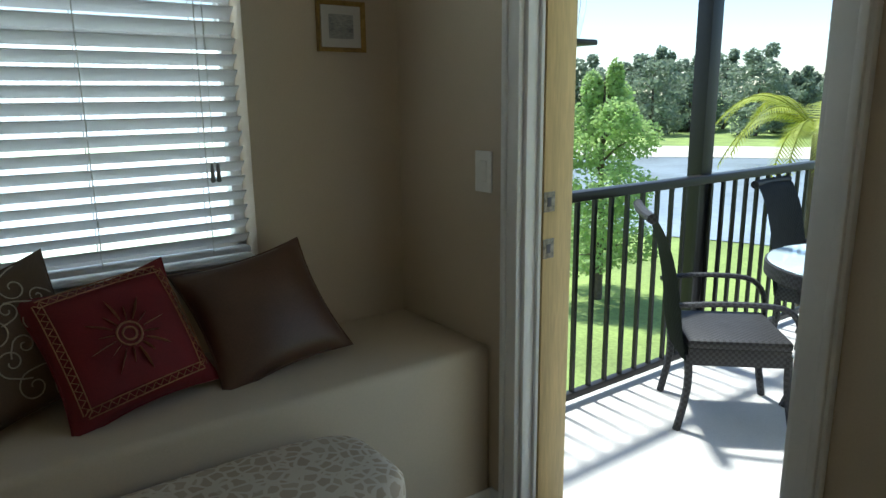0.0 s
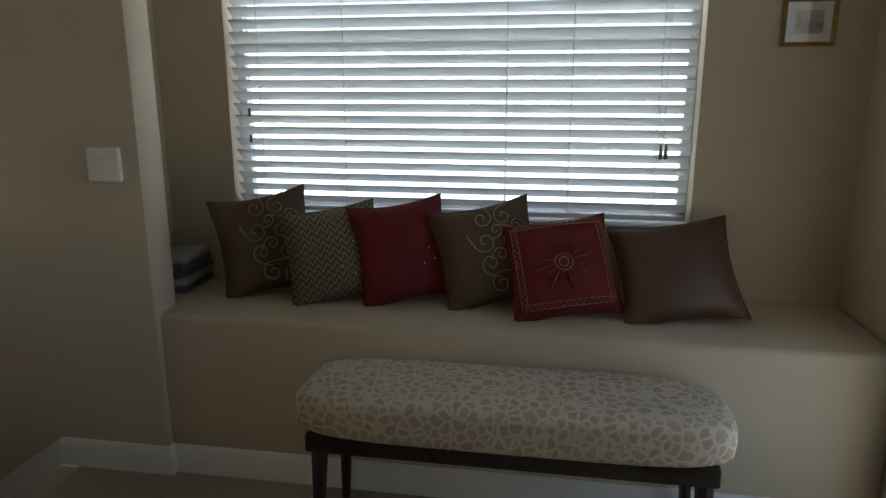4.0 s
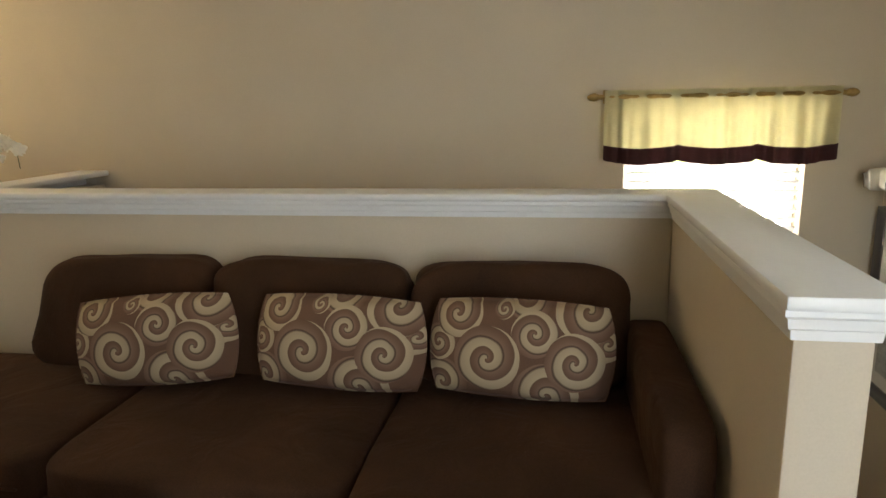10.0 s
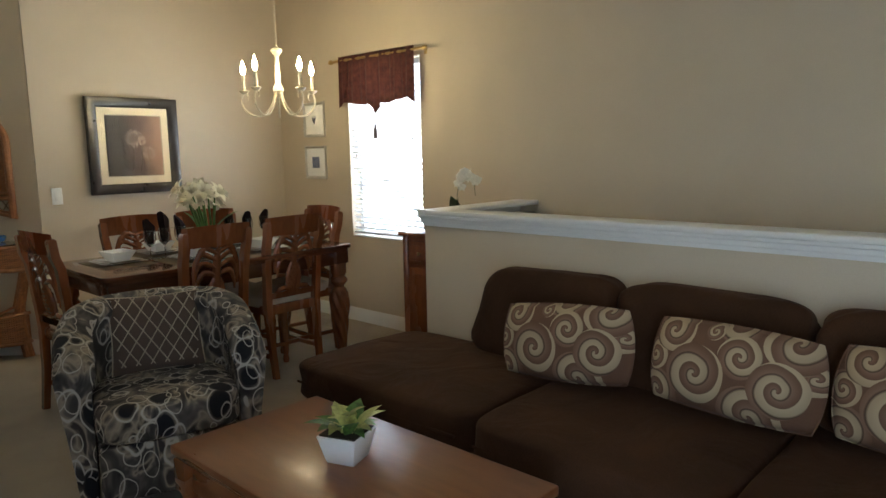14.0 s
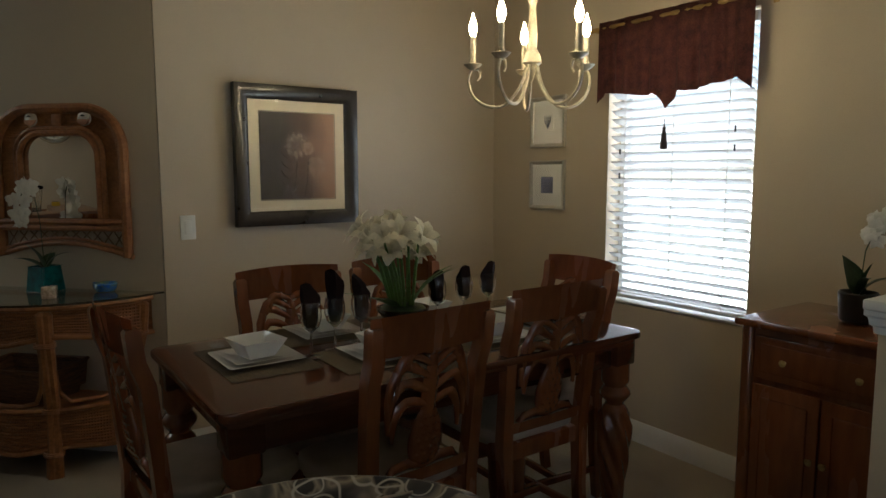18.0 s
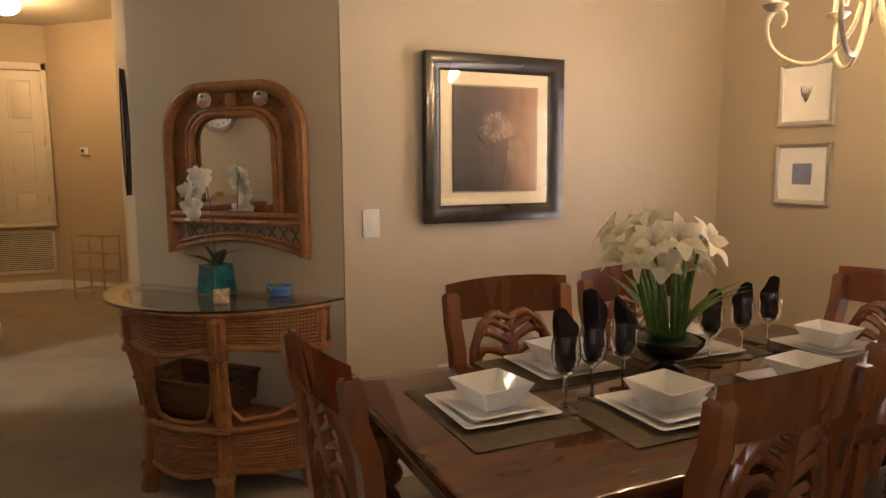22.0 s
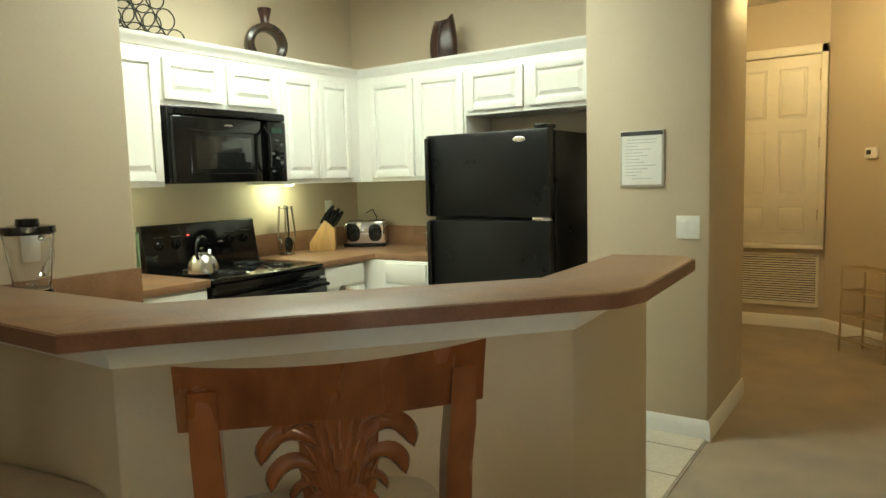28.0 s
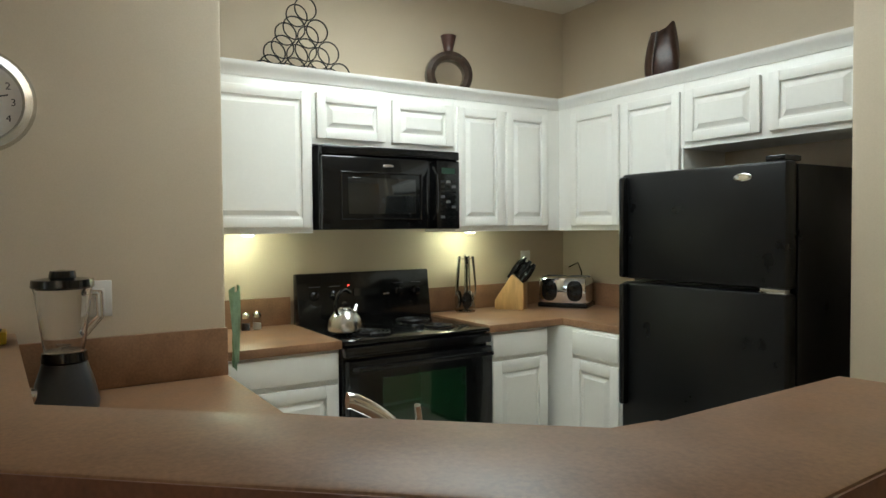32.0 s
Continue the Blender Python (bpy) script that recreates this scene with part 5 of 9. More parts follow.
def palm_splat(w, h, z0, bend):
    """A carved palm crown: round-tipped leaves that spread and droop from a short stem."""
    bm = bm_new()
    pineapple(bm, w * 0.24, z0, h * 0.50)
    # leaves leave the stem one over the other, arch out and hang down
    for k, (start, reach, rise, drop) in enumerate(((0.96, 0.30, 0.05, 0.10), (0.86, 0.42, 0.11, 0.19), (0.75, 0.49, 0.14, 0.27), (0.64, 0.48, 0.11, 0.28), (0.53, 0.42, 0.07, 0.25))):
        for sx in (-1, 1):
            pts = []
            for j in range(8):
                t = j / 7
                x = reach * w * math.sin(math.pi / 2 * min(1, t * 1.12))
                z = start + rise * math.sin(math.pi * min(1, t * 1.05)) - drop * max(0, t - 0.35) ** 1.5 * 1.9
                pts.append((sx * x, z0 + h * z))
            carved_leaf(bm, pts, [0.011, 0.013, 0.0145, 0.0155, 0.016, 0.0155, 0.012, 0.004], 0.015 - 0.0012 * k)
    carved_leaf(bm, [(0, z0 + h * 0.42), (0, z0 + h * 0.7), (0, z0 + h * 1.0)], [0.026, 0.03, 0.008], 0.014)
    for sx in (-1, 1):
        carved_leaf(bm, [(0, z0 + 0.01), (sx * w * 0.2, z0 + 0.024), (sx * w * 0.38, z0 + 0.018), (sx * w * 0.46, z0 + 0.003)], [0.012, 0.019, 0.017, 0.004], 0.013)
    for v in bm.verts:
        v.co.y += bend(v.co.x, v.co.z)
    return bm


def dining_chair(m, label, group):
    """Facing +y; the back leans a little to -y, its posts spread upwards and its top rail is bowed."""
    c = thing("dining_chair", label, "chair", m, group)

    def back(x, z):
        t = max(0, (z - 0.44) / 0.54)
        return -0.20 - 0.042 * t - 0.012 * t * t - 0.032 * t * (1 - (x / 0.2) ** 2)

    def wide(z):
        return 0.166 + 0.026 * z / 0.95
    for sx in (-1, 1):
        pts = [(sx * wide(0), -0.235, 0.0), (sx * wide(0.22), -0.21, 0.22), (sx * wide(0.44), -0.20, 0.44)]
        pts += [(sx * wide(z), back(0.2, z) - (0.016 if z > 0.85 else 0), z) for z in (0.55, 0.68, 0.80, 0.865, 0.945, 0.955)]
        part("back_post", add_tube(bm_new(), pts, [0.017, 0.019, 0.022, 0.021, 0.021, 0.021, 0.021, 0.0205, 0.014], 16, square=True), M_WOOD, c)
        part("front_leg", add_lathe(bm_new(), [(0.016, 0), (0.022, 0.02), (0.016, 0.05), (0.022, 0.08), (0.027, 0.25), (0.022, 0.30), (0.029, 0.33), (0.026, 0.40)], 12, pose(sx * 0.185, 0.19, 0)), M_WOOD, c)
        part("stretcher", boxes((sx * 0.175 - 0.011, -0.205, 0.12, sx * 0.175 + 0.011, 0.19, 0.145, 0.004)), M_WOOD, c)
    part("cross_stretcher", boxes((-0.17, -0.02, 0.12, 0.17, 0.002, 0.145, 0.004)), M_WOOD, c)

    def rail(z0, z1, w, th):
        bm = bm_new()
        add_grid(bm, lambda u, v: Vector(((2 * u - 1) * w, back((2 * u - 1) * min(w, 0.2), z0 + (z1 - z0) * v) - th / 2, z0 + (z1 - z0) * v + (0.008 * (1 - (2 * u - 1) ** 2) if v > 0.5 and z1 > 0.9 else 0))), 14, 4)
        bmesh.ops.solidify(bm, geom=bm.faces[:], thickness=-th)
        bmesh.ops.recalc_face_normals(bm, faces=bm.faces[:])
        return bm
    part("top_rail", rail(0.872, 0.98, 0.207, 0.03), M_WOOD, c)
    part("lower_rail", rail(0.487, 0.525, 0.172, 0.026), M_WOOD, c)
    part("carved_splat", palm_splat(0.275, 0.36, 0.518, lambda x, z: back(x, z)), M_WOOD, c, "carved palm and pineapple splat", smooth=75)
    part("seat_rail", boxes((-0.19, -0.205, 0.385, 0.19, 0.205, 0.445, 0.008)), M_WOOD, c)
    part("seat_cushion", add_blob(bm_new(), (-0.20, -0.185, 0.42), (0.20, 0.215, 0.492), 0.35, 0.15, 32, 12), M_CREAMSEAT, c, "cream fabric seat", smooth=60)
    return c


LBL = "reddish wooden dining chair with carved palm back and cream seat"
GC = "chairs round the dining table"
ch = dining_chair(pose(-1.362, -3.507, 0, 0, 0, 185), LBL, GC)
copy_thing(ch, pose(-1.948, -3.612, 0, 0, 0, 181))
copy_thing(ch, pose(-1.368, -3.949, 0, 0, 0, 0))
copy_thing(ch, pose(-1.855, -3.975, 0, 0, 0, -1))
copy_thing(ch, pose(-2.229, -3.794, 0, 0, 0, -94))
copy_thing(ch, pose(-0.941, -3.789, 0, 0, 0, 94))

# place settings
TZ = 0.763


def placemat(x, y, rz):
    single("placemat", boxes((-0.20, -0.14, 0, 0.20, 0.14, 0.003)), M_PLACEMAT, "brown woven placemat on the dining table", "placemat", pose(x, y, TZ, 0, 0, rz), "placemats", smooth=0)


def square_dish(z0, z1, r0, r1, th):
    """A square dish with flared sides."""
    bm = bm_new()

    def ring(r, z, k=0.10):
        c = r * (1 - k)
        pts = []
        for qx, qy in ((1, 1), (-1, 1), (-1, -1), (1, -1)):
            for j in range(4):
                a = math.atan2(qy, qx) - math.pi / 4 + math.pi / 6 * j
                pts.append((qx * c + r * k * math.cos(a), qy * c + r * k * math.sin(a)))
        return [bm.verts.new((x, y, z)) for x, y in pts]
    rs = [ring(r0 * 0.2, z0), ring(r0, z0), ring(r1, z1), ring(r1 - th * 0.8, z1 + th * 0.2), ring(r0 - th * 0.2, z0 + th), ring(r0 * 0.2, z0 + th)]
    for a, b in zip(rs, rs[1:]):
        n = len(a)
        for k in range(n):
            bm.faces.new((a[k], a[(k + 1) % n], b[(k + 1) % n], b[k]))
    bm.faces.new(rs[0][::-1])
    bm.faces.new(rs[-1])
    bmesh.ops.recalc_face_normals(bm, faces=bm.faces[:])
    return bm


dinner = solid("dinner_plate", square_dish(0, 0.013, 0.078, 0.120, 0.004), M_CHINA, 50)
side = solid("side_plate", square_dish(0, 0.012, 0.064, 0.099, 0.004), M_CHINA, 50)
bowl = solid("bowl", square_dish(0, 0.054, 0.043, 0.073, 0.005), M_CHINA, 50)


def setting(x, y, rz, bowl_on=True):
    z = TZ + 0.003
    for name, me, dz, lab, cat, turn in (("dinner_plate", dinner, 0.0, "large square white china plate on a placemat", "plate", 0), ("side_plate", side, 0.008, "smaller square white plate stacked on a larger one", "plate", 3), ("bowl", bowl, 0.0135, "square white china bowl on stacked plates", "bowl", 8)):
        o = new(name, me)
        o.matrix_basis = pose(x, y, z + dz, 0, 0, rz + turn)
        tagged(o, lab, cat, name.replace("_", " ") + "s on the dining table")


for x, y, rz, in ((-1.083, -3.79, 90), (-1.445, -3.615, 0), (-1.412, -4.0, 0), (-1.88, -3.60, 0), (-1.86, -3.99, 0), (-2.255, -3.82, 90)):
    placemat(x, y, rz)
    setting(x, y, rz)


def goblet(x, y, seed, tall):
    """A stemmed glass with a folded dark napkin standing in it."""
    r = random.Random(seed)
    g = thing("wine_glass", "clear stemmed wine glass on the dining table", "wine glass", pose(x, y, TZ + 0.001), "wine glasses")
    part("bowl", add_lathe(bm_new(), [(0.034, 0.0), (0.034, 0.002), (0.006, 0.006), (0.004, 0.012), (0.004, 0.078), (0.012, 0.086), (0.027, 0.10), (0.034, 0.125), (0.034, 0.15), (0.029, 0.178), (0.0275, 0.178), (0.0322, 0.15), (0.0322, 0.125), (0.0255, 0.102), (0.008, 0.09), (0.0, 0.089)], 24, cap=False), M_WINEGLASS, g)
    nb = bm_new()
    a0 = r.random() * 6
    sp = []
    for j in range(9):
        t = j / 8
        z = 0.093 + (tall - 0.113) * t
        rad = [0.008, 0.020, 0.025, 0.024, 0.024, 0.027, 0.030, 0.031, 0.029][j]
        ring = []
        for k in range(10):
            a = a0 + 2 * math.pi * k / 10
            f = rad * (1 + 0.16 * (1 if k % 2 else -1) * (0.15 + t))
            slant = 0.034 * math.cos(a - a0) * max(0, t - 0.5) * 2.0
            ring.append(nb.verts.new((f * math.cos(a), f * math.sin(a) * (1 - 0.75 * max(0, t - 0.35)), z + slant)))
        sp.append(ring)
    for p0, p1 in zip(sp, sp[1:]):
        for k in range(10):
            nb.faces.new((p0[k], p0[(k + 1) % 10], p1[(k + 1) % 10], p1[k]))
    nb.faces.new(sp[0][::-1])
    nb.faces.new(sp[-1])
    single("napkin", nb, M_NAPKIN, "dark napkin folded upright in a wine glass", "napkin", pose(x, y, TZ + 0.001), "napkins", smooth=28)


for k, (x, y) in enumerate(((-1.235, -3.715), (-1.335, -3.75), (-1.44, -3.765), (-1.81, -3.85), (-1.95, -3.87), (-2.09, -3.895))):
    goblet(x, y, k, (0.225, 0.26, 0.235, 0.205, 0.21, 0.21)[k])

# flowers in a black bowl
fb = thing("flower_arrangement", "white artificial lilies with green stems in a black bowl", "flowers", pose(-1.66, -3.855, TZ))
part("bowl", add_lathe(bm_new(), [(0.045, 0), (0.05, 0.008), (0.022, 0.02), (0.025, 0.03), (0.07, 0.05), (0.095, 0.08), (0.098, 0.092), (0.09, 0.092), (0.065, 0.06), (0.0, 0.05)], 28, cap=False), material("black_bowl", (0.006, 0.006, 0.006), 0.2, coat=0.3), fb, "black footed bowl")
part("moss", add_blob(bm_new(), (-0.085, -0.085, 0.06), (0.085, 0.085, 0.105), 0.9, 0, 20, 8, wob=0.2), M_LEAF, fb)
rnd = random.Random(8)


def lily(bm, at, d, s):
    d = d.normalized()
    u = d.cross(Vector((0.3, 0.2, 1))).normalized()
    w = d.cross(u)
    curl = [rnd.random() for q in range(6)]
    for k in range(6):
        a = 2 * math.pi * k / 6 + 0.3 * rnd.random()
        o = u * math.cos(a) + w * math.sin(a)
        t2 = d.cross(o).normalized()
        rows = []
        for j in range(6):
            t = j / 5
            p = at + d * s * (0.95 * t - (0.36 + 0.2 * curl[k]) * t * t * t) + o * s * (0.08 + (0.5 + 0.25 * curl[k]) * t * t)
            wd = s * (0.27 if k % 2 else 0.21) * math.sin(math.pi * (0.10 + 0.86 * t) ** 1.1) + 0.0006
            rows.append((bm.verts.new(p - t2 * wd), bm.verts.new(p - o * wd * 0.25), bm.verts.new(p + t2 * wd)))
        for r1, r2 in zip(rows, rows[1:]):
            for q in range(2):
                bm.faces.new((r1[q], r1[q + 1], r2[q + 1], r2[q]))


for k in range(19):
    a = k * 2.399
    rr = 0.020 + 0.085 * math.sqrt((k + 0.5) / 19)
    top = Vector((rr * math.cos(a) * 1.05 + 0.035, rr * math.sin(a), 0.285 + 0.11 * rnd.random() - 0.25 * (rr - 0.03)))
    b0 = Vector((0.055 * math.cos(a) * (0.4 + rr * 3), 0.055 * math.sin(a) * (0.4 + rr * 3), 0.08))
    part("stem", add_tube(bm_new(), [b0, b0.lerp(top, 0.5) + Vector((0, 0, 0.03)), top], [0.006, 0.005, 0.004], 6), M_STEM, fb)
    bm = bm_new()
    lily(bm, top, Vector((math.cos(a) * (0.5 + 0.5 * rnd.random()), math.sin(a) * 0.8, 0.30 + 0.5 * rnd.random())), 0.072 + 0.026 * rnd.random())
    part("lily", bm, M_PETAL, fb, smooth=60)
for k in range(9):
    bm = leaf_blade(bm_new(), (0.03 * math.cos(k * 2.2), 0.03 * math.sin(k * 2.2), 0.09), k * 2.2, 1.15 if k % 3 else 0.55, 0.25, 0.017, 0.5 if k % 3 else 0.35, 8)
    part("leaf", bm, M_STEM, fb, smooth=60)

# ---------------------------------------------------------------- chandelier
cd = thing("chandelier", "cream metal candle chandelier with five lit bulbs", "chandelier", pose(-2.085, -3.64, 0))
part("canopy", add_lathe(bm_new(), [(0.0, CEIL - 0.035), (0.03, CEIL - 0.03), (0.06, CEIL - 0.008), (0.062, CEIL)], 20), M_CREAMMETAL, cd)
for k in range(28):
    z = CEIL - 0.04 - k * 0.0265
    lk = []
    for j in range(9):
        a = 2 * math.pi * j / 8
        lk.append((0.006 * math.cos(a) * (k % 2), 0.006 * math.cos(a) * ((k + 1) % 2), z + 0.016 * math.sin(a)))
    part("chain_link", add_tube(bm_new(), lk, 0.0016, 5), M_CREAMMETAL, cd)
part("column", add_lathe(bm_new(), [(0.0, 2.07), (0.012, 2.065), (0.032, 2.055), (0.036, 2.04), (0.018, 2.02), (0.011, 2.0), (0.014, 1.95), (0.018, 1.90), (0.016, 1.85), (0.03, 1.825), (0.034, 1.80), (0.018, 1.785), (0.008, 1.75), (0.003, 1.735)], 24, pose(0, 0, -0.06)), M_CREAMMETAL, cd, "turned cream column")
M_BULB = glow("flame_bulb", (1.0, 0.78, 0.42), 57)
for k in range(5):
    a = radians(20 + 72 * k)
    ca, sa = math.cos(a), math.sin(a)
    pr = [(0.02, 1.79), (0.05, 1.70), (0.12, 1.632), (0.20, 1.63), (0.262, 1.67), (0.282, 1.725), (0.265, 1.765), (0.235, 1.765), (0.228, 1.74), (0.24, 1.725)]
    arm = part("arm", add_tube(bm_new(), curve([(r * 0.847 * ca, r * 0.847 * sa, z - 0.04) for r, z in pr]), [0.006] * 26 + [0.006 - 0.0003 * j for j in range(11)], 8), M_CREAMMETAL, cd)
    part("drip_pan", add_lathe(bm_new(), [(0.006, 1.765), (0.022, 1.772), (0.034, 1.785), (0.031, 1.787), (0.014, 1.779), (0.012, 1.80), (0.0, 1.80)], 18, pose(0.222 * ca, 0.222 * sa, -0.04), cap=False), M_CREAMMETAL, arm)
    part("candle_sleeve", add_lathe(bm_new(), [(0.011, 1.78), (0.011, 1.885), (0.0, 1.886)], 14, pose(0.222 * ca, 0.222 * sa, -0.04), cap=False), material("ivory_sleeve", (0.74, 0.66, 0.5), 0.5), arm)
    part("bulb", add_lathe(bm_new(), [(0.006, 1.886), (0.012, 1.897), (0.0155, 1.914), (0.013, 1.932), (0.006, 1.952), (0.001, 1.972)], 14, pose(0.222 * ca, 0.222 * sa, -0.04)), M_BULB, arm, "lit flame-shaped bulb")

# ---------------------------------------------------------------- dining room walls
M_DANDELION = material("dandelion_print", (0.05, 0.03, 0.02), 0.6, vary=0.3, scale=6, fine=20, bump=0)
N, L, p = nodes_of(M_DANDELION)
gc, gs = N.new("ShaderNodeTexCoord"), N.new("ShaderNodeSeparateXYZ")
gn = N.new("ShaderNodeTexNoise")
gn.inputs["Scale"].default_value = 7.0
L.new(gc.outputs["Object"], gs.inputs[0])
L.new(gc.outputs["Object"], gn.inputs["Vector"])
g1, g2 = N.new("ShaderNodeMath"), N.new("ShaderNodeMath")
g1.operation, g2.operation = "MULTIPLY_ADD", "MULTIPLY_ADD"
g1.inputs[1].default_value, g1.inputs[2].default_value = 2.3, -0.62
L.new(gs.outputs[0], g1.inputs[0])
g2.inputs[1].default_value = 0.45
L.new(gn.outputs[0], g2.inputs[0])
L.new(g1.outputs[0], g2.inputs[2])
gr = ramp_of(N, [(0.15, (0.022, 0.015, 0.012)), (0.45, (0.085, 0.045, 0.03)), (0.8, (0.30, 0.165, 0.095))])
L.new(g2.outputs[0], gr.inputs[0])
L.new(gr.outputs[0], p.inputs["Base Color"])
fp = framed("dandelion_picture", "large dark-framed sepia print of white dandelions with cream mat", pose(-1.432, -5.043, 1.083, 0, 0, 181.3), 0.662, 0.692, 0.072, M_BRONZEFRAME, 0.058, M_CREAM, M_DANDELION, 0.04)
M_FLUFF = material("pale_dandelion_print", (0.46, 0.36, 0.29), 0.8, vary=0.15, scale=40)
M_FLUFFDIM = material("dim_dandelion_print", (0.36, 0.25, 0.18), 0.8, vary=0.15, scale=40)
M_GREYLEAF = material("grey_leaf_print", (0.30, 0.27, 0.225), 0.8, vary=0.2, scale=30)
part("inner_line", boxes((0.125, -0.0206, 0.125, 0.537, -0.0202, 0.128), (0.125, -0.0206, 0.564, 0.537, -0.0202, 0.567), (0.125, -0.0206, 0.125, 0.128, -0.0202, 0.567), (0.534, -0.0206, 0.125, 0.537, -0.0202, 0.567)), M_BRONZEFRAME, fp)
for cx, cz, rad, mt, seed in ((0.323, 0.40, 0.072, M_FLUFF, 1), (0.385, 0.385, 0.036, M_FLUFFDIM, 3), (0.432, 0.295, 0.058, M_FLUFFDIM, 2)):
    r = random.Random(seed)
    bm = bm_new()
    for k in range(150):
        a, q0, q1 = 6.283 * r.random(), rad * 0.5 * r.random(), rad * (0.55 + 0.42 * r.random())
        bend = a + r.uniform(-0.25, 0.25)
        for f in (0.0, 0.35, 0.7, 1.0):
            q, b, s = q0 + (q1 - q0) * f, a + (bend - a) * f, 0.0010 + 0.0026 * f * r.random()
            add_lathe(bm, [(0.0, 0.0), (s, 0.0002), (0.0, 0.0004)], 5, pose(cx + q * math.cos(b), -0.0202, cz + q * math.sin(b), 90), cap=False)
    part("dandelion_head", bm, mt, fp, "pale painted dandelion head")
    part("dandelion_stalk", add_tube(bm_new(), [(cx, -0.0201, cz - rad), (cx - 0.01, -0.0201, 0.22), (cx - 0.03, -0.0201, 0.135)], 0.0022, 5, flat=0.15), M_GREYLEAF, fp)
bm = bm_new()
for k in range(9):
    s = -1 if k % 2 else 1
    z = 0.16 + 0.024 * k
    add_tube(bm, [(0.28, -0.0202, z), (0.28 + s * 0.03, -0.0202, z + 0.02), (0.28 + s * 0.045, -0.0202, z + 0.045)], [0.002, 0.006, 0.001], 6, flat=0.1)
part("painted_leaf", bm, M_GREYLEAF, fp, "grey painted leaf spray")
wall_plate("white light switch plate on the dining wall", pose(-1.213, -5.06, 1.09, 0, 0, 180), 0.07, 0.115, (0,))
ol = thing("wall_outlet", "white wall outlet low on the dining wall", "outlet", pose(-1.536, -5.06, 0.414, 0, 0, 180))
part("plate", boxes((-0.035, -0.006, -0.057, 0.035, 0, 0.057, 0.003)), M_PLASTIC, ol)
for z, lab in ((1.485, "upper"), (1.14, "lower")):
    q = framed("small_picture", "small silver-framed botanical print with wide white mat", pose(-3.059, -4.71, z, 0, 0, 90), 0.275, 0.272 if z < 1.3 else 0.28, 0.022, M_SILVER, 0.068, M_WHITEMAT, M_BLUEPRINT if z < 1.3 else M_WHITEMAT, 0.018)
    if z > 1.3:
        bm = bm_new()
        for k in range(5):
            add_tube(bm, [(0.138, -0.0095, 0.10), (0.138 + 0.010 * (k - 2), -0.0095, 0.14), (0.138 + 0.013 * (k - 2), -0.0095, 0.175)], [0.001, 0.007, 0.002], 6, flat=0.1)
        part("painted_shell", bm, material("slate_print", (0.16, 0.16, 0.20), 0.7, vary=0.2), q, "grey painted shell shape")

# red valance with points and a tassel over the dining window
M_REDVAL = translucent(material("rust_brocade", (0.115, 0.038, 0.024), 0.8, vary=0.3, scale=26, fine=160, bump=0.3, second=(0.05, 0.014, 0.012)), 0.12)
valance_rod(pose(-3.06, -4.20, 2.045, 0, 0, 90), 0.93, M_BRASS, "wooden curtain rod over the dining window")


def pointed(u):
    c = 1 - abs(2 * u - 1)
    return 0.315 + 0.075 * max(0, math.sin(math.pi * c * 1.0)) * (c ** 2) + 0.10 * max(0, 1 - abs(2 * u - 1) / 0.16) ** 1.4 + 0.05 * max(0, 1 - (1 - abs(2 * u - 1)) / 0.12)


v2, vf2 = valance("rust red brocade valance with a pointed hem on the dining window", pose(-3.06, -4.14, 2.045, 0, 0, 90), 0.815, M_REDVAL, pointed, 5.5, 0.02)
part("tassel", add_tube(add_lathe(bm_new(), [(0.004, 0.06), (0.009, 0.055), (0.007, 0.045), (0.012, 0.02), (0.017, -0.04), (0.0, -0.042)], 14, pose(0.407, -0.09, -0.555)), [(0.407, -0.09, -0.46), (0.407, -0.09, -0.495)], 0.0025, 6), material("dark_tassel", (0.05, 0.03, 0.024), 0.8), v2, "dark hanging tassel")

# ---------------------------------------------------------------- buffet with an orchid
bf = thing("buffet", "reddish wooden buffet cabinet with a drawer and panel doors", "cabinet", pose(-3.06, -2.80, 0, 0, 0, -90))
# local: x runs to -y of the room, y = depth towards the room


def bbox(x0, y0, z0, x1, y1, z1, b=0.004):
    return boxes((x0, y0, z0, x1, y1, z1, b))


part("carcass", bbox(-0.275, 0.02, 0.08, 0.275, 0.46, 0.815), M_WOOD, bf)
part("top", bbox(-0.295, 0.01, 0.815, 0.295, 0.505, 0.842, 0.009), M_WOOD, bf)
part("plinth_rail", bbox(-0.27, 0.44, 0.075, 0.27, 0.465, 0.13), M_WOOD, bf)
dr = part("drawer", bbox(-0.235, 0.458, 0.635, 0.235, 0.472, 0.785, 0.006), M_WOOD, bf)
part("drawer_panel", bbox(-0.21, 0.468, 0.66, 0.21, 0.477, 0.76, 0.006), M_WOOD, dr)
for x in (-0.12, 0.12):
    part("knob", add_lathe(bm_new(), [(0.005, 0), (0.005, 0.01), (0.012, 0.018), (0.0, 0.024)], 12, pose(x, 0.476, 0.71, -90)), M_BRASS, dr)
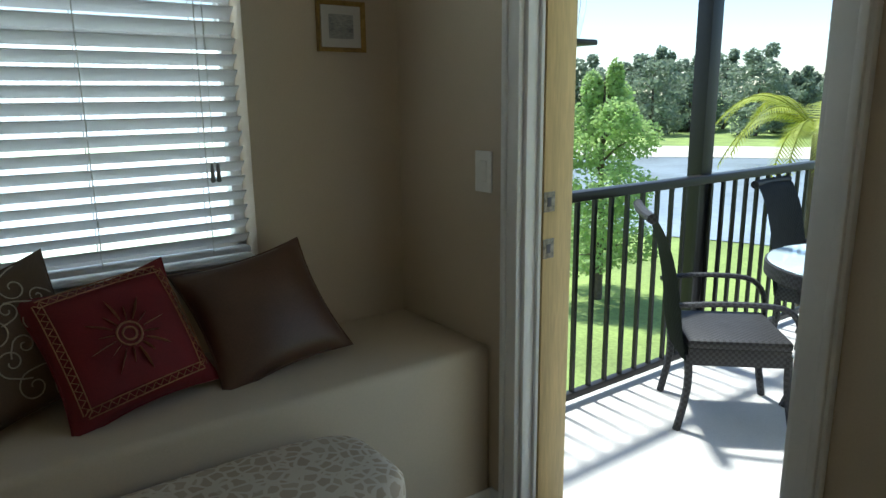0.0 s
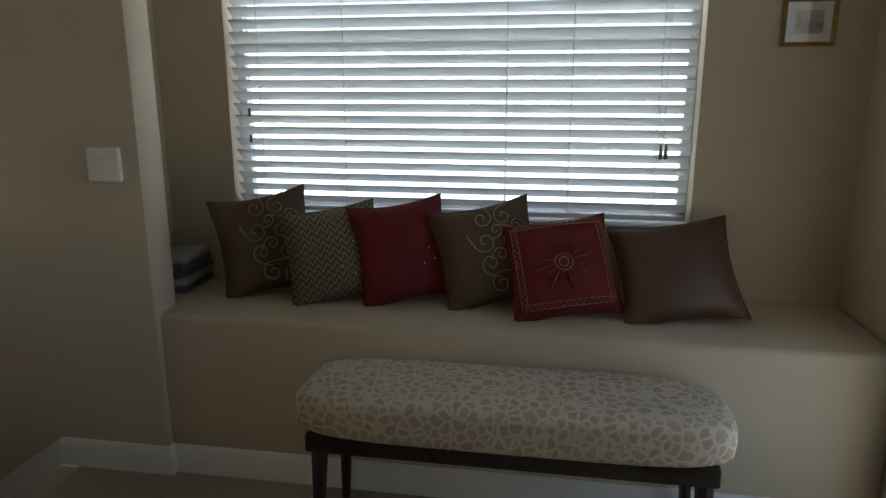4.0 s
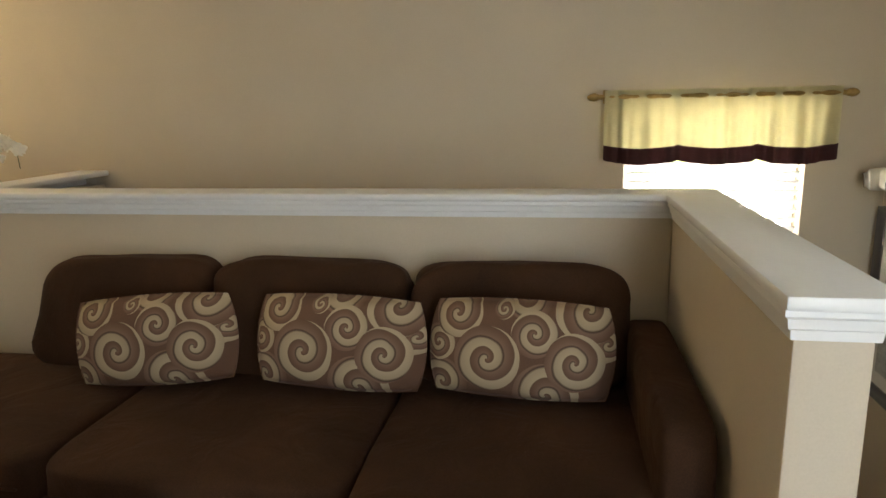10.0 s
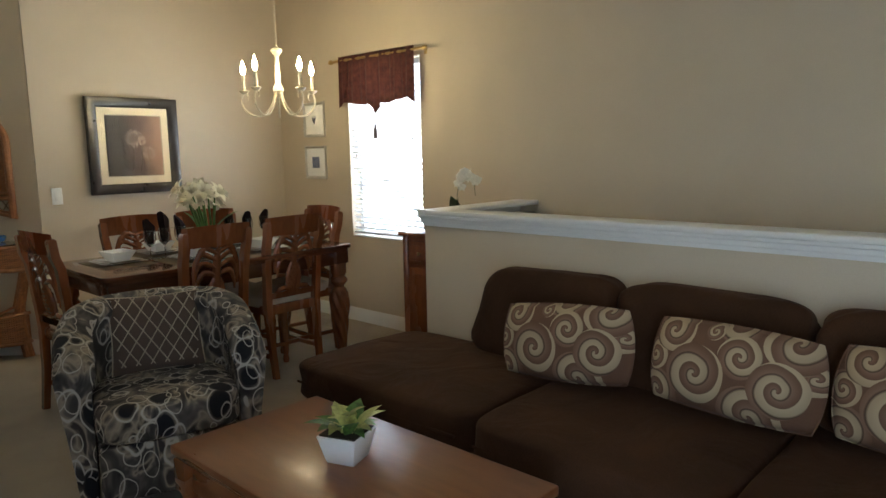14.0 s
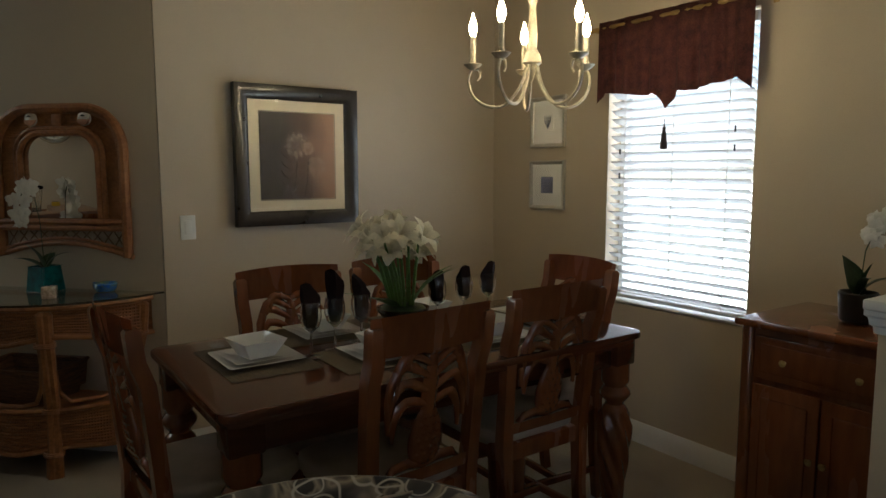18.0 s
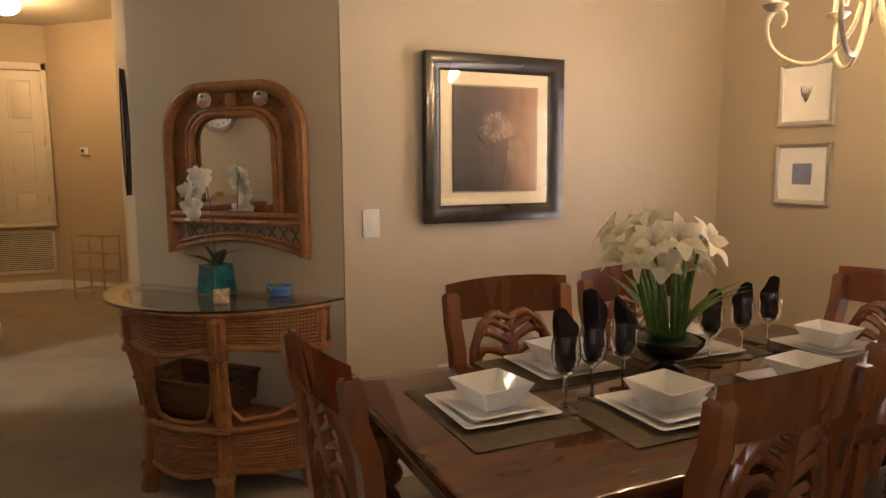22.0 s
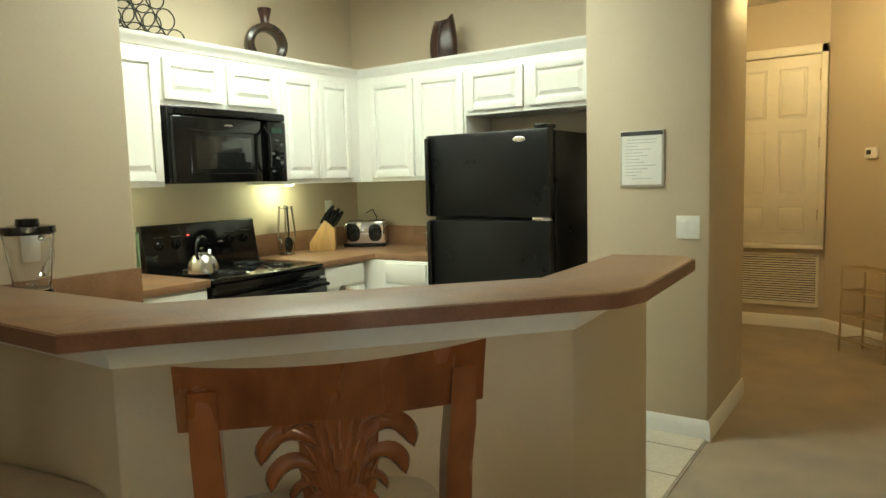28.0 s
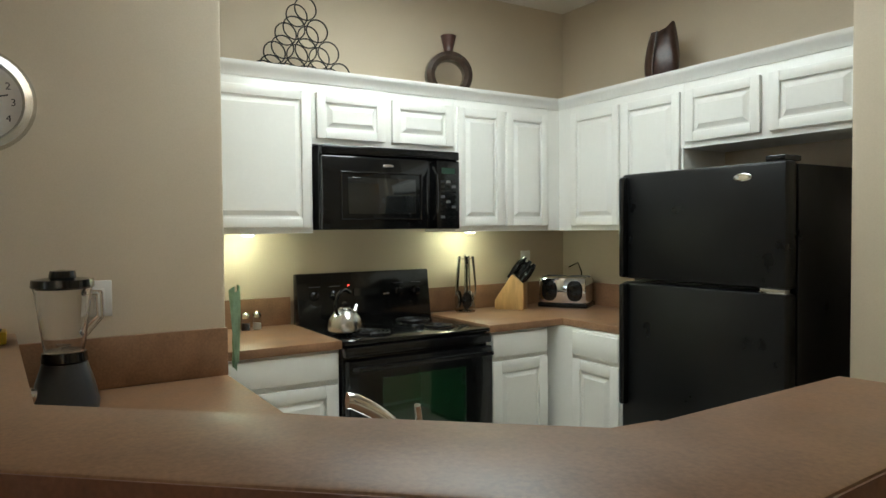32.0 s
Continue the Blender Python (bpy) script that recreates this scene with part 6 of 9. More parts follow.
for sx in (-1, 1):
    d0 = part("door", bbox(min(sx * 0.004, sx * 0.235), 0.458, 0.145, max(sx * 0.004, sx * 0.235), 0.471, 0.615, 0.005), M_WOOD, bf)
    part("panel", bbox(min(sx * 0.04, sx * 0.20), 0.466, 0.19, max(sx * 0.04, sx * 0.20), 0.476, 0.57, 0.008), M_WOOD, d0)
    part("knob", add_lathe(bm_new(), [(0.005, 0), (0.005, 0.01), (0.012, 0.018), (0.0, 0.024)], 12, pose(sx * 0.022, 0.470, 0.40, -90)), M_BRASS, d0)
    part("corner_post", add_lathe(bm_new(), [(0.014, 0.0), (0.02, 0.03), (0.024, 0.1), (0.024, 0.8), (0.02, 0.815)], 12, pose(sx * 0.262, 0.455, 0)), M_WOOD, bf)
    part("foot", bbox(sx * 0.262 - 0.022, 0.03, 0, sx * 0.262 + 0.022, 0.075, 0.085), M_WOOD, bf)


def orchid(m, label, pot_bm, pot_mat, pot_h, height, lean, nfl, seed, pot_label, fs=0.042, face=(0, -1, 0), span=(0.56, 1.0)):
    """A potted moth orchid: broad leaves, one arching stem, white flowers."""
    o = thing("orchid", label, "orchid", m)
    part("pot", pot_bm, pot_mat, o, pot_label)
    r = random.Random(seed)
    for az, rise, ln, wd, droop in ((3.75, 0.75, 0.145, 0.030, 0.50), (4.3, 1.42, 0.150, 0.038, 0.22), (0.66, 1.15, 0.185, 0.014, 0.85), (1.9, 1.1, 0.13, 0.030, 0.6), (0.95, 1.47, 0.13, 0.008, 0.1)):
        part("leaf", leaf_blade(bm_new(), (0, 0, pot_h - 0.005), az, rise, ln, wd, droop, 9, 0.3), M_LEAF, o, smooth=60)
    st = [Vector((0, 0, pot_h - 0.01)), Vector((lean[0] * 0.08, lean[1] * 0.08, pot_h + height * 0.55)), Vector((lean[0] * 0.3, lean[1] * 0.3, pot_h + height * 0.9)), Vector((lean[0] * 0.65, lean[1] * 0.65, pot_h + height)), Vector((lean[0] * 1.05, lean[1] * 1.05, pot_h + height * 0.82)), Vector((lean[0] * 1.1, lean[1] * 1.1, pot_h + height * 0.5))]
    pts = []
    for i in range(len(st) - 1):
        for j in range(4):
            pts.append(st[i].lerp(st[i + 1], j / 4))
    part("stem", add_tube(bm_new(), pts + [st[-1]], 0.002, 6), M_LEAF, o)
    for k in range(nfl):
        t = span[0] + (span[1] - span[0]) * k / nfl
        at = pts[min(len(pts) - 1, int(t * len(pts)))] + Vector((r.uniform(-0.021, 0.021), r.uniform(-0.021, 0.021), r.uniform(-0.018, 0.018)))
        d = (Vector(face) + Vector((r.uniform(-0.8, 0.8), r.uniform(-0.8, 0.8), r.uniform(-0.35, 0.35)))).normalized()
        u = d.cross(Vector((0, 0, 1))).normalized()
        w = u.cross(d)
        bm = bm_new()
        for q, (sx, ln, wd) in enumerate(((0, 1.0, 0.5), (72, 1.1, 0.85), (144, 1.0, 0.5), (216, 1.0, 0.5), (288, 1.1, 0.85))):
            a = radians(90 + sx)
            dr2 = u * math.cos(a) + w * math.sin(a)
            tt = d.cross(dr2)
            rows = []
            for j in range(5):
                s = j / 4
                c = at + dr2 * fs * ln * s + d * 0.012 * s * (1 - s)
                ww = fs * wd * 0.62 * math.sin(math.pi * (0.1 + 0.85 * s)) + 0.0008
                rows.append((bm.verts.new(c - tt * ww), bm.verts.new(c + d * 0.003), bm.verts.new(c + tt * ww)))
            for r1, r2 in zip(rows, rows[1:]):
                for z in range(2):
                    bm.faces.new((r1[z], r1[z + 1], r2[z + 1], r2[z]))
        part("flower", bm, M_ORCHID, o, smooth=60)
    return o


orchid(pose(-2.80, -2.80, 0.843), "white orchid in a dark pot on the buffet", add_lathe(bm_new(), [(0.045, 0), (0.055, 0.01), (0.062, 0.10), (0.058, 0.105), (0.05, 0.09), (0.0, 0.088)], 20, cap=False), material("dark_pot", (0.02, 0.018, 0.018), 0.3), 0.095, 0.27, (0.03, 0.17), 22, 31, "dark round pot", 0.030, (1, 0.35, 0), (0.30, 0.86))


# ---------------------------------------------------------------- rattan mirror and console on the angled wall
AW = pose(-0.70, -5.463, 0, 0, 0, 135)      # x along the wall, -y into the room
mi = thing("wall_mirror", "arched rattan wall mirror with woven panels and lattice band", "mirror", AW)
U0, U1, ZB, ZT = -0.285, 0.43, 0.945, 1.662
UC = (U0 + U1) / 2


def arch(u0, u1, z0, z1, r, n=8):
    """An outline with rounded upper corners, from lower left up, over and down."""
    pts = [(u0, z0), (u0, z1 - r)]
    pts += [(u0 + r - r * math.cos(a), z1 - r + r * math.sin(a)) for a in [math.pi / 2 * k / n for k in range(1, n + 1)]]
    pts += [(u1 - r + r * math.sin(a), z1 - r + r * math.cos(a)) for a in [math.pi / 2 * k / n for k in range(0, n + 1)]]
    pts += [(u1, z0)]
    return pts


outer, inner = arch(U0 + 0.025, U1 - 0.025, ZB + 0.01, ZT - 0.02, 0.19), arch(UC - 0.205, UC + 0.205, 1.135, 1.53, 0.11)
bm = add_tube(bm_new(), [(u, -0.03, z) for u, z in outer], 0.024, 10)
add_tube(bm, [(u * 0.94 + UC * 0.06, -0.034, z * 0.97 + 1.2 * 0.03) for u, z in outer[1:-1]], 0.010, 8)
part("outer_frame", bm, M_RATTAN, mi, "bent rattan outer frame")
bm = add_tube(bm_new(), [(u, -0.034, z) for u, z in inner], 0.014, 8)
add_tube(bm, [(UC + (u - UC) * 1.12, -0.03, 1.33 + (z - 1.33) * 1.10) for u, z in inner], 0.012, 8)
part("inner_frame", bm, M_RATTAN, mi)
poly = [(u, z) for u, z in inner]
bm = bm_new()
vs = [bm.verts.new((u, -0.018, z)) for u, z in poly]
bm.faces.new(vs)
bmesh.ops.recalc_face_normals(bm, faces=bm.faces[:])
if bm.faces[:][0].normal.y > 0:
    bmesh.ops.reverse_faces(bm, faces=bm.faces[:])
bmesh.ops.solidify(bm, geom=bm.faces[:], thickness=0.004)
part("mirror_glass", bm, M_MIRROR, mi, "clear mirror glass")
# woven panel: fine canes across, bowed to the outline
def cane(x0, x1, z):
    part("cane", add_tube(bm_new(), [(x0, -0.02, z), ((x0 + x1) / 2, -0.0215, z), (x1, -0.02, z)], 0.0046, 5), M_RATTAN, mi)


for k in range(68):
    z = 1.12 + k * 0.008
    hwid = (U1 - U0) / 2 - 0.035
    top = ZT - 0.03
    if z > top - 0.17:
        q = (z - (top - 0.17)) / 0.17
        hwid -= 0.17 * (1 - math.sqrt(max(0, 1 - q * q)))
    if hwid < 0.03:
        continue
    iw = 0.215
    if z > 1.535:
        cane(UC - hwid, UC + hwid, z)
    else:
        if z > 1.42:
            q = (z - 1.42) / 0.115
            iw -= 0.11 * (1 - math.sqrt(max(0, 1 - q * q)))
        if hwid > iw:
            cane(UC - hwid, UC - iw, z)
            cane(UC + iw, UC + hwid, z)
part("panel_back", boxes((U0 + 0.03, -0.014, 1.11, U1 - 0.03, -0.004, 1.47), (U0 + 0.09, -0.014, 1.47, U1 - 0.09, -0.004, 1.60)), M_RATTAN, mi)
part("middle_strut", boxes((UC - 0.028, -0.034, 1.535, UC + 0.028, -0.02, ZT - 0.03, 0.008)), M_RATTAN, mi)
# glass cabochons; the pale mirroring top is put in as colour
M_CABOCHON, M_PEACH = material("pale_cabochon", (0.62, 0.56, 0.47), 0.2, vary=0.15, scale=30, coat=0.6), material("peach_cabochon", (0.56, 0.29, 0.19), 0.2, vary=0.15, scale=30, coat=0.6)
for x in (UC - 0.132, UC + 0.148):
    md = part("medallion", add_lathe(bm_new(), [(0.0, 0.0), (0.033, 0.0), (0.034, 0.006), (0.026, 0.012), (0.0, 0.014)], 24, pose(x, -0.03, 1.594, 90)), M_CABOCHON, mi, "pale round medallion, peach below")
    bm = bm_new()
    add_prism(bm, [(0.031 * math.cos(a), 0.031 * math.sin(a)) for a in [math.pi * (1.04 + 0.92 * k / 12) for k in range(13)]], 0.0, 0.014, 0.002, m=pose(x, -0.031, 1.594, 90))
    part("inlay", bm, M_PEACH, md, "peach lower half")
    # dark spot reflected in the dome, built as two small dark bars
    part("mirrored_spot", boxes((x - 0.013, -0.0462, 1.603, x + 0.010, -0.0435, 1.608, 0.001), (x - 0.006, -0.0462, 1.608, x + 0.004, -0.0435, 1.612, 0.001)), M_BLACKMETAL, md)
for z in (1.118, 1.09):
    part("shelf_rail", add_tube(bm_new(), [(U0 + 0.02, -0.038, z), (U1 - 0.02, -0.038, z)], 0.015, 8), M_RATTAN, mi)
bow = [(U0 + (U1 - U0) * k / 12, -0.03, ZB + 0.012 + 0.062 * math.sin(math.pi * k / 12)) for k in range(13)]
part("arched_bottom", add_tube(add_tube(bm_new(), bow, 0.013, 8), [(x, y, z + 0.022) for x, y, z in bow], 0.008, 8), M_RATTAN, mi)
M_LATTICE = material("weathered_cane", (0.21, 0.12, 0.06), 0.6, vary=0.25, scale=20)
for k in range(12):
    x = U0 + 0.03 + k * 0.056
    for s in (-1, 1):
        xa, xb = x - s * 0.03, x + s * 0.03
        if U0 < xa < U1 and U0 < xb < U1:
            zz = ZB + 0.03 + 0.062 * math.sin(math.pi * (x - U0) / (U1 - U0))
            part("lattice_stick", add_tube(bm_new(), [(xa, -0.028, zz), (xb, -0.028, 1.085)], 0.0034, 5), M_LATTICE, mi)

M_WEAVE = material("rattan_weave", (0.29, 0.118, 0.042), 0.5, vary=0.4, scale=30, fine=120, bump=0.8, stretch=(0.3, 0.3, 2.5), depth=0.004, second=(0.15, 0.058, 0.021))
co = thing("console_table", "half-round rattan console table with basket shelf", "console table", AW)
front = [(1.06 * (-0.5 + k / 24), -0.012 - 0.40 * max(0.0, 1 - abs(2 * (-0.5 + k / 24)) ** 2.2) ** 0.75) for k in range(25)]


part("back_rail", add_tube(bm_new(), [(-0.49, -0.03, 0.765), (0.49, -0.03, 0.765)], 0.012, 8), M_RATTAN, co)
bm = bm_new()
add_prism(bm, [(x * 1.07, y * 1.12) for x, y in front], 0.789, 0.799, 0.003)
gt = part("glass_top", bm, M_TABLEGLASS, co, "clear greenish glass top", smooth=0)
gt.visible_shadow = False
part("glass_edge", add_tube(bm_new(), [(x * 1.071, y * 1.121, 0.794) for x, y in front], 0.0042, 6), material("dark_glass_edge", (0.035, 0.028, 0.016), 0.15), gt, "dark polished edge")


def band(scale, z0, z1, dip):
    """A curved woven apron that follows the front, its lower edge bowed."""
    bm = bm_new()
    pts = [Vector((x * scale, y * scale, 0)) for x, y in front]
    n = len(pts) - 1

    def f(u, v):
        s = u * n
        i = min(n - 1, int(s))
        p = pts[i].lerp(pts[i + 1], s - i)
        lo = z0 + dip * math.sin(2 * math.pi * u) ** 2
        return Vector((p.x, p.y, lo + (z1 - lo) * v))
    add_grid(bm, f, 60, 6)
    bmesh.ops.solidify(bm, geom=bm.faces[:], thickness=0.018)
    return bm


def front_at(u, scale):
    s = u * (len(front) - 1)
    i = min(len(front) - 2, int(s))
    return Vector(front[i]).lerp(Vector(front[i + 1]), s - i) * scale


def reeds(scale, z0, z1, dip, n):
    """Upright reeds set side by side on the face of an apron."""
    for k in range(n):
        u = 0.02 + 0.96 * (k + 0.5) / n
        p = front_at(u, scale)
        lo = z0 + dip * math.sin(2 * math.pi * u) ** 2
        part("reed", add_tube(bm_new(), [(p.x, p.y - 0.003, lo + 0.004), (p.x, p.y - 0.0045, (lo + z1) / 2), (p.x, p.y - 0.003, z1 - 0.004)], 0.0046, 5), M_WEAVE, co)
    rows = int((z1 - z0) / 0.014)
    for i in range(rows):
        pts = []
        for k in range(n + 1):
            u = 0.02 + 0.96 * k / n
            p = front_at(u, scale)
            lo = z0 + dip * math.sin(2 * math.pi * u) ** 2
            pts.append((p.x, p.y - 0.0065 - 0.0018 * (1 if (k + i) % 2 else -1), lo + (z1 - lo) * (i + 0.6) / rows))
        part("strand", add_tube(bm_new(), pts, 0.0050, 5), M_WEAVE, co)


part("apron", band(0.941, 0.612, 0.774, 0.035), M_WEAVE, co, "woven rattan apron")
part("lower_apron", band(0.806, 0.10, 0.29, 0.03), M_WEAVE, co, "woven rattan lower apron")
reeds(0.945, 0.612, 0.774, 0.035, 118)
reeds(0.81, 0.10, 0.29, 0.03, 100)
for z, sc, dip in ((0.769, 0.955, 0), (0.607, 0.95, 0.035), (0.30, 0.82, 0), (0.10, 0.815, 0.03)):
    pts = []
    for k in range(49):
        p = front_at(k / 48, sc)
        pts.append((p.x, p.y - 0.004, z + dip * math.sin(2 * math.pi * k / 48) ** 2))
    part("rail", add_tube(bm_new(), pts, 0.012, 8), M_RATTAN, co)
for x, y in ((-0.49, -0.055), (-0.22, -0.365), (0.22, -0.365), (0.49, -0.055)):
    lg = bm_new()
    for dx, dy in ((-0.019, 0.0), (0.019, 0.0), (0.0, -0.014)):
        add_tube(lg, [(x * f + dx, y * f + dy, z) for f, z in ((0.86, 0.0), (0.82, 0.10), (0.78, 0.24), (0.80, 0.36), (0.87, 0.50), (0.93, 0.61), (0.957, 0.745), (0.96, 0.758))], [0.021, 0.019, 0.018, 0.018, 0.019, 0.021, 0.023, 0.010], 8)
    lg = part("leg", lg, M_RATTAN, co, "bundled rattan leg")
    for f, z in ((0.93, 0.602), (0.79, 0.295), (0.82, 0.10)):
        bd = bm_new()
        for q in range(3):
            add_tube(bd, [(x * f + 0.043 * math.cos(2 * math.pi * j / 16), y * f - 0.005 + 0.036 * math.sin(2 * math.pi * j / 16), z + 0.008 * q) for j in range(17)], 0.0045, 5)
        part("binding", bd, M_RATTAN, lg)
bm = bm_new()
add_prism(bm, [(x * 0.78, y * 0.78) for x, y in front], 0.285, 0.30)
part("shelf", bm, M_WEAVE, co)
for x0, x1, yy in ((-0.155, 0.155, -0.31), ):
    part("curved_rail", add_tube(bm_new(), [(x0, yy, 0.55), (x0 + 0.012, yy, 0.40), (x0 + 0.04, yy, 0.335), (x0 + 0.10, yy - 0.012, 0.318), (x1 - 0.10, yy - 0.012, 0.318), (x1 - 0.04, yy, 0.335), (x1 - 0.012, yy, 0.40), (x1, yy, 0.55)], 0.010, 8), M_RATTAN, co)
for sx in (-1, 1):
    part("curved_rail", add_tube(bm_new(), [(sx * 0.185, -0.285, 0.55), (sx * 0.195, -0.27, 0.38), (sx * 0.225, -0.235, 0.325), (sx * 0.30, -0.13, 0.318), (sx * 0.36, -0.06, 0.35), (sx * 0.40, -0.045, 0.52)], 0.010, 8), M_RATTAN, co)
M_BASKET = material("dark_wicker", (0.15, 0.066, 0.03), 0.55, vary=0.4, scale=30, fine=120, bump=0.9, stretch=(0.3, 0.3, 2.5), depth=0.005, second=(0.03, 0.013, 0.008))
ba = thing("basket", "low brown wicker basket on the console shelf", "basket", AW @ pose(-0.06, -0.15, 0.301))
bm = bm_new()
add_prism(bm, [(-0.17, -0.11), (0.17, -0.11), (0.17, 0.11), (-0.17, 0.11)], 0, 0.16)
for v in bm.verts:
    k = 1 + 0.22 * v.co.z / 0.16
    v.co.x, v.co.y = v.co.x * k, v.co.y * k
top = [f for f in bm.faces if f.normal.z > 0.9]
r = bmesh.ops.inset_individual(bm, faces=top, thickness=0.014)
for f in top:
    for v in f.verts:
        v.co.z -= 0.12
part("body", bm, M_BASKET, ba)
part("rim", add_tube(bm_new(), [(-0.207, -0.134, 0.16), (0.207, -0.134, 0.16), (0.207, 0.134, 0.16), (-0.207, 0.134, 0.16), (-0.207, -0.134, 0.16)], 0.010, 8), M_BASKET, ba)

tp = bm_new()
sides = [(0.0, 0.057), (0.004, 0.059), (0.112, 0.050), (0.117, 0.0515), (0.117, 0.046), (0.104, 0.044)]
sq = [[tp.verts.new((sx * w, sy * w, z)) for sx, sy in ((-1, -1), (1, -1), (1, 1), (-1, 1))] for z, w in sides]
for q0, q1 in zip(sq, sq[1:]):
    for k in range(4):
        tp.faces.new((q0[k], q0[(k + 1) % 4], q1[(k + 1) % 4], q1[k]))
tp.faces.new(sq[0][::-1])
tp.faces.new(sq[-1])
bmesh.ops.bevel(tp, geom=[e for e in tp.edges if abs(e.verts[0].co.z - e.verts[1].co.z) > 0.05], offset=0.006, segments=2, affect="EDGES")
oc = orchid(AW @ pose(0.012, -0.092, 0.8, 0, 0, -9), "white orchid in a square teal pot on the console", tp, M_TEAL, 0.105, 0.385, (-0.016, -0.092), 22, 5, "glossy teal square pot", 0.033)
part("potting_bark", add_blob(bm_new(), (-0.043, -0.043, 0.096), (0.043, 0.043, 0.111), 0.5, 0, 16, 6, wob=0.2), material("dark_bark", (0.02, 0.012, 0.008), 0.9, vary=0.5, scale=60, bump=0.9), oc)
rb = thing("ring_dish", "small blue and green glazed bowl on the console", "dish", AW @ pose(0.30, -0.062, 0.8))
M_BLUEGLAZE = material("blue_green_glaze", (0.008, 0.09, 0.42), 0.12, vary=0.5, scale=22, second=(0.16, 0.24, 0.03), coat=0.6)
part("ring", add_lathe(bm_new(), [(0.0, 0.006), (0.034, 0.0), (0.042, 0.003), (0.051, 0.018), (0.055, 0.036), (0.052, 0.040), (0.046, 0.036), (0.040, 0.016), (0.0, 0.012)], 28, cap=False), M_BLUEGLAZE, rb)
for sx in (-1, 1):
    part("lug", add_tube(bm_new(), [(sx * 0.05, -0.012, 0.037), (sx * 0.058, 0.0, 0.036), (sx * 0.05, 0.012, 0.037)], 0.006, 8), M_BLUEGLAZE, rb)
# warm light mirrored in the crackled glass is given as amber base colour
cb = thing("crystal_cube", "small crackled glass cube on the console, warm reflection painted amber", "ornament", AW @ pose(0.175, -0.262, 0.8, 0, 0, 29))
part("cube", boxes((-0.028, -0.028, 0, 0.028, 0.028, 0.054, 0.004)), material("crackled_glass_warm_reflection", (0.62, 0.50, 0.38), 0.12, vary=0.35, scale=45, fine=160, bump=0.9, coat=0.8, second=(0.22, 0.13, 0.07)), cb)

# ---------------------------------------------------------------- hall
wa = thing("wall_art", "tall dark leaf-shaped metal wall panel in the hall", "wall art", pose(-0.334, -6.35, 1.17, 0, 0, 94))
bm = bm_new()
ol = [(0.13 * math.sin(math.pi * k / 14) ** 0.7, 0.643 * k / 14) for k in range(15)]
add_prism(bm, [(x, z) for x, z in ol] + [(-x, z) for x, z in ol[::-1][1:-1]], 0, 0.02, 0.004, m=Matrix(((1, 0, 0, 0), (0, 0, -1, 0), (0, 1, 0, 0), (0, 0, 0, 1))))
part("panel", bm, material("dark_pewter", (0.09, 0.088, 0.085), 0.35, 0.5, vary=0.2), wa)
part("rim", add_tube(bm_new(), [(x, -0.022, z) for x, z in ol] + [(-x, -0.022, z) for x, z in ol[::-1]], 0.004, 6), M_BLACKMETAL, wa)


def panel_door(w, h, rows, mat, parent, th=0.035):
    """A door leaf with raised panels in two columns; local x across, -y front."""
    leaf = part("leaf", boxes((0, -th, 0, w, 0, h, 0.004)), mat, parent)
    cw = (w - 0.30) / 2
    for c in range(2):
        x0 = 0.10 + c * (cw + 0.10)
        for z0, z1 in rows:
            part("panel", boxes((x0 + 0.018, -th - 0.009, z0 + 0.018, x0 + cw - 0.018, -th, z1 - 0.018, 0.007)), mat, leaf)
            part("panel_bead", along_rect(x0, z0, x0 + cw, z1, -th), mat, leaf)
    return leaf


def along_rect(x0, z0, x1, z1, y):
    return add_tube(bm_new(), [(x0, y, z0), (x1, y, z0), (x1, y, z1), (x0, y, z1), (x0, y, z0)], 0.006, 6)


M_DOOR = material("cream_door_paint", (0.74, 0.69, 0.58), 0.4, vary=0.03, bump=0.05)
dv = thing("door_2", "cream six-panel closet door above a return air vent", "door", pose(1.215, -10.757, 0.735, 0, 0, 180), kind="structure")
panel_door(0.715, 1.56, ((0.10, 0.32), (0.42, 0.95), (1.06, 1.46)), M_DOOR, dv)
part("casing", boxes((-0.075, -0.05, -0.03, 0.0, 0.0, 1.64, 0.006), (0.715, -0.05, -0.03, 0.765, 0.0, 1.64, 0.006), (-0.075, -0.05, 1.565, 0.765, 0.0, 1.64, 0.006), (-0.075, -0.06, -0.045, 0.765, 0.0, -0.005, 0.006)), M_DOOR, dv)
part("lever_handle", add_tube(add_lathe(bm_new(), [(0.024, 0), (0.024, 0.012), (0.01, 0.016), (0.01, 0.03)], 14, pose(0.06, -0.035, 0.20, 90)), [(0.06, -0.07, 0.20), (0.12, -0.072, 0.20), (0.14, -0.072, 0.197)], 0.008, 8), M_BLACKMETAL, dv, "dark lever handle")
for z in (0.2, 0.8, 1.35):
    part("hinge", boxes((0.708, -0.042, z, 0.722, -0.034, z + 0.09, 0.002)), M_BRASS, dv)
vt = thing("air_vent", "white louvred return air vent under the closet door", "air vent", pose(1.135, -10.757, 0.19, 0, 0, 180))
part("frame", boxes((0, -0.015, 0, 0.655, 0, 0.025, 0.003), (0, -0.015, 0.435, 0.655, 0, 0.46, 0.003), (0, -0.015, 0, 0.025, 0, 0.46, 0.003), (0.63, -0.015, 0, 0.655, 0, 0.46, 0.003)), M_DOOR, vt)
part("backing", boxes((0.02, -0.003, 0.02, 0.635, -0.001, 0.44)), M_INK, vt)
me = solid("slat", boxes((0.02, -0.012, -0.0015, 0.635, 0.004, 0.0015)), M_DOOR, 0)
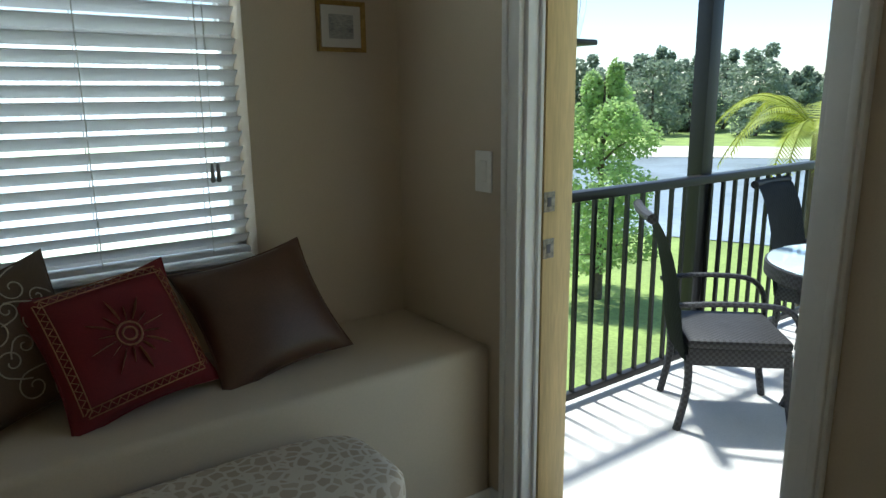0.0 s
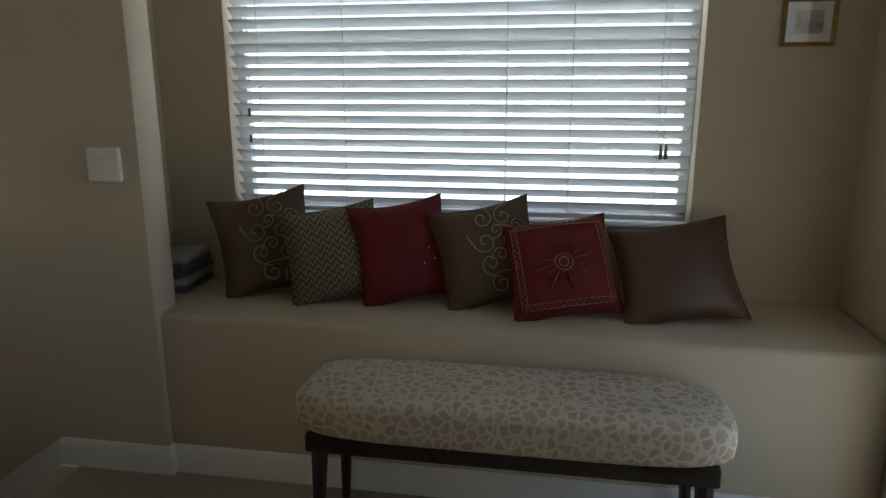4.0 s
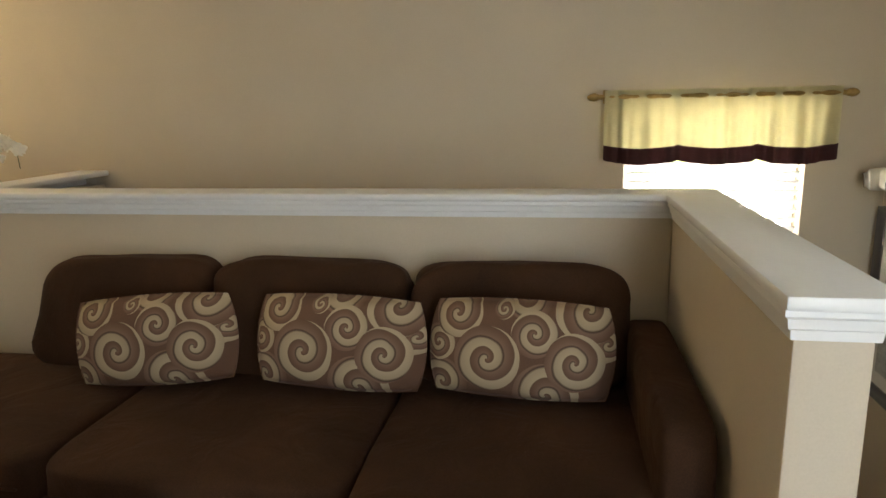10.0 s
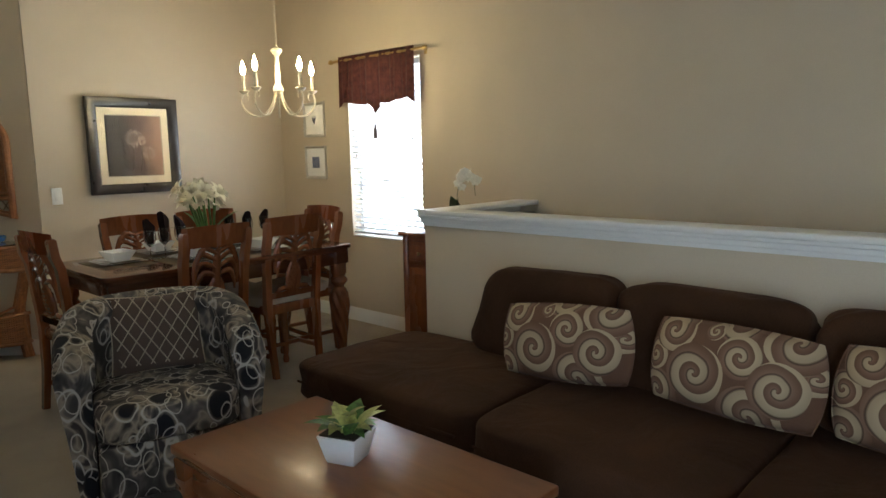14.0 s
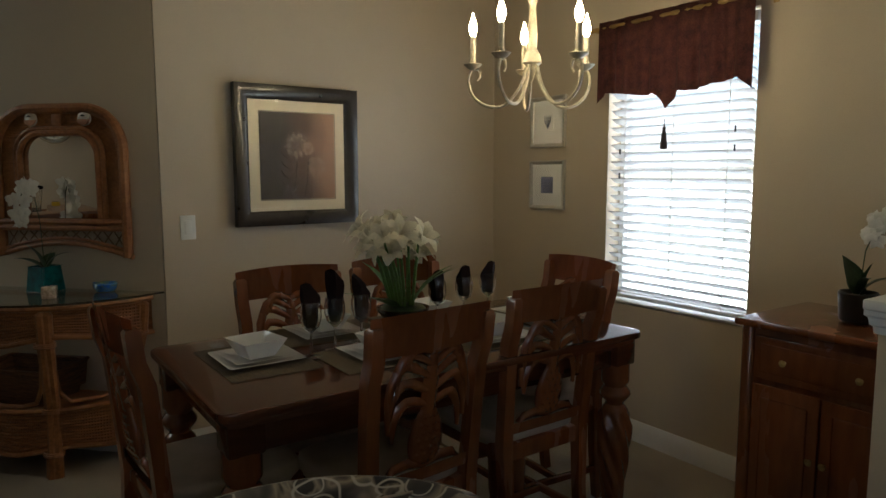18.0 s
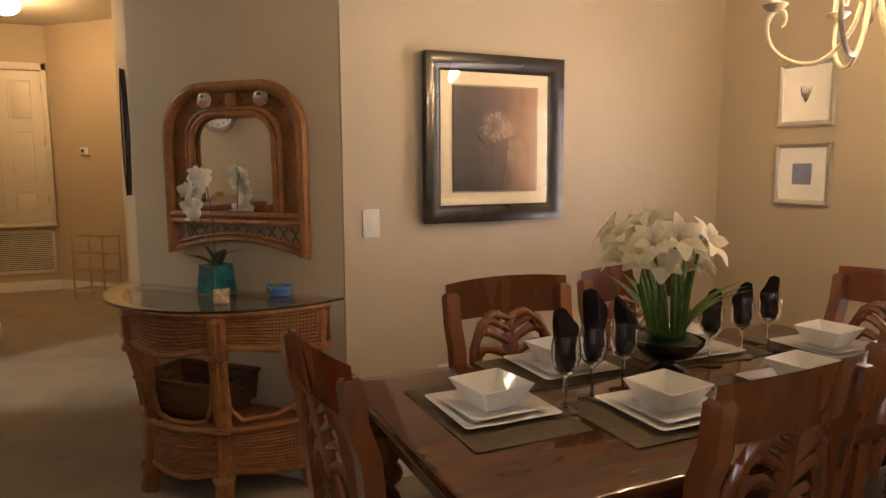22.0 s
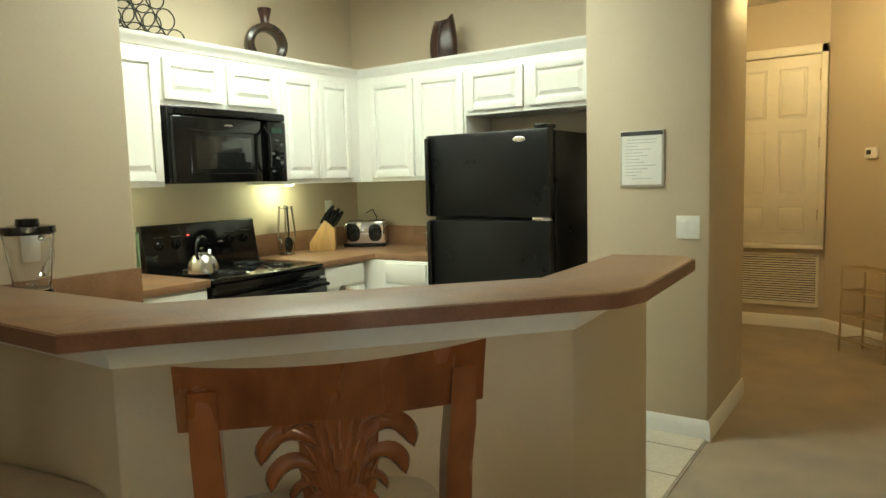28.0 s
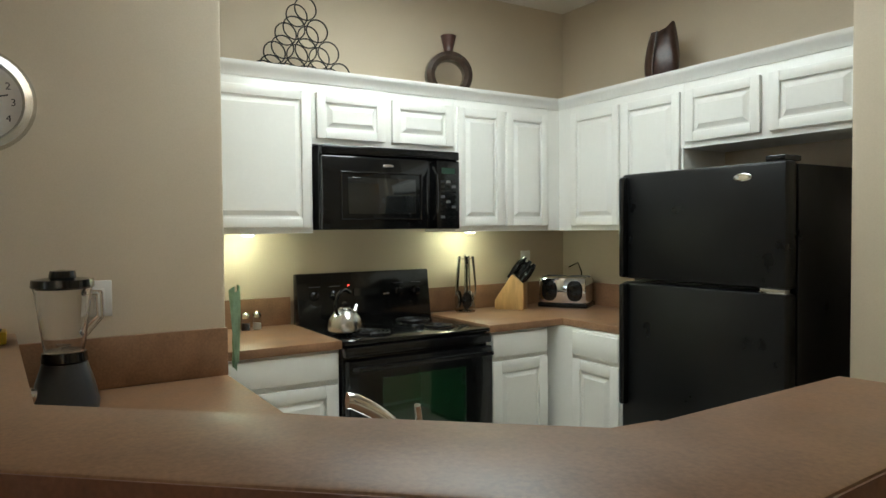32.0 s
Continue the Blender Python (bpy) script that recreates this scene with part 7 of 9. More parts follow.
for k in range(20):
    o = new("slat", me)
    o.parent = vt
    o.matrix_basis = pose(0, -0.005, 0.035 + 0.0207 * k, 38)
th = thing("thermostat", "small white thermostat on the angled hall wall", "thermostat", pose(0.115, -10.42, 1.47, 0, 0, 135))
part("case", boxes((-0.055, -0.022, -0.04, 0.055, 0, 0.04, 0.005)), M_PLASTIC, th)
part("display", boxes((-0.04, -0.0235, -0.012, 0.005, -0.021, 0.022, 0.001)), M_INK, th, "dark display")
hl = thing("ceiling_lamp", "lit frosted glass dome ceiling lamp in the hall", "ceiling lamp", pose(0.60, -9.5, CEIL))
part("base", add_lathe(bm_new(), [(0.0, 0.0), (0.13, 0.0), (0.135, -0.015), (0.12, -0.03), (0.0, -0.03)], 28, cap=False), M_BRASS, hl)
part("dome", add_lathe(bm_new(), [(0.118, -0.028), (0.122, -0.05), (0.11, -0.095), (0.075, -0.13), (0.03, -0.147), (0.0, -0.15)], 28, cap=False), glow("lit_dome", (1.0, 0.80, 0.46), 5.0), hl, "glowing frosted dome")
# smoke detector close to the lamp
single("smoke_detector", add_lathe(bm_new(), [(0.0, 0.0), (0.05, 0.0), (0.052, -0.02), (0.035, -0.032), (0.0, -0.034)], 20, cap=False), M_PLASTIC, "white round smoke detector on the hall ceiling", "smoke detector", pose(0.30, -8.9, CEIL))
et = thing("wire_stand", "slim cream wire shelf stand against the hall wall", "shelf stand", pose(0.06, -9.98, 0, 0, 0, 135))
M_CREAMWIRE = material("cream_wire", (0.58, 0.46, 0.28), 0.4, 0.3, vary=0.1)
for x in (-0.20, 0.20):
    for y in (-0.10, 0.10):
        part("leg", add_tube(bm_new(), [(x, y, 0), (x, y, 0.64)], 0.009, 6), M_CREAMWIRE, et)
for z in (0.10, 0.28, 0.46, 0.63):
    sh = part("shelf_rim", add_tube(bm_new(), [(-0.20, -0.10, z), (0.20, -0.10, z), (0.20, 0.10, z), (-0.20, 0.10, z), (-0.20, -0.10, z)], 0.006, 6), M_CREAMWIRE, et)
    for k in range(9):
        x = -0.16 + 0.04 * k
        part("wire", add_tube(bm_new(), [(x, -0.10, z), (x, 0.10, z)], 0.003, 5), M_CREAMWIRE, sh)

# notice and switch between kitchen and hall
nt = thing("notice", "framed printed notice in a clear holder on the wall", "notice", pose(1.140, -7.776, 1.287, 0, 0, 180))
part("holder", boxes((0, -0.012, 0, 0.228, 0, 0.288, 0.003)), M_SILVER, nt)
part("sheet", boxes((0.012, -0.0135, 0.012, 0.216, -0.0115, 0.262)), M_PAPER, nt)
part("header_bar", boxes((0.006, -0.0145, 0.262, 0.222, -0.0115, 0.283)), M_INK, nt, "dark header strip")
bm = bm_new()
rnd = random.Random(2)
for k in range(13):
    w = 0.05 + 0.11 * rnd.random()
    x = 0.114 - w / 2 if k < 2 or k > 11 else 0.03
    add_box(bm, (x, -0.0142, 0.24 - 0.0165 * k), (x + (w if k < 2 or k > 11 else 0.06 + 0.1 * rnd.random()), -0.0133, 0.2435 - 0.0165 * k))
part("text_line", bm, material("grey_print", (0.52, 0.53, 0.54), 0.7, bump=0), nt, "grey unreadable text lines", smooth=0)
wall_plate("white double rocker switch plate between kitchen and hall", pose(0.795, -7.776, 1.083, 0, 0, 180), 0.115, 0.115, (-0.024, 0.024))

# ---------------------------------------------------------------- kitchen floor tiles
kfl = structure("kitchen_floor", boxes((0.69, -8.27, -0.05, 3.4, -5.0, 0.006)), M_GROUT, "pale ceramic tile floor of the kitchen with grout joints", "tile floor", smooth=0)
tile_meshes = {}
for i in range(9):
    for j in range(10):
        x0, y0 = 0.70 + 0.335 * i, -8.26 + 0.335 * j
        w, d = min(0.327, 3.39 - x0), min(0.327, -5.02 - y0)
        if w > 0.03 and d > 0.03:
            key = (round(w, 3), round(d, 3))
            if key not in tile_meshes:
                tile_meshes[key] = solid("tile", boxes((0, 0, 0.001, w, d, 0.011)), M_TILE, 0)
            o = new("tile", tile_meshes[key])
            o.parent = kfl
            o.location = (x0, y0, 0.0003 * ((i * 7 + j * 3) % 4))

# ---------------------------------------------------------------- bar
BT = 1.07
bar_poly = [(2.43, -5.215), (1.425, -5.245), (0.745, -6.005), (0.765, -6.625), (0.535, -6.66), (0.475, -6.60), (0.44, -5.97), (0.47, -5.86), (1.18, -5.07), (1.27, -4.945), (2.43, -4.945)]
bp = bm_new()
add_prism(bp, bar_poly, BT - 0.042, BT, 0.006)
bc = thing("bar_counter", "brown laminate raised bar counter with angled ends", "bar counter", pose(0, 0, 0))
part("top", bp, M_COUNTER, bc)
edge_path = [(0.765, -6.627), (0.535, -6.662), (0.473, -6.60), (0.438, -5.97), (0.468, -5.858), (1.178, -5.068), (1.268, -4.943), (2.43, -4.943)]
part("edge_band", along(edge_path[::-1], [(-0.001, BT - 0.0405), (0.002, BT - 0.0405), (0.002, BT - 0.004), (-0.001, BT - 0.004)]), M_EDGE, bc, "darker brown front edge band")
# the wall that carries it
bw = [(2.43, -5.20), (1.40, -5.215), (0.70, -5.985), (0.72, -6.69), (0.66, -6.69), (0.615, -5.93), (1.36, -5.10), (2.43, -5.10)]
bm = bm_new()
add_prism(bm, bw, 0, BT - 0.045, 0.003)
structure("bar_wall", bm, M_WALL, "tan painted half wall under the bar", "wall")
crown_p = [(0, -0.075), (0.006, -0.075), (0.010, -0.05), (0.026, -0.03), (0.034, -0.012), (0.034, 0.0), (0, 0.0)]
tr1 = along([(0.66, -6.69), (0.615, -5.93), (1.36, -5.10), (2.43, -5.10)][::-1], [(a, b + BT - 0.045) for a, b in crown_p])
structure("trim", tr1, M_TRIM, "white crown trim under the bar top", "trim")
baseboard([(2.43, -5.10), (1.36, -5.10), (0.615, -5.93), (0.66, -6.69), (0.72, -6.69)])
ou = thing("wall_outlet", "white duplex outlet on the bar wall", "outlet", pose(0.80, -5.70, 0.33, 0, 0, -129 + 180))
part("plate", boxes((-0.036, -0.006, -0.058, 0.036, 0, 0.058, 0.003)), M_PLASTIC, ou)
for z in (-0.022, 0.022):
    part("socket", add_lathe(bm_new(), [(0.0, 0.0), (0.015, 0.0), (0.015, 0.003), (0.0, 0.003)], 14, pose(0, -0.006, z, 90)), M_PLASTIC, ou)

# ---------------------------------------------------------------- kitchen counters
CT = 0.872
cp = bm_new()
add_prism(cp, [(2.425, -5.22), (2.425, -5.835), (1.83, -5.835), (1.25, -6.38), (1.22, -6.625), (0.77, -6.625), (0.75, -6.01), (1.43, -5.25)], CT - 0.038, CT, 0.004)
single("sink_counter", cp, M_COUNTER, "brown laminate sink counter behind the bar", "worktop")
bm = bm_new()
add_prism(bm, [(2.42, -5.30), (2.42, -5.80), (1.82, -5.80), (1.22, -6.36), (1.19, -6.61), (0.79, -6.61), (0.79, -6.02), (1.45, -5.30)], 0.10, CT - 0.04)
sc = thing("sink_cabinet", "white base cabinet under the sink counter", "kitchen cabinet", pose(0, 0, 0))
part("body", bm, M_WHITECAB, sc)
part("toe_kick", boxes((1.5, -5.7, 0.011, 2.4, -5.35, 0.10)), M_WHITECAB, sc)
single("backsplash", boxes((2.408, -5.835, CT, 2.43, -5.22, CT + 0.165, 0.003)), M_COUNTER, "brown laminate backsplash on the side wall", "backsplash")
CB = 0.89       # height of the worktops by the stove
FX = 2.75       # front of the worktop by the stove
lp = boxes((FX, -6.410, CB - 0.038, 3.395, -5.84, CB, 0.004))
single("stove_counter", lp, M_COUNTER, "brown laminate worktop piece beside the stove", "worktop")
cp = bm_new()
add_prism(cp, [(3.395, -7.20), (FX, -7.20), (FX, -7.68), (2.30, -7.68), (2.30, -8.265), (3.395, -8.265)], CB - 0.038, CB, 0.004)
single("corner_counter", cp, M_COUNTER, "brown laminate corner worktop beside the fridge", "worktop")
single("backsplash", boxes((3.375, -6.40, CB, 3.398, -5.84, CB + 0.14, 0.003)), M_COUNTER, "brown laminate backsplash beside the stove", "backsplash")
single("backsplash", boxes((3.375, -8.24, CB, 3.398, -7.21, CB + 0.14, 0.003)), M_COUNTER, "brown laminate backsplash behind the knife block", "backsplash")
single("backsplash", boxes((2.31, -8.268, CB, 3.37, -8.245, CB + 0.14, 0.003)), M_COUNTER, "brown laminate backsplash behind the toaster", "backsplash")


def raised_front(w, h, parent, name, mat=None, fr=0.055):
    """A cabinet front in the local xz plane facing -y: a frame round a sunk field with a raised panel; returns the door."""
    mat = mat or M_WHITECAB
    if h < 0.13:
        return part(name, boxes((0, -0.02, 0, w, 0, h, 0.005)), mat, parent)
    d = part(name, boxes((0, -0.02, 0, fr, 0, h, 0.004), (w - fr, -0.02, 0, w, 0, h, 0.004), (fr - 0.001, -0.0195, 0, w - fr + 0.001, 0, fr, 0.004), (fr - 0.001, -0.0195, h - fr, w - fr + 0.001, 0, h, 0.004), (fr - 0.004, -0.007, fr - 0.004, w - fr + 0.004, -0.001, h - fr + 0.004)), mat, parent)
    bm = bm_new()
    g, b = fr + 0.010, 0.022
    outer = [bm.verts.new((x, -0.0072, z)) for x, z in ((g, g), (w - g, g), (w - g, h - g), (g, h - g))]
    inner = [bm.verts.new((x, -0.0205, z)) for x, z in ((g + b, g + b), (w - g - b, g + b), (w - g - b, h - g - b), (g + b, h - g - b))]
    bm.faces.new(inner)
    for k in range(4):
        bm.faces.new((outer[k], outer[(k + 1) % 4], inner[(k + 1) % 4], inner[k]))
    bmesh.ops.recalc_face_normals(bm, faces=bm.faces[:])
    if inner[0].link_faces[0].normal.y > 0 and bm.faces[:][0].normal.y > 0:
        bmesh.ops.reverse_faces(bm, faces=bm.faces[:])
    part("raised_panel", bm, mat, d, smooth=10)
    return d


def base_cabinet(m, w, label, doors, depth=0.56, drawer=True):
    """Local x across the front, +y into the wall, front at y = 0."""
    c = thing("base_cabinet", label, "kitchen cabinet", m, "base cabinets")
    part("body", boxes((0, 0, 0.10, w, depth, CB - 0.04, 0.002)), M_WHITECAB, c)
    part("toe_kick", boxes((0.005, 0.06, 0.011, w - 0.005, 0.08, 0.10)), M_WHITECAB, c)
    dw = w / doors
    for k in range(doors):
        x0 = k * dw + 0.012
        if drawer:
            part("drawer", boxes((0, -0.02, 0, dw - 0.024, 0, 0.118, 0.006)), M_WHITECAB, c).location = (x0, 0, 0.722)
        d = raised_front(dw - 0.024, 0.575 if drawer else 0.70, c, "door")
        d.location = (x0, 0, 0.125)
    return c


base_cabinet(pose(FX + 0.03, -5.845, 0, 0, 0, -90), 0.56, "white raised-panel base cabinet beside the stove", 1)
base_cabinet(pose(FX + 0.03, -7.215, 0, 0, 0, -90), 0.38, "white raised-panel base cabinet near the corner worktop", 1)
base_cabinet(pose(2.64, -7.65, 0, 0, 0, 180), 0.34, "white raised-panel base cabinet beside the fridge", 1)
single("corner_filler", boxes((2.643, -7.70, 0.10, 3.2, -7.65, CB - 0.04)), M_WHITECAB, "white filler strip in the cabinet corner", "kitchen cabinet")


def wall_cabinet(m, w, z0, z1, label, doors, depth=0.32, gap=0.012):
    c = thing("wall_cabinet", label, "kitchen cabinet", m, "wall cabinets")
    part("body", boxes((0, 0, z0, w, depth, z1, 0.002)), M_WHITECAB, c)
    dw = w / doors
    for k in range(doors):
        d = raised_front(dw - 2 * gap, z1 - z0 - 0.075, c, "door", fr=0.045)
        d.location = (k * dw + gap, 0, z0 + 0.028)
    return c


UX = 3.075
wall_cabinet(pose(UX, -5.845, 0, 0, 0, -90), 0.565, 1.355, 2.065, "white single-door wall cabinet beside the microwave", 1)
wall_cabinet(pose(UX, -6.41, 0, 0, 0, -90), 0.80, 1.775, 2.065, "short white two-door cabinet above the microwave", 2, gap=0.02)
wall_cabinet(pose(UX, -7.21, 0, 0, 0, -90), 0.65, 1.355, 2.065, "white two-door wall cabinet beside the microwave", 2)
single("corner_filler", boxes((UX, -7.945, 1.355, 3.39, -7.86, 2.065)), M_WHITECAB, "white filler strip between wall cabinets", "kitchen cabinet")
wall_cabinet(pose(2.97, -7.945, 0, 0, 0, 180), 0.78, 1.355, 2.065, "white two-door wall cabinet beside the fridge", 2)
single("corner_filler", boxes((2.97, -8.26, 1.355, UX, -7.946, 2.065)), M_WHITECAB, "white filler strip in the wall cabinet corner", "kitchen cabinet")
wall_cabinet(pose(2.19, -7.945, 0, 0, 0, 180), 0.853, 1.745, 2.065, "short white two-door cabinet above the fridge", 2, gap=0.022)
crown2 = [(0, 0), (0.006, 0), (0.012, 0.02), (0.03, 0.036), (0.038, 0.052), (0.038, 0.06), (0, 0.06)]
structure("crown_moulding", along([(1.337, -7.945), (UX, -7.945), (UX, -5.84)][::-1], [(a, b + 2.06) for a, b in crown2]), M_TRIM, "white crown moulding along the wall cabinets", "trim")
structure("cabinet_top", boxes((UX - 0.005, -8.26, 2.066, 3.395, -5.84, 2.078), (1.34, -8.26, 2.066, UX - 0.006, -7.95, 2.078)), M_TRIM, "white painted tops of the wall cabinets", "trim")

# ---------------------------------------------------------------- appliances
M_SCREEN = material("dark_glass", (0.012, 0.013, 0.013), 0.05, vary=0.1, bump=0, coat=0.8)
# the green is a reflection, painted into the dark glass colour
M_OVENGLASS = material("oven_glass_painted_reflection", (0.008, 0.035, 0.014), 0.05, vary=0.1, bump=0, coat=0.8)
M_GREYMARK = material("grey_marking", (0.10, 0.10, 0.10), 0.5, bump=0)
mw = thing("microwave", "black over-the-range microwave oven", "microwave", pose(3.005, -6.43, 1.37, 0, 0, -90))
part("body", boxes((0, 0.03, 0, 0.765, 0.38, 0.40, 0.004)), M_BLACK, mw)
part("vent_grille", boxes((0, 0.0, 0.355, 0.765, 0.035, 0.40, 0.008)), M_BLACK, mw)
for k in range(5):
    part("grille_slot", boxes((0.02, -0.002, 0.362 + 0.007 * k, 0.745, 0.001, 0.364 + 0.007 * k)), M_BLACKTEX, mw)
md = part("door", boxes((0.0, 0.0, 0.0, 0.575, 0.032, 0.352, 0.010)), M_BLACK, mw)
part("window", boxes((0.13, -0.0025, 0.075, 0.50, 0.002, 0.25, 0.002)), M_SCREEN, md, "dark glass window")
part("window_frame", add_tube(bm_new(), [(0.095, -0.003, 0.05), (0.53, -0.003, 0.05), (0.53, -0.003, 0.275), (0.095, -0.003, 0.275), (0.095, -0.003, 0.05)], 0.004, 6), M_BLACK, md)
part("badge", add_blob(bm_new(), (0.315, -0.005, 0.302), (0.375, 0.0, 0.318), 0.9, 0, 20, 8), M_CHROME, md, "oval chrome badge")
part("handle", add_tube(bm_new(), [(0.600, -0.002, 0.05), (0.600, -0.035, 0.085), (0.600, -0.042, 0.18), (0.600, -0.035, 0.275), (0.600, -0.002, 0.31)], 0.010, 8), M_BLACK, mw)
cpn = part("control_panel", boxes((0.625, 0.0, 0.0, 0.765, 0.034, 0.352, 0.006)), M_BLACK, mw)
for r0 in range(8):
    for c0 in range(3):
        part("button", boxes((0.648 + c0 * 0.034, -0.002, 0.055 + r0 * 0.026, 0.672 + c0 * 0.034, 0.0015, 0.069 + r0 * 0.026)), M_GREYMARK if (r0 + c0) % 4 == 0 else M_SCREEN, cpn)
part("display", boxes((0.655, -0.002, 0.285, 0.735, 0.002, 0.315)), glow("green_display", (0.01, 0.035, 0.02), 0.02), cpn, "dim green display")

sv = thing("stove", "black electric range with coil burners and oven window", "stove", pose(2.735, -6.415, 0.0, 0, 0, -90))
SW = 0.775
part("body", boxes((0, 0.03, 0.02, SW, 0.63, 0.86, 0.004)), M_BLACK, sv)
part("cooktop", boxes((-0.002, 0.0, 0.862, SW + 0.002, 0.60, 0.882, 0.008)), M_BLACK, sv)
bgm = bm_new()
add_prism(bgm, [(0.56, 0.875), (0.645, 0.875), (0.645, 1.145), (0.60, 1.145)], 0.0, SW, 0.006, m=Matrix(((0, 0, 1, 0), (1, 0, 0, 0), (0, 1, 0, 0), (0, 0, 0, 1))))
bg = part("backguard", bgm, M_BLACK, sv, "black control backguard")
for k, x in enumerate((0.09, 0.20, 0.575, 0.685)):
    part("control_knob", add_lathe(bm_new(), [(0.026, 0), (0.024, 0.014), (0.014, 0.018), (0.013, 0.03), (0.0, 0.031)], 18, pose(x, 0.582, 1.03, 82)), M_BLACK, bg)
    part("knob_scale", boxes((x - 0.03, 0.578, 1.075, x + 0.03, 0.5815, 1.079)), M_GREYMARK, bg)
part("clock_display", boxes((0.31, 0.5775, 1.02, 0.46, 0.586, 1.06)), M_SCREEN, bg)
part("indicator_light", boxes((0.277, 0.578, 1.076, 0.282, 0.5815, 1.081)), glow("red_indicator", (1.0, 0.05, 0.03), 1.5), bg, "small red indicator lamp")
part("badge", add_blob(bm_new(), (0.48, 0.574, 1.015), (0.52, 0.580, 1.027), 0.9, 0, 14, 6), M_CHROME, bg)
for x, y, r0 in ((0.20, 0.16, 0.095), (0.20, 0.42, 0.075), (0.57, 0.16, 0.075), (0.57, 0.42, 0.095)):
    bu = part("burner_pan", add_lathe(bm_new(), [(r0 + 0.014, 0.882), (r0 + 0.012, 0.887), (r0, 0.885), (r0 * 0.4, 0.883), (0.0, 0.883)], 28, pose(x, y, 0), cap=False), M_BLACK, sv)
    sp = [(x + (0.015 + (r0 - 0.018) * k / 90) * math.cos(k * 0.28), y + (0.015 + (r0 - 0.018) * k / 90) * math.sin(k * 0.28), 0.893) for k in range(91)]
    part("coil", add_tube(bm_new(), sp, 0.0045, 6), M_BLACKTEX, bu, "black heating coil")
od = part("oven_door", boxes((0.005, -0.03, 0.215, SW - 0.005, 0.035, 0.80, 0.010)), M_BLACK, sv)
part("window", boxes((0.165, -0.0325, 0.40, SW - 0.165, -0.027, 0.715, 0.003)), M_OVENGLASS, od, "dark oven window with a green reflection painted in")
part("handle", add_tube(bm_new(), [(0.03, -0.03, 0.765), (0.035, -0.065, 0.77), (SW / 2, -0.07, 0.771), (SW - 0.035, -0.065, 0.77), (SW - 0.03, -0.03, 0.765)], 0.012, 8), M_BLACK, od)
part("storage_drawer", boxes((0.005, -0.025, 0.05, SW - 0.005, 0.035, 0.205, 0.008)), M_BLACK, sv)
part("front_lip", boxes((0, -0.012, 0.812, SW, 0.03, 0.858, 0.006)), M_BLACK, sv)

fg = thing("refrigerator", "black top-freezer refrigerator with textured doors", "refrigerator", pose(2.275, -7.615, 0, 0, 0, 180))
FW = 0.80
part("cabinet", boxes((0.0, 0.085, 0.02, FW, 0.62, 1.605, 0.006)), M_BLACKTEX, fg)
fd = part("freezer_door", boxes((0.0, 0.0, 1.135, FW, 0.078, 1.615, 0.014)), M_BLACKTEX, fg)
fdd = part("fridge_door", boxes((0.0, 0.0, 0.075, FW, 0.078, 1.118, 0.014)), M_BLACKTEX, fg)
part("badge", add_blob(bm_new(), (0.585, -0.006, 1.545), (0.665, 0.002, 1.577), 0.9, 0, 24, 8), M_CHROME, fd, "oval chrome badge")
part("handle", boxes((0.012, -0.035, 1.14, 0.045, 0.004, 1.60, 0.012)), M_BLACK, fd)
part("handle", boxes((0.012, -0.035, 0.55, 0.045, 0.004, 1.112, 0.012)), M_BLACK, fdd)
part("hinge_cover", boxes((FW - 0.09, 0.01, 1.615, FW - 0.01, 0.12, 1.637, 0.006)), M_BLACK, fg)
part("middle_hinge", boxes((FW - 0.10, -0.004, 1.117, FW + 0.002, 0.03, 1.136, 0.003)), M_STEEL, fg, "bright middle hinge")
part("toe_grille", boxes((0.02, 0.02, 0.012, FW - 0.02, 0.06, 0.07, 0.004)), M_BLACK, fg)

# ---------------------------------------------------------------- small kitchen things
kt = thing("kettle", "brushed steel stovetop kettle with arched handle", "kettle", pose(2.735 + 0.20, -6.415 - 0.09, 0.897, 0, 0, -60))
part("body", add_lathe(bm_new(), [(0.07, 0.0), (0.078, 0.008), (0.080, 0.03), (0.072, 0.065), (0.05, 0.095), (0.028, 0.108), (0.026, 0.114), (0.0, 0.116)], 32, cap=False), M_STEEL, kt)
part("lid_knob", add_lathe(bm_new(), [(0.006, 0.114), (0.006, 0.122), (0.013, 0.128), (0.010, 0.138), (0.0, 0.140)], 14), M_BLACK, kt)
part("spout", add_tube(bm_new(), [(0.05, 0, 0.07), (0.078, 0, 0.092), (0.094, 0, 0.115)], [0.018, 0.013, 0.010], 10), M_STEEL, kt)
part("handle", add_tube(bm_new(), curve([(-0.058, 0, 0.088), (-0.070, 0, 0.13), (-0.045, 0, 0.178), (0.0, 0, 0.195), (0.045, 0, 0.178)]), 0.008, 8), M_BLACK, kt)

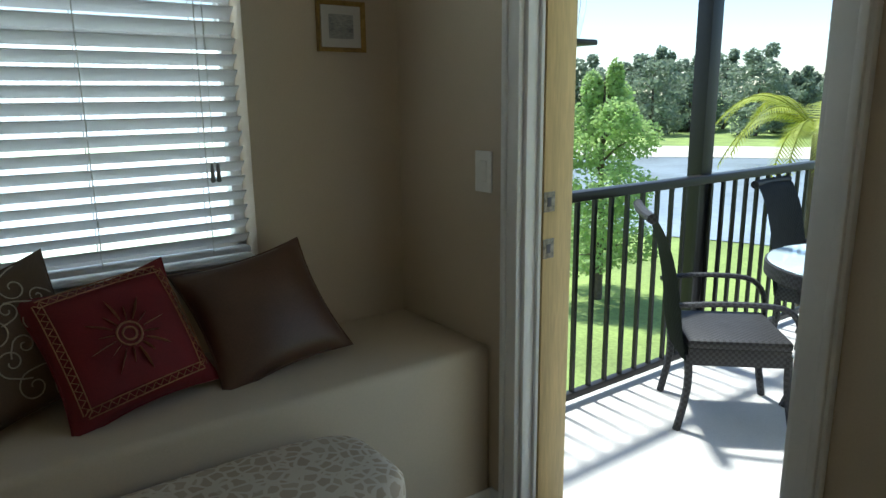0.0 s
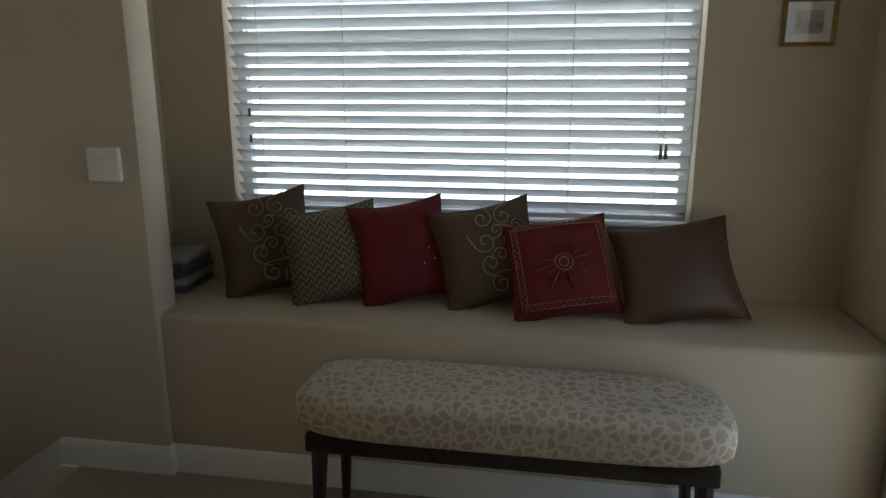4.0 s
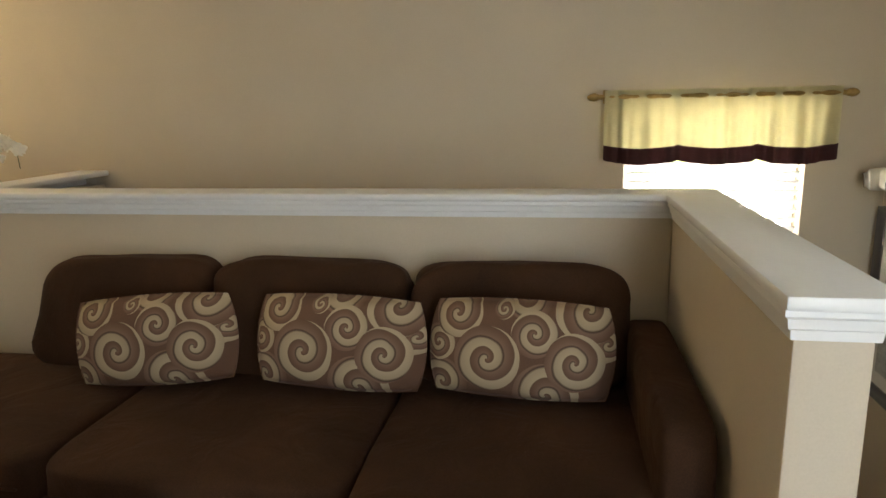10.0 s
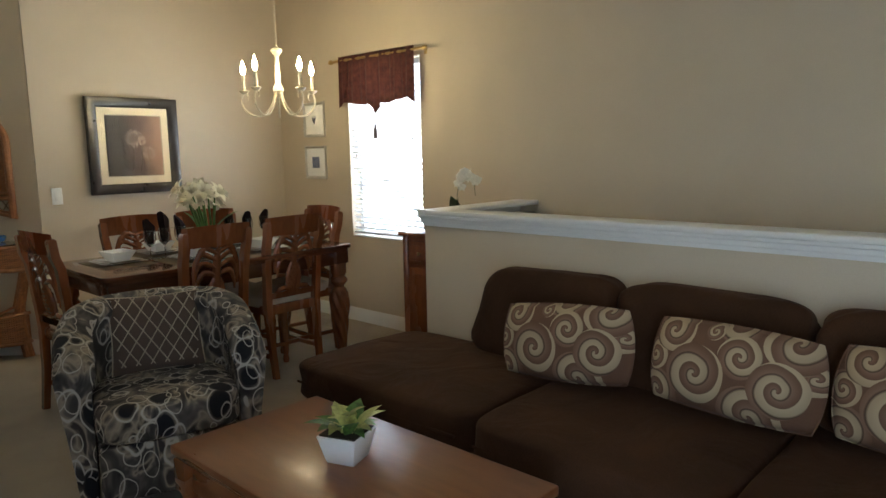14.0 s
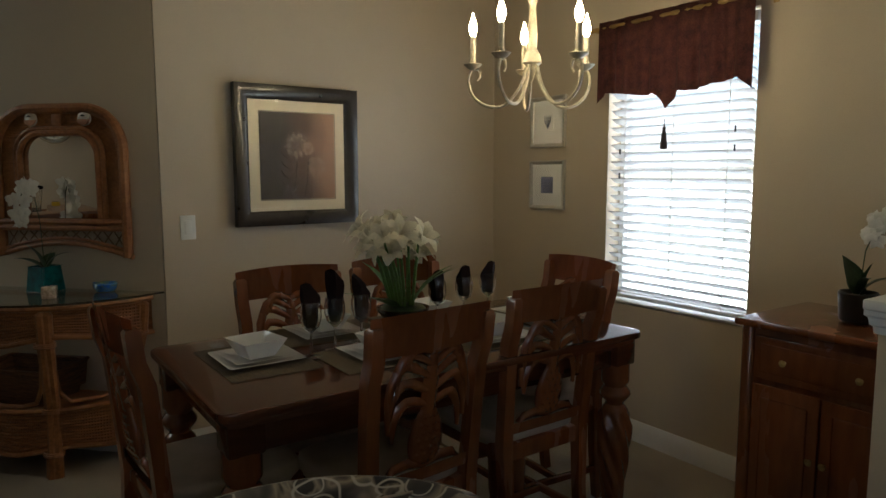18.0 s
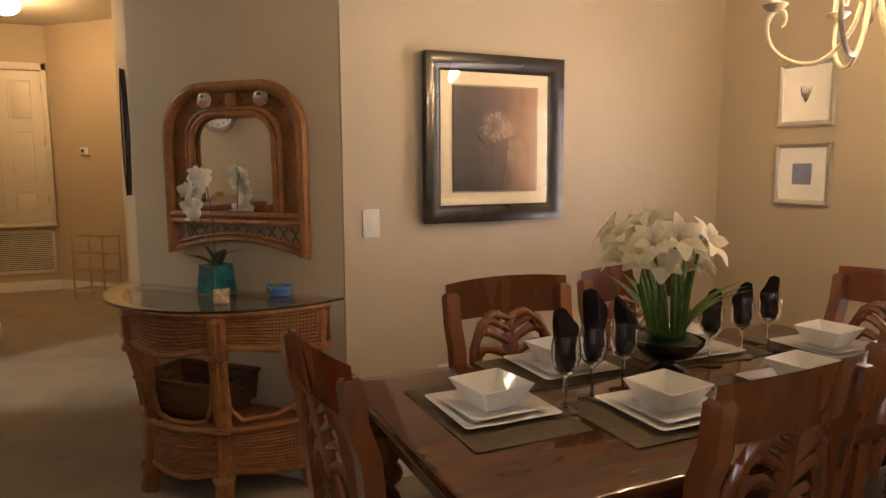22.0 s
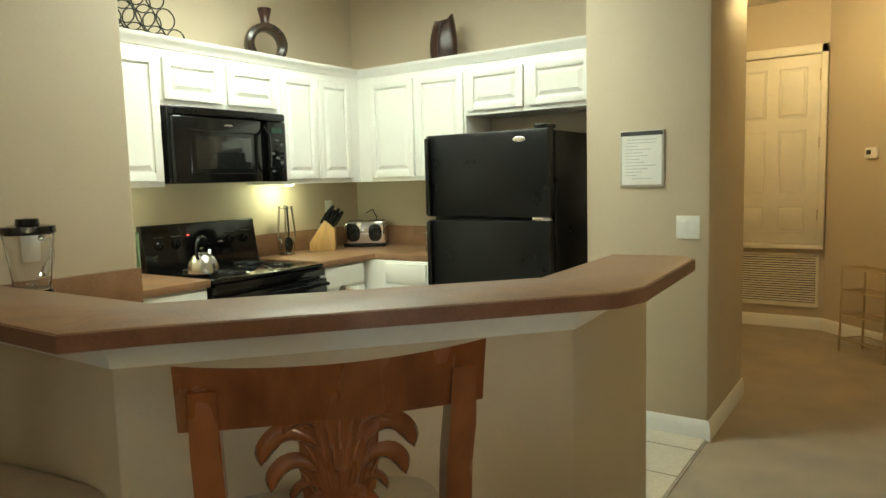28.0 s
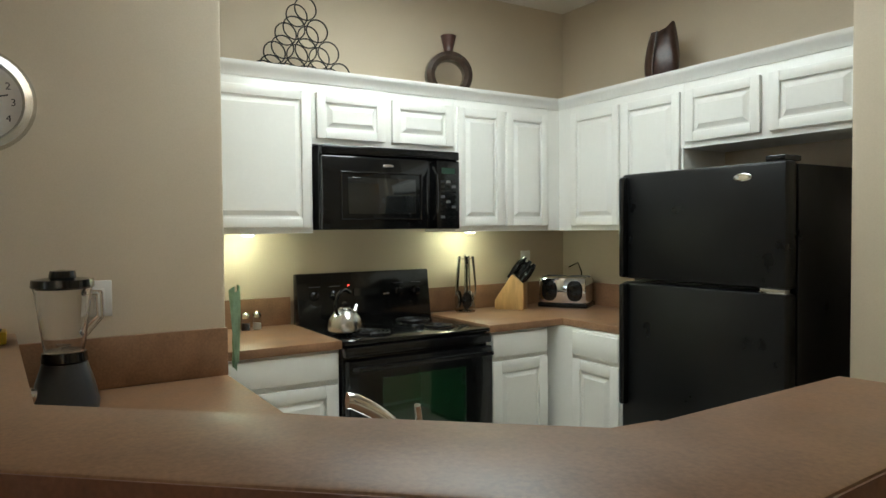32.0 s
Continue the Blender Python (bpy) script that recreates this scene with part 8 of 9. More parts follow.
ut = thing("utensil_stand", "stand of hanging black and steel cooking utensils", "utensils", pose(3.28, -7.41, CB, 0, 0, -60))
part("base", add_lathe(bm_new(), [(0.055, 0), (0.058, 0.008), (0.02, 0.014), (0.006, 0.02), (0.006, 0.33), (0.0, 0.335)], 20, cap=False), M_STEEL, ut)
part("hanger", add_lathe(bm_new(), [(0.0, 0.304), (0.04, 0.305), (0.042, 0.309), (0.0, 0.311)], 20, cap=False), M_STEEL, ut)
for k in range(5):
    a = 2 * math.pi * k / 5
    u = part("utensil", add_tube(bm_new(), [(0.044 * math.cos(a), 0.044 * math.sin(a), 0.32), (0.06 * math.cos(a), 0.06 * math.sin(a), 0.15), (0.06 * math.cos(a), 0.06 * math.sin(a), 0.10)], [0.008, 0.006, 0.004], 6), M_STEEL if k % 2 == 0 else M_BLACK, ut)
    part("utensil_head", add_blob(bm_new(), (-0.028, -0.006, 0.02), (0.028, 0.006, 0.12), 0.9, 0, 14, 8, pose(0.052 * math.cos(a), 0.052 * math.sin(a), 0, 0, 0, math.degrees(a) + 90)), M_STEEL if k % 2 == 0 else M_BLACK, u)

kb = thing("knife_block", "light wooden knife block full of black-handled knives", "knife block", pose(3.24, -7.71, CB, 0, 0, 38))
bm = bm_new()
add_prism(bm, [(-0.09, 0), (0.085, 0), (0.085, 0.055), (-0.02, 0.21), (-0.09, 0.155)], -0.055, 0.055, 0.004, m=Matrix(((1, 0, 0, 0), (0, 0, -1, 0), (0, 1, 0, 0), (0, 0, 0, 1))))
part("block", bm, M_BOARD, kb)
for k in range(10):
    r, c = divmod(k, 5)
    bx, bz = -0.075 + 0.045 * (k % 2) + 0.02 * r, 0.165 + 0.02 * (k % 2) + 0.02 * r
    y = -0.042 + 0.021 * c
    d = Vector((-0.55, 0, 0.8)).normalized()
    b0 = Vector((bx, y, bz))
    part("knife_handle", add_tube(bm_new(), [b0 - d * 0.02, b0 + d * 0.05, b0 + d * (0.10 + 0.012 * (k % 3))], [0.009, 0.0115, 0.009], 8, flat=1.3), M_BLACK, kb)
part("emblem", boxes((0.02, -0.0565, 0.02, 0.055, -0.055, 0.045)), M_INK, kb)

to = thing("toaster", "steel and black four-slot toaster", "toaster", pose(3.15, -8.07, CB, 0, 0, 212))
part("body", boxes((-0.15, -0.10, 0.015, 0.15, 0.10, 0.185, 0.025)), M_CHROME, to, "polished steel body")
part("base", boxes((-0.152, -0.102, 0.0, 0.152, 0.102, 0.03, 0.008)), M_BLACK, to)
for sx in (-1, 1):
    part("dial_plate", add_blob(bm_new(), (sx * 0.078 - 0.048, -0.112, 0.04), (sx * 0.078 + 0.048, -0.090, 0.165), 0.8, 0, 20, 10), M_BLACK, to, "black oval control plate")
    part("lever", boxes((sx * 0.078 - 0.018, -0.125, 0.125, sx * 0.078 + 0.018, -0.104, 0.14, 0.004)), M_BLACK, to)
    part("dial", add_lathe(bm_new(), [(0.014, 0), (0.012, 0.012), (0.0, 0.013)], 14, pose(sx * 0.078, -0.108, 0.08, 90)), M_BLACK, to)
    # the top is closed; dark sheets give the shade inside the openings
    for sy in (-1, 1):
        part("slot", boxes((sx * 0.075 - 0.058, sy * 0.045 - 0.014, 0.183, sx * 0.075 + 0.058, sy * 0.045 + 0.014, 0.1865)), M_INK, to)
part("cord", add_tube(bm_new(), [(0.05, 0.10, 0.08), (0.06, 0.14, 0.20), (0.03, 0.16, 0.26), (-0.03, 0.17, 0.23)], 0.004, 6), M_BLACK, to)
single("steel_canister", add_lathe(bm_new(), [(0.05, 0), (0.055, 0.01), (0.055, 0.12), (0.048, 0.135), (0.0, 0.14)], 24, pose(0, 0, 0), cap=False), M_STEEL, "brushed steel canister beside the fridge", "canister", pose(2.42, -7.88, CB))
wall_plate("white outlet plate above the corner worktop", pose(3.40, -7.95, 1.17, 0, 0, -90), 0.075, 0.115, (0,))

for k, y in enumerate((-6.20, -6.145)):
    s = thing("spice_shaker", "small glass shaker with steel lid beside the stove", "shaker", pose(3.29, y, CB), "salt and pepper shakers")
    part("jar", add_lathe(bm_new(), [(0.019, 0), (0.021, 0.004), (0.019, 0.06), (0.0, 0.061)], 16, cap=False), M_WINEGLASS, s)
    part("contents", add_lathe(bm_new(), [(0.016, 0.003), (0.016, 0.035), (0.0, 0.036)], 14, cap=False), M_PAPER if k == 0 else M_INK, s)
    part("lid", add_lathe(bm_new(), [(0.02, 0.06), (0.021, 0.078), (0.012, 0.088), (0.0, 0.089)], 16, cap=False), M_STEEL, s, "steel lid")
tw = bm_new()
add_grid(tw, lambda u, v: Vector((2.46 + 0.10 * u + 0.01 * v, -5.852 - 0.06 * u * (1 - 0.25 * v) - 0.014 * abs(math.sin(7 * u + 1.5 * v)) - 0.006 * v, 1.16 - 0.29 * v + 0.012 * math.sin(9 * u))), 20, 12)
bmesh.ops.solidify(tw, geom=tw.faces[:], thickness=0.006)
tl = thing("dish_towel", "green dish towel hanging on the wall corner", "towel", pose(0, 0, 0))
part("cloth", tw, material("green_towel", (0.30, 0.40, 0.25), 0.95, vary=0.15, scale=30, fine=300, bump=0.5), tl, smooth=60)
part("hook", boxes((2.53, -5.848, 1.13, 2.56, -5.834, 1.16, 0.003)), M_STEEL, tl)

bl = thing("blender", "glass jar blender with grey base and black lid", "blender", pose(2.20, -5.33, CT, 0, 0, 150))
bm = bm_new()
add_lathe(bm, [(0.085, 0.0), (0.088, 0.02), (0.075, 0.08), (0.062, 0.12), (0.058, 0.135), (0.0, 0.137)], 24, cap=False)
part("base", bm, material("grey_plastic", (0.035, 0.036, 0.04), 0.3, vary=0.1, bump=0.02), bl)
part("control_knob", add_lathe(bm_new(), [(0.024, 0), (0.022, 0.014), (0.0, 0.016)], 18, pose(0.06, -0.055, 0.055, 75, 0, 48)), M_CHROME, bl, "chrome control knob")
part("collar", add_lathe(bm_new(), [(0.056, 0.135), (0.060, 0.14), (0.056, 0.165), (0.0, 0.166)], 24, cap=False), M_BLACK, bl)
part("jar", add_lathe(bm_new(), [(0.050, 0.165), (0.055, 0.19), (0.072, 0.33), (0.075, 0.345), (0.071, 0.345), (0.068, 0.33), (0.052, 0.195), (0.046, 0.17), (0.0, 0.168)], 28, cap=False), M_WINEGLASS, bl, "clear glass jar")
part("handle", add_tube(bm_new(), [(-0.060, 0.03, 0.325), (-0.105, 0.05, 0.32), (-0.108, 0.05, 0.25), (-0.055, 0.028, 0.205)], 0.011, 8), M_WINEGLASS, bl)
part("lid", add_lathe(bm_new(), [(0.074, 0.342), (0.080, 0.348), (0.078, 0.368), (0.035, 0.374), (0.032, 0.392), (0.0, 0.395)], 24, cap=False), M_BLACK, bl, "black lid")
part("blade", boxes((-0.02, -0.004, 0.175, 0.02, 0.004, 0.179), (-0.004, -0.02, 0.182, 0.004, 0.02, 0.186)), M_STEEL, bl)
wall_plate("white outlet plate behind the blender", pose(2.43, -5.44, 1.16, 0, 0, -90), 0.075, 0.115, (0,))
ys = thing("sponge_holder", "small yellow plastic holder on the bar end", "holder", pose(2.235, -5.165, BT))
part("body", boxes((-0.04, -0.03, 0, 0.04, 0.03, 0.035, 0.006)), material("yellow_plastic", (0.62, 0.42, 0.02), 0.4, bump=0), ys)
# dark sheet on the solid body, painted shade for its recess
part("recess_shade", boxes((-0.028, -0.018, 0.0345, 0.028, 0.018, 0.0365)), M_INK, ys)

fa = thing("faucet", "chrome single-lever kitchen faucet at the sink", "faucet", pose(1.265, -5.93, CT, 0, 0, 82))
part("base", add_lathe(bm_new(), [(0.03, 0), (0.03, 0.012), (0.022, 0.02), (0.021, 0.06), (0.0, 0.066)], 20, cap=False), M_CHROME, fa)
part("spout", add_tube(bm_new(), curve([(0.0, 0, 0.04), (0.045, 0, 0.085), (0.09, 0, 0.125), (0.135, 0, 0.152), (0.15, 0, 0.156)]), 0.017, 12), M_CHROME, fa)
part("lever", add_tube(bm_new(), [(-0.005, 0.0, 0.055), (0.0, 0.015, 0.095), (0.01, 0.03, 0.138)], [0.010, 0.009, 0.007], 8), M_CHROME, fa)
sk = thing("sink", "steel sink bowl let into the counter", "sink", pose(1.54, -5.82, CT, 0, 0, 43))
part("rim", boxes((-0.17, -0.17, 0.0, 0.17, -0.15, 0.005, 0.002), (-0.17, 0.15, 0, 0.17, 0.17, 0.005, 0.002), (-0.17, -0.15, 0, -0.15, 0.15, 0.005, 0.002), (0.15, -0.15, 0, 0.17, 0.15, 0.005, 0.002)), M_STEEL, sk)
part("bowl", boxes((-0.15, -0.15, 0.0005, 0.15, 0.15, 0.002)), M_STEEL, sk)

clk = thing("wall_clock", "round silver-rimmed white wall clock with black numerals", "clock", pose(2.43, -5.13, 1.755, 0, 0, -90))
part("rim", add_lathe(bm_new(), [(0.118, 0.0), (0.152, 0.0), (0.155, 0.02), (0.145, 0.036), (0.125, 0.032), (0.118, 0.018), (0.118, 0.0)], 48, pose(0, 0, 0, 90), cap=False), M_STEEL, clk, "brushed silver rim")
part("face", add_lathe(bm_new(), [(0.0, 0.004), (0.12, 0.004), (0.12, 0.010), (0.0, 0.010)], 48, pose(0, 0, 0, 90), cap=False), M_PAPER, clk)
for h in range(1, 13):
    a = math.pi / 2 - h * math.pi / 6
    cu = bpy.data.curves.new("numeral", "FONT")
    cu.body, cu.size, cu.align_x, cu.align_y = str(h), 0.030, "CENTER", "CENTER"
    tmp = bpy.data.objects.new("numeral", cu)
    scene.collection.objects.link(tmp)
    bpy.context.view_layer.update()
    me = bpy.data.meshes.new_from_object(tmp.evaluated_get(bpy.context.evaluated_depsgraph_get()))
    bpy.data.objects.remove(tmp)
    me.materials.clear()
    me.materials.append(M_INK)
    o = new("numeral", me)
    o.parent = clk
    o.matrix_basis = pose(0.095 * math.cos(a), -0.0112, 0.095 * math.sin(a), 90)
part("hour_hand", boxes((-0.003, -0.0135, -0.01, 0.003, -0.012, 0.055)), M_INK, clk).rotation_euler = (0, radians(-70), 0)
part("minute_hand", boxes((-0.002, -0.0155, -0.015, 0.002, -0.014, 0.085)), M_INK, clk).rotation_euler = (0, radians(75), 0)

fp2 = framed("large_picture", "large dark-framed brown print with cream mat on the side wall", pose(2.43, -3.885, 1.325, 0, 0, -90), 0.66, 0.69, 0.072, M_BRONZEFRAME, 0.058, M_CREAM, M_SEPIA, 0.04)
# ornaments on top of the wall cabinets
KT = 2.079
wr = thing("wine_rack", "black wire wine rack of stacked rings on the cabinets", "wine rack", pose(3.22, -6.42, KT, 0, 0, -90))
for row in range(4):
    for c in range(4 - row):
        x, z = (c - (3 - row) / 2) * 0.115, 0.056 + row * 0.098
        for y in (-0.06, 0.06):
            part("ring", add_tube(bm_new(), [(x + 0.054 * math.cos(2 * math.pi * k / 20), y, z + 0.054 * math.sin(2 * math.pi * k / 20)) for k in range(21)], 0.0035, 6), M_BLACKMETAL, wr)
for c in range(4):
    part("tie_bar", add_tube(bm_new(), [((c - 1.5) * 0.115, -0.06, 0.004), ((c - 1.5) * 0.115, 0.06, 0.004)], 0.0035, 6), M_BLACKMETAL, wr)
vz = thing("ring_vase", "dark brown and silver ring-shaped vase on the cabinets", "vase", pose(3.22, -7.27, KT, 0, 0, -112))
part("ring", add_lathe(bm_new(), [(0.082, -0.032), (0.105, -0.045), (0.128, -0.036), (0.135, 0.0), (0.128, 0.036), (0.105, 0.045), (0.082, 0.032), (0.078, 0.0), (0.082, -0.032)], 40, pose(0, 0, 0.137, 90), cap=False), material("brown_ceramic", (0.045, 0.028, 0.02), 0.22, vary=0.2, scale=20, coat=0.4), vz)
part("silver_band", add_lathe(bm_new(), [(0.086, -0.047), (0.118, -0.047), (0.112, -0.052), (0.092, -0.052), (0.086, -0.047)], 40, pose(0, 0, 0.137, 90), cap=False), material("hammered_silver", (0.5, 0.47, 0.43), 0.3, 0.8, vary=0.2, scale=60, bump=0.6), vz, "hammered silver band")
part("neck", add_lathe(bm_new(), [(0.032, 0.262), (0.026, 0.275), (0.030, 0.30), (0.044, 0.355), (0.040, 0.358), (0.022, 0.30), (0.0, 0.29)], 24, cap=False), material("dark_red_brown", (0.06, 0.022, 0.016), 0.35, vary=0.2, scale=30), vz, "dark red-brown neck")
lv = thing("leaf_vase", "dark brown carved leaf-shaped vase on the cabinets", "vase", pose(2.43, -8.08, KT, 0, 0, 180))
bm = bm_new()
rings = []
for j in range(13):
    t = j / 12
    w = 0.060 + 0.040 * math.sin(math.pi * min(1, 0.15 + 0.8 * t))
    d = 0.045 + 0.018 * math.sin(math.pi * t)
    ring = []
    for k in range(24):
        a = 2 * math.pi * k / 24
        z = 0.31 * t + (0.028 * math.sin(a * 1.0 + 0.6) + 0.02 * math.cos(2 * a)) * max(0, t - 0.6) * 2.2
        f = 1 + 0.06 * math.cos(5 * a + 3 * t)
        ring.append(bm.verts.new((w * f * math.cos(a), d * f * math.sin(a), z)))
    rings.append(ring)
for a, b in zip(rings, rings[1:]):
    for k in range(24):
        bm.faces.new((a[k], a[(k + 1) % 24], b[(k + 1) % 24], b[k]))
bm.faces.new(rings[0][::-1])
bm.faces.new(rings[-1])
part("body", bm, material("carved_brown", (0.05, 0.022, 0.016), 0.32, vary=0.25, scale=16), lv, smooth=60)
part("rib", add_tube(bm_new(), [(-0.01, -0.066, 0.01), (0.0, -0.073, 0.15), (0.02, -0.066, 0.29)], 0.005, 6), material("carved_rib", (0.035, 0.016, 0.012), 0.4), lv)

# lit puck lamps under the wall cabinets
for y in (-6.15, -7.42):
    pk = thing("puck_lamp", "small lit lamp under the wall cabinet", "cabinet lamp", pose(3.24, y, 1.355), "under-cabinet lamps")
    part("housing", add_lathe(bm_new(), [(0.0, 0.0), (0.035, 0.0), (0.035, -0.006), (0.03, -0.008), (0.0, -0.008)], 18, cap=False), M_PLASTIC, pk)
    part("lens", add_lathe(bm_new(), [(0.0, -0.0085), (0.027, -0.0085), (0.024, -0.011), (0.0, -0.012)], 18, cap=False), glow("lit_puck", (1.0, 0.98, 0.72), 7.0), pk, "glowing lens")
    point_lamp("under_cabinet_light", (3.24, y, 1.325), 0.40, (0.92, 1.0, 0.62), 0.02)
cl = thing("ceiling_fixture", "long white fluorescent ceiling fixture in the kitchen", "ceiling lamp", pose(2.1, -6.75, CEIL))
part("tray", boxes((-0.65, -0.32, -0.05, 0.65, 0.32, 0.0, 0.01)), M_PLASTIC, cl)
part("diffuser", boxes((-0.61, -0.285, -0.075, 0.61, 0.285, -0.05, 0.008)), glow("lit_diffuser", (0.97, 1.0, 0.88), 1.6), cl, "glowing white diffuser")


# ---------------------------------------------------------------- bar stools
def bar_stool(m):
    """Facing +y, towards the bar; like the dining chairs but taller."""
    c = thing("bar_stool", "tall reddish wooden bar stool with carved pineapple back", "bar stool", m, "bar stools")
    hw = 0.20

    def back(x, z):
        t = max(0, (z - 0.55) / 0.53)
        return -0.20 - 0.05 * t * t - 0.03 * t - 0.025 * t * (1 - (x / 0.22) ** 2)
    for sx in (-1, 1):
        pts = [(sx * (hw + 0.01), -0.25, 0), (sx * hw, -0.215, 0.35), (sx * hw, -0.20, 0.55)] + [(sx * (hw - 0.01 * max(0, z - 0.9)), back(0.22, z) - (0.016 if z > 0.93 else 0), z) for z in (0.75, 0.88, 0.96, 1.055)]
        part("back_post", add_tube(bm_new(), pts, [0.018, 0.021, 0.024, 0.024, 0.0235, 0.023, 0.020], 16, square=True), M_WOOD, c)
        tw2 = bm_new()
        n, rows, rr = 24, 66, []
        for j in range(rows + 1):
            t = j / rows
            tap = 0.015 + 0.011 * math.sin(math.pi * min(1, 0.9 * t + 0.12)) if t < 0.9 else 0.024
            ring = []
            for k in range(n):
                a = 2 * math.pi * k / n
                q = tap * (1 + (0.16 if t < 0.88 else 0.0) * math.sin(2 * a + t * 62))
                ring.append(tw2.verts.new((q * math.cos(a) + sx * 0.215, q * math.sin(a) + 0.185, 0.53 * t)))
            rr.append(ring)
        for a, b in zip(rr, rr[1:]):
            for k in range(n):
                tw2.faces.new((a[k], a[(k + 1) % n], b[(k + 1) % n], b[k]))
        tw2.faces.new(rr[0][::-1])
        tw2.faces.new(rr[-1])
        part("front_leg", tw2, M_WOOD, c, "spiral carved front leg")
        part("side_stretcher", boxes((sx * 0.195 - 0.012, -0.22, 0.24, sx * 0.195 + 0.012, 0.185, 0.268, 0.004)), M_WOOD, c)
    part("foot_rail", boxes((-0.215, 0.172, 0.18, 0.215, 0.198, 0.21, 0.005)), M_WOOD, c)
    part("rear_stretcher", boxes((-0.195, -0.235, 0.30, 0.195, -0.21, 0.33, 0.004)), M_WOOD, c)

    def rail(z0, z1, w, th, crownz=0.0):
        bm = bm_new()
        add_grid(bm, lambda u, v: Vector(((2 * u - 1) * w, back((2 * u - 1) * min(w, 0.22), z0 + (z1 - z0) * v) - th / 2, z0 + (z1 - z0) * v + crownz * v * (1 - (2 * u - 1) ** 2))), 14, 4)
        bmesh.ops.solidify(bm, geom=bm.faces[:], thickness=-th)
        bmesh.ops.recalc_face_normals(bm, faces=bm.faces[:])
        return bm
    part("top_rail", rail(0.985, 1.093, 0.238, 0.036, -0.012), M_WOOD, c)
    part("lower_rail", rail(0.672, 0.712, 0.185, 0.028), M_WOOD, c)
    part("carved_splat", fan_splat(0.265, 0.277, 0.709, lambda x, z: back(x, z)), M_WOOD, c, "carved pineapple splat", smooth=75)
    part("seat_rail", boxes((-0.225, -0.215, 0.51, 0.225, 0.205, 0.57, 0.008)), M_WOOD, c)
    part("seat_cushion", add_blob(bm_new(), (-0.262, -0.19, 0.55), (0.262, 0.245, 0.658), 0.38, 0.12, 36, 12), M_CREAMSEAT, c, "cream fabric seat", smooth=60)
    return c


bs = bar_stool(pose(0.84, -5.235, 0, 0, 0, -131))
copy_thing(bs, pose(1.62, -4.85, 0, 0, 0, -172))
# ---------------------------------------------------------------- outside: balcony, lawn, pond and woods
BZ = -0.15      # the balcony lies a step below the room
RY = 2.05       # line of its railing
structure("balcony_floor", boxes((1.46, -1.2, BZ - 0.14, 5.75, 2.16, BZ)), M_DECK, "pale concrete balcony floor in sunshine", "balcony floor", smooth=0)
structure("balcony_roof", boxes((1.46, -1.4, 2.5, 2.22, 1.9, 2.6), (1.46, 2.07, 2.48, 5.75, 2.13, 2.6)), M_CEIL, "white balcony ceiling", "balcony ceiling", smooth=0)
# unseen board, added only to hold direct sun off the north blinds
structure("unseen_sun_board", boxes((-3.3, 2.21, CEIL, 1.455, 2.95, CEIL + 0.1)), M_CEIL, "unseen board added to keep the sun off the window", "roof", smooth=0)
me = solid("baluster", boxes((-0.0095, -0.0095, 0.07, 0.0095, 0.0095, 1.0)), M_BLACKMETAL, 0)


def railing(m, length, label):
    ob = thing("balcony_railing", label, "railing", m)
    part("top_rail", boxes((0, -0.033, 1.0, length, 0.033, 1.045, 0.006)), M_BLACKMETAL, ob)
    part("bottom_rail", boxes((0, -0.02, 0.035, length, 0.02, 0.07, 0.004)), M_BLACKMETAL, ob)
    x = 0.06
    while x < length - 0.03:
        o = new("baluster", me)
        o.parent = ob
        o.location = (x, 0, 0)
        x += 0.117


railing(pose(1.46, RY, BZ), 4.15, "dark bronze metal balcony railing with square balusters")
railing(pose(5.6, RY - 0.04, BZ, 0, 0, -90), 3.1, "dark bronze metal balcony railing on the far side")
for x in (3.365, 5.6):
    single("screen_post", boxes((-0.05, -0.045, 0, 0.05, 0.045, 2.7, 0.004)), M_BLACKMETAL, "dark bronze square screen post of the balcony", "post", pose(x, RY + 0.06, BZ), "screen posts")

M_GRASS = material("lawn", (0.25, 0.33, 0.085), 0.9, vary=0.2, scale=0.4, fine=14, bump=0.5, depth=0.03)
M_WATER = material("pond_water", (0.30, 0.34, 0.37), 0.22, vary=0.1, scale=0.2, fine=3, bump=0.08, depth=0.02)
M_SAND = material("pale_bank", (0.55, 0.52, 0.45), 0.9, vary=0.1, scale=0.5)
M_BARK = material("bark", (0.11, 0.085, 0.06), 0.9, vary=0.25, scale=12)


def foliage(name, color, color2):
    m = material(name, color, 0.6, vary=0.25, scale=1.2, fine=9, bump=0, second=color2)
    N, L, p = nodes_of(m)
    tr = N.new("ShaderNodeBsdfTranslucent")
    ms = N.new("ShaderNodeMixShader")
    ms.inputs[0].default_value = 0.48
    src = p.inputs["Base Color"].links[0].from_socket
    L.new(src, tr.inputs["Color"])
    L.new(p.outputs[0], ms.inputs[1])
    L.new(tr.outputs[0], ms.inputs[2])
    L.new(ms.outputs[0], N["Material Output"].inputs["Surface"])
    return m


M_LIME = foliage("light_green_leaves", (0.42, 0.55, 0.22), (0.23, 0.34, 0.11))
# distant haze is mixed into the woods' leaf colour, pale and greyed
M_WOODS = foliage("haze_paled_leaves", (0.26, 0.32, 0.225), (0.16, 0.205, 0.14))
M_PALM = foliage("yellow_green_palm", (0.38, 0.40, 0.06), (0.18, 0.24, 0.03))
GZ = -3.4
g = bm_new()
add_grid(g, lambda u, v: Vector((-60 + 1200 * u, -200 + 1200 * v, GZ)), 12, 12)
structure("ground", g, M_GRASS, "sunlit mown lawn reaching to the woods", "lawn", smooth=0)


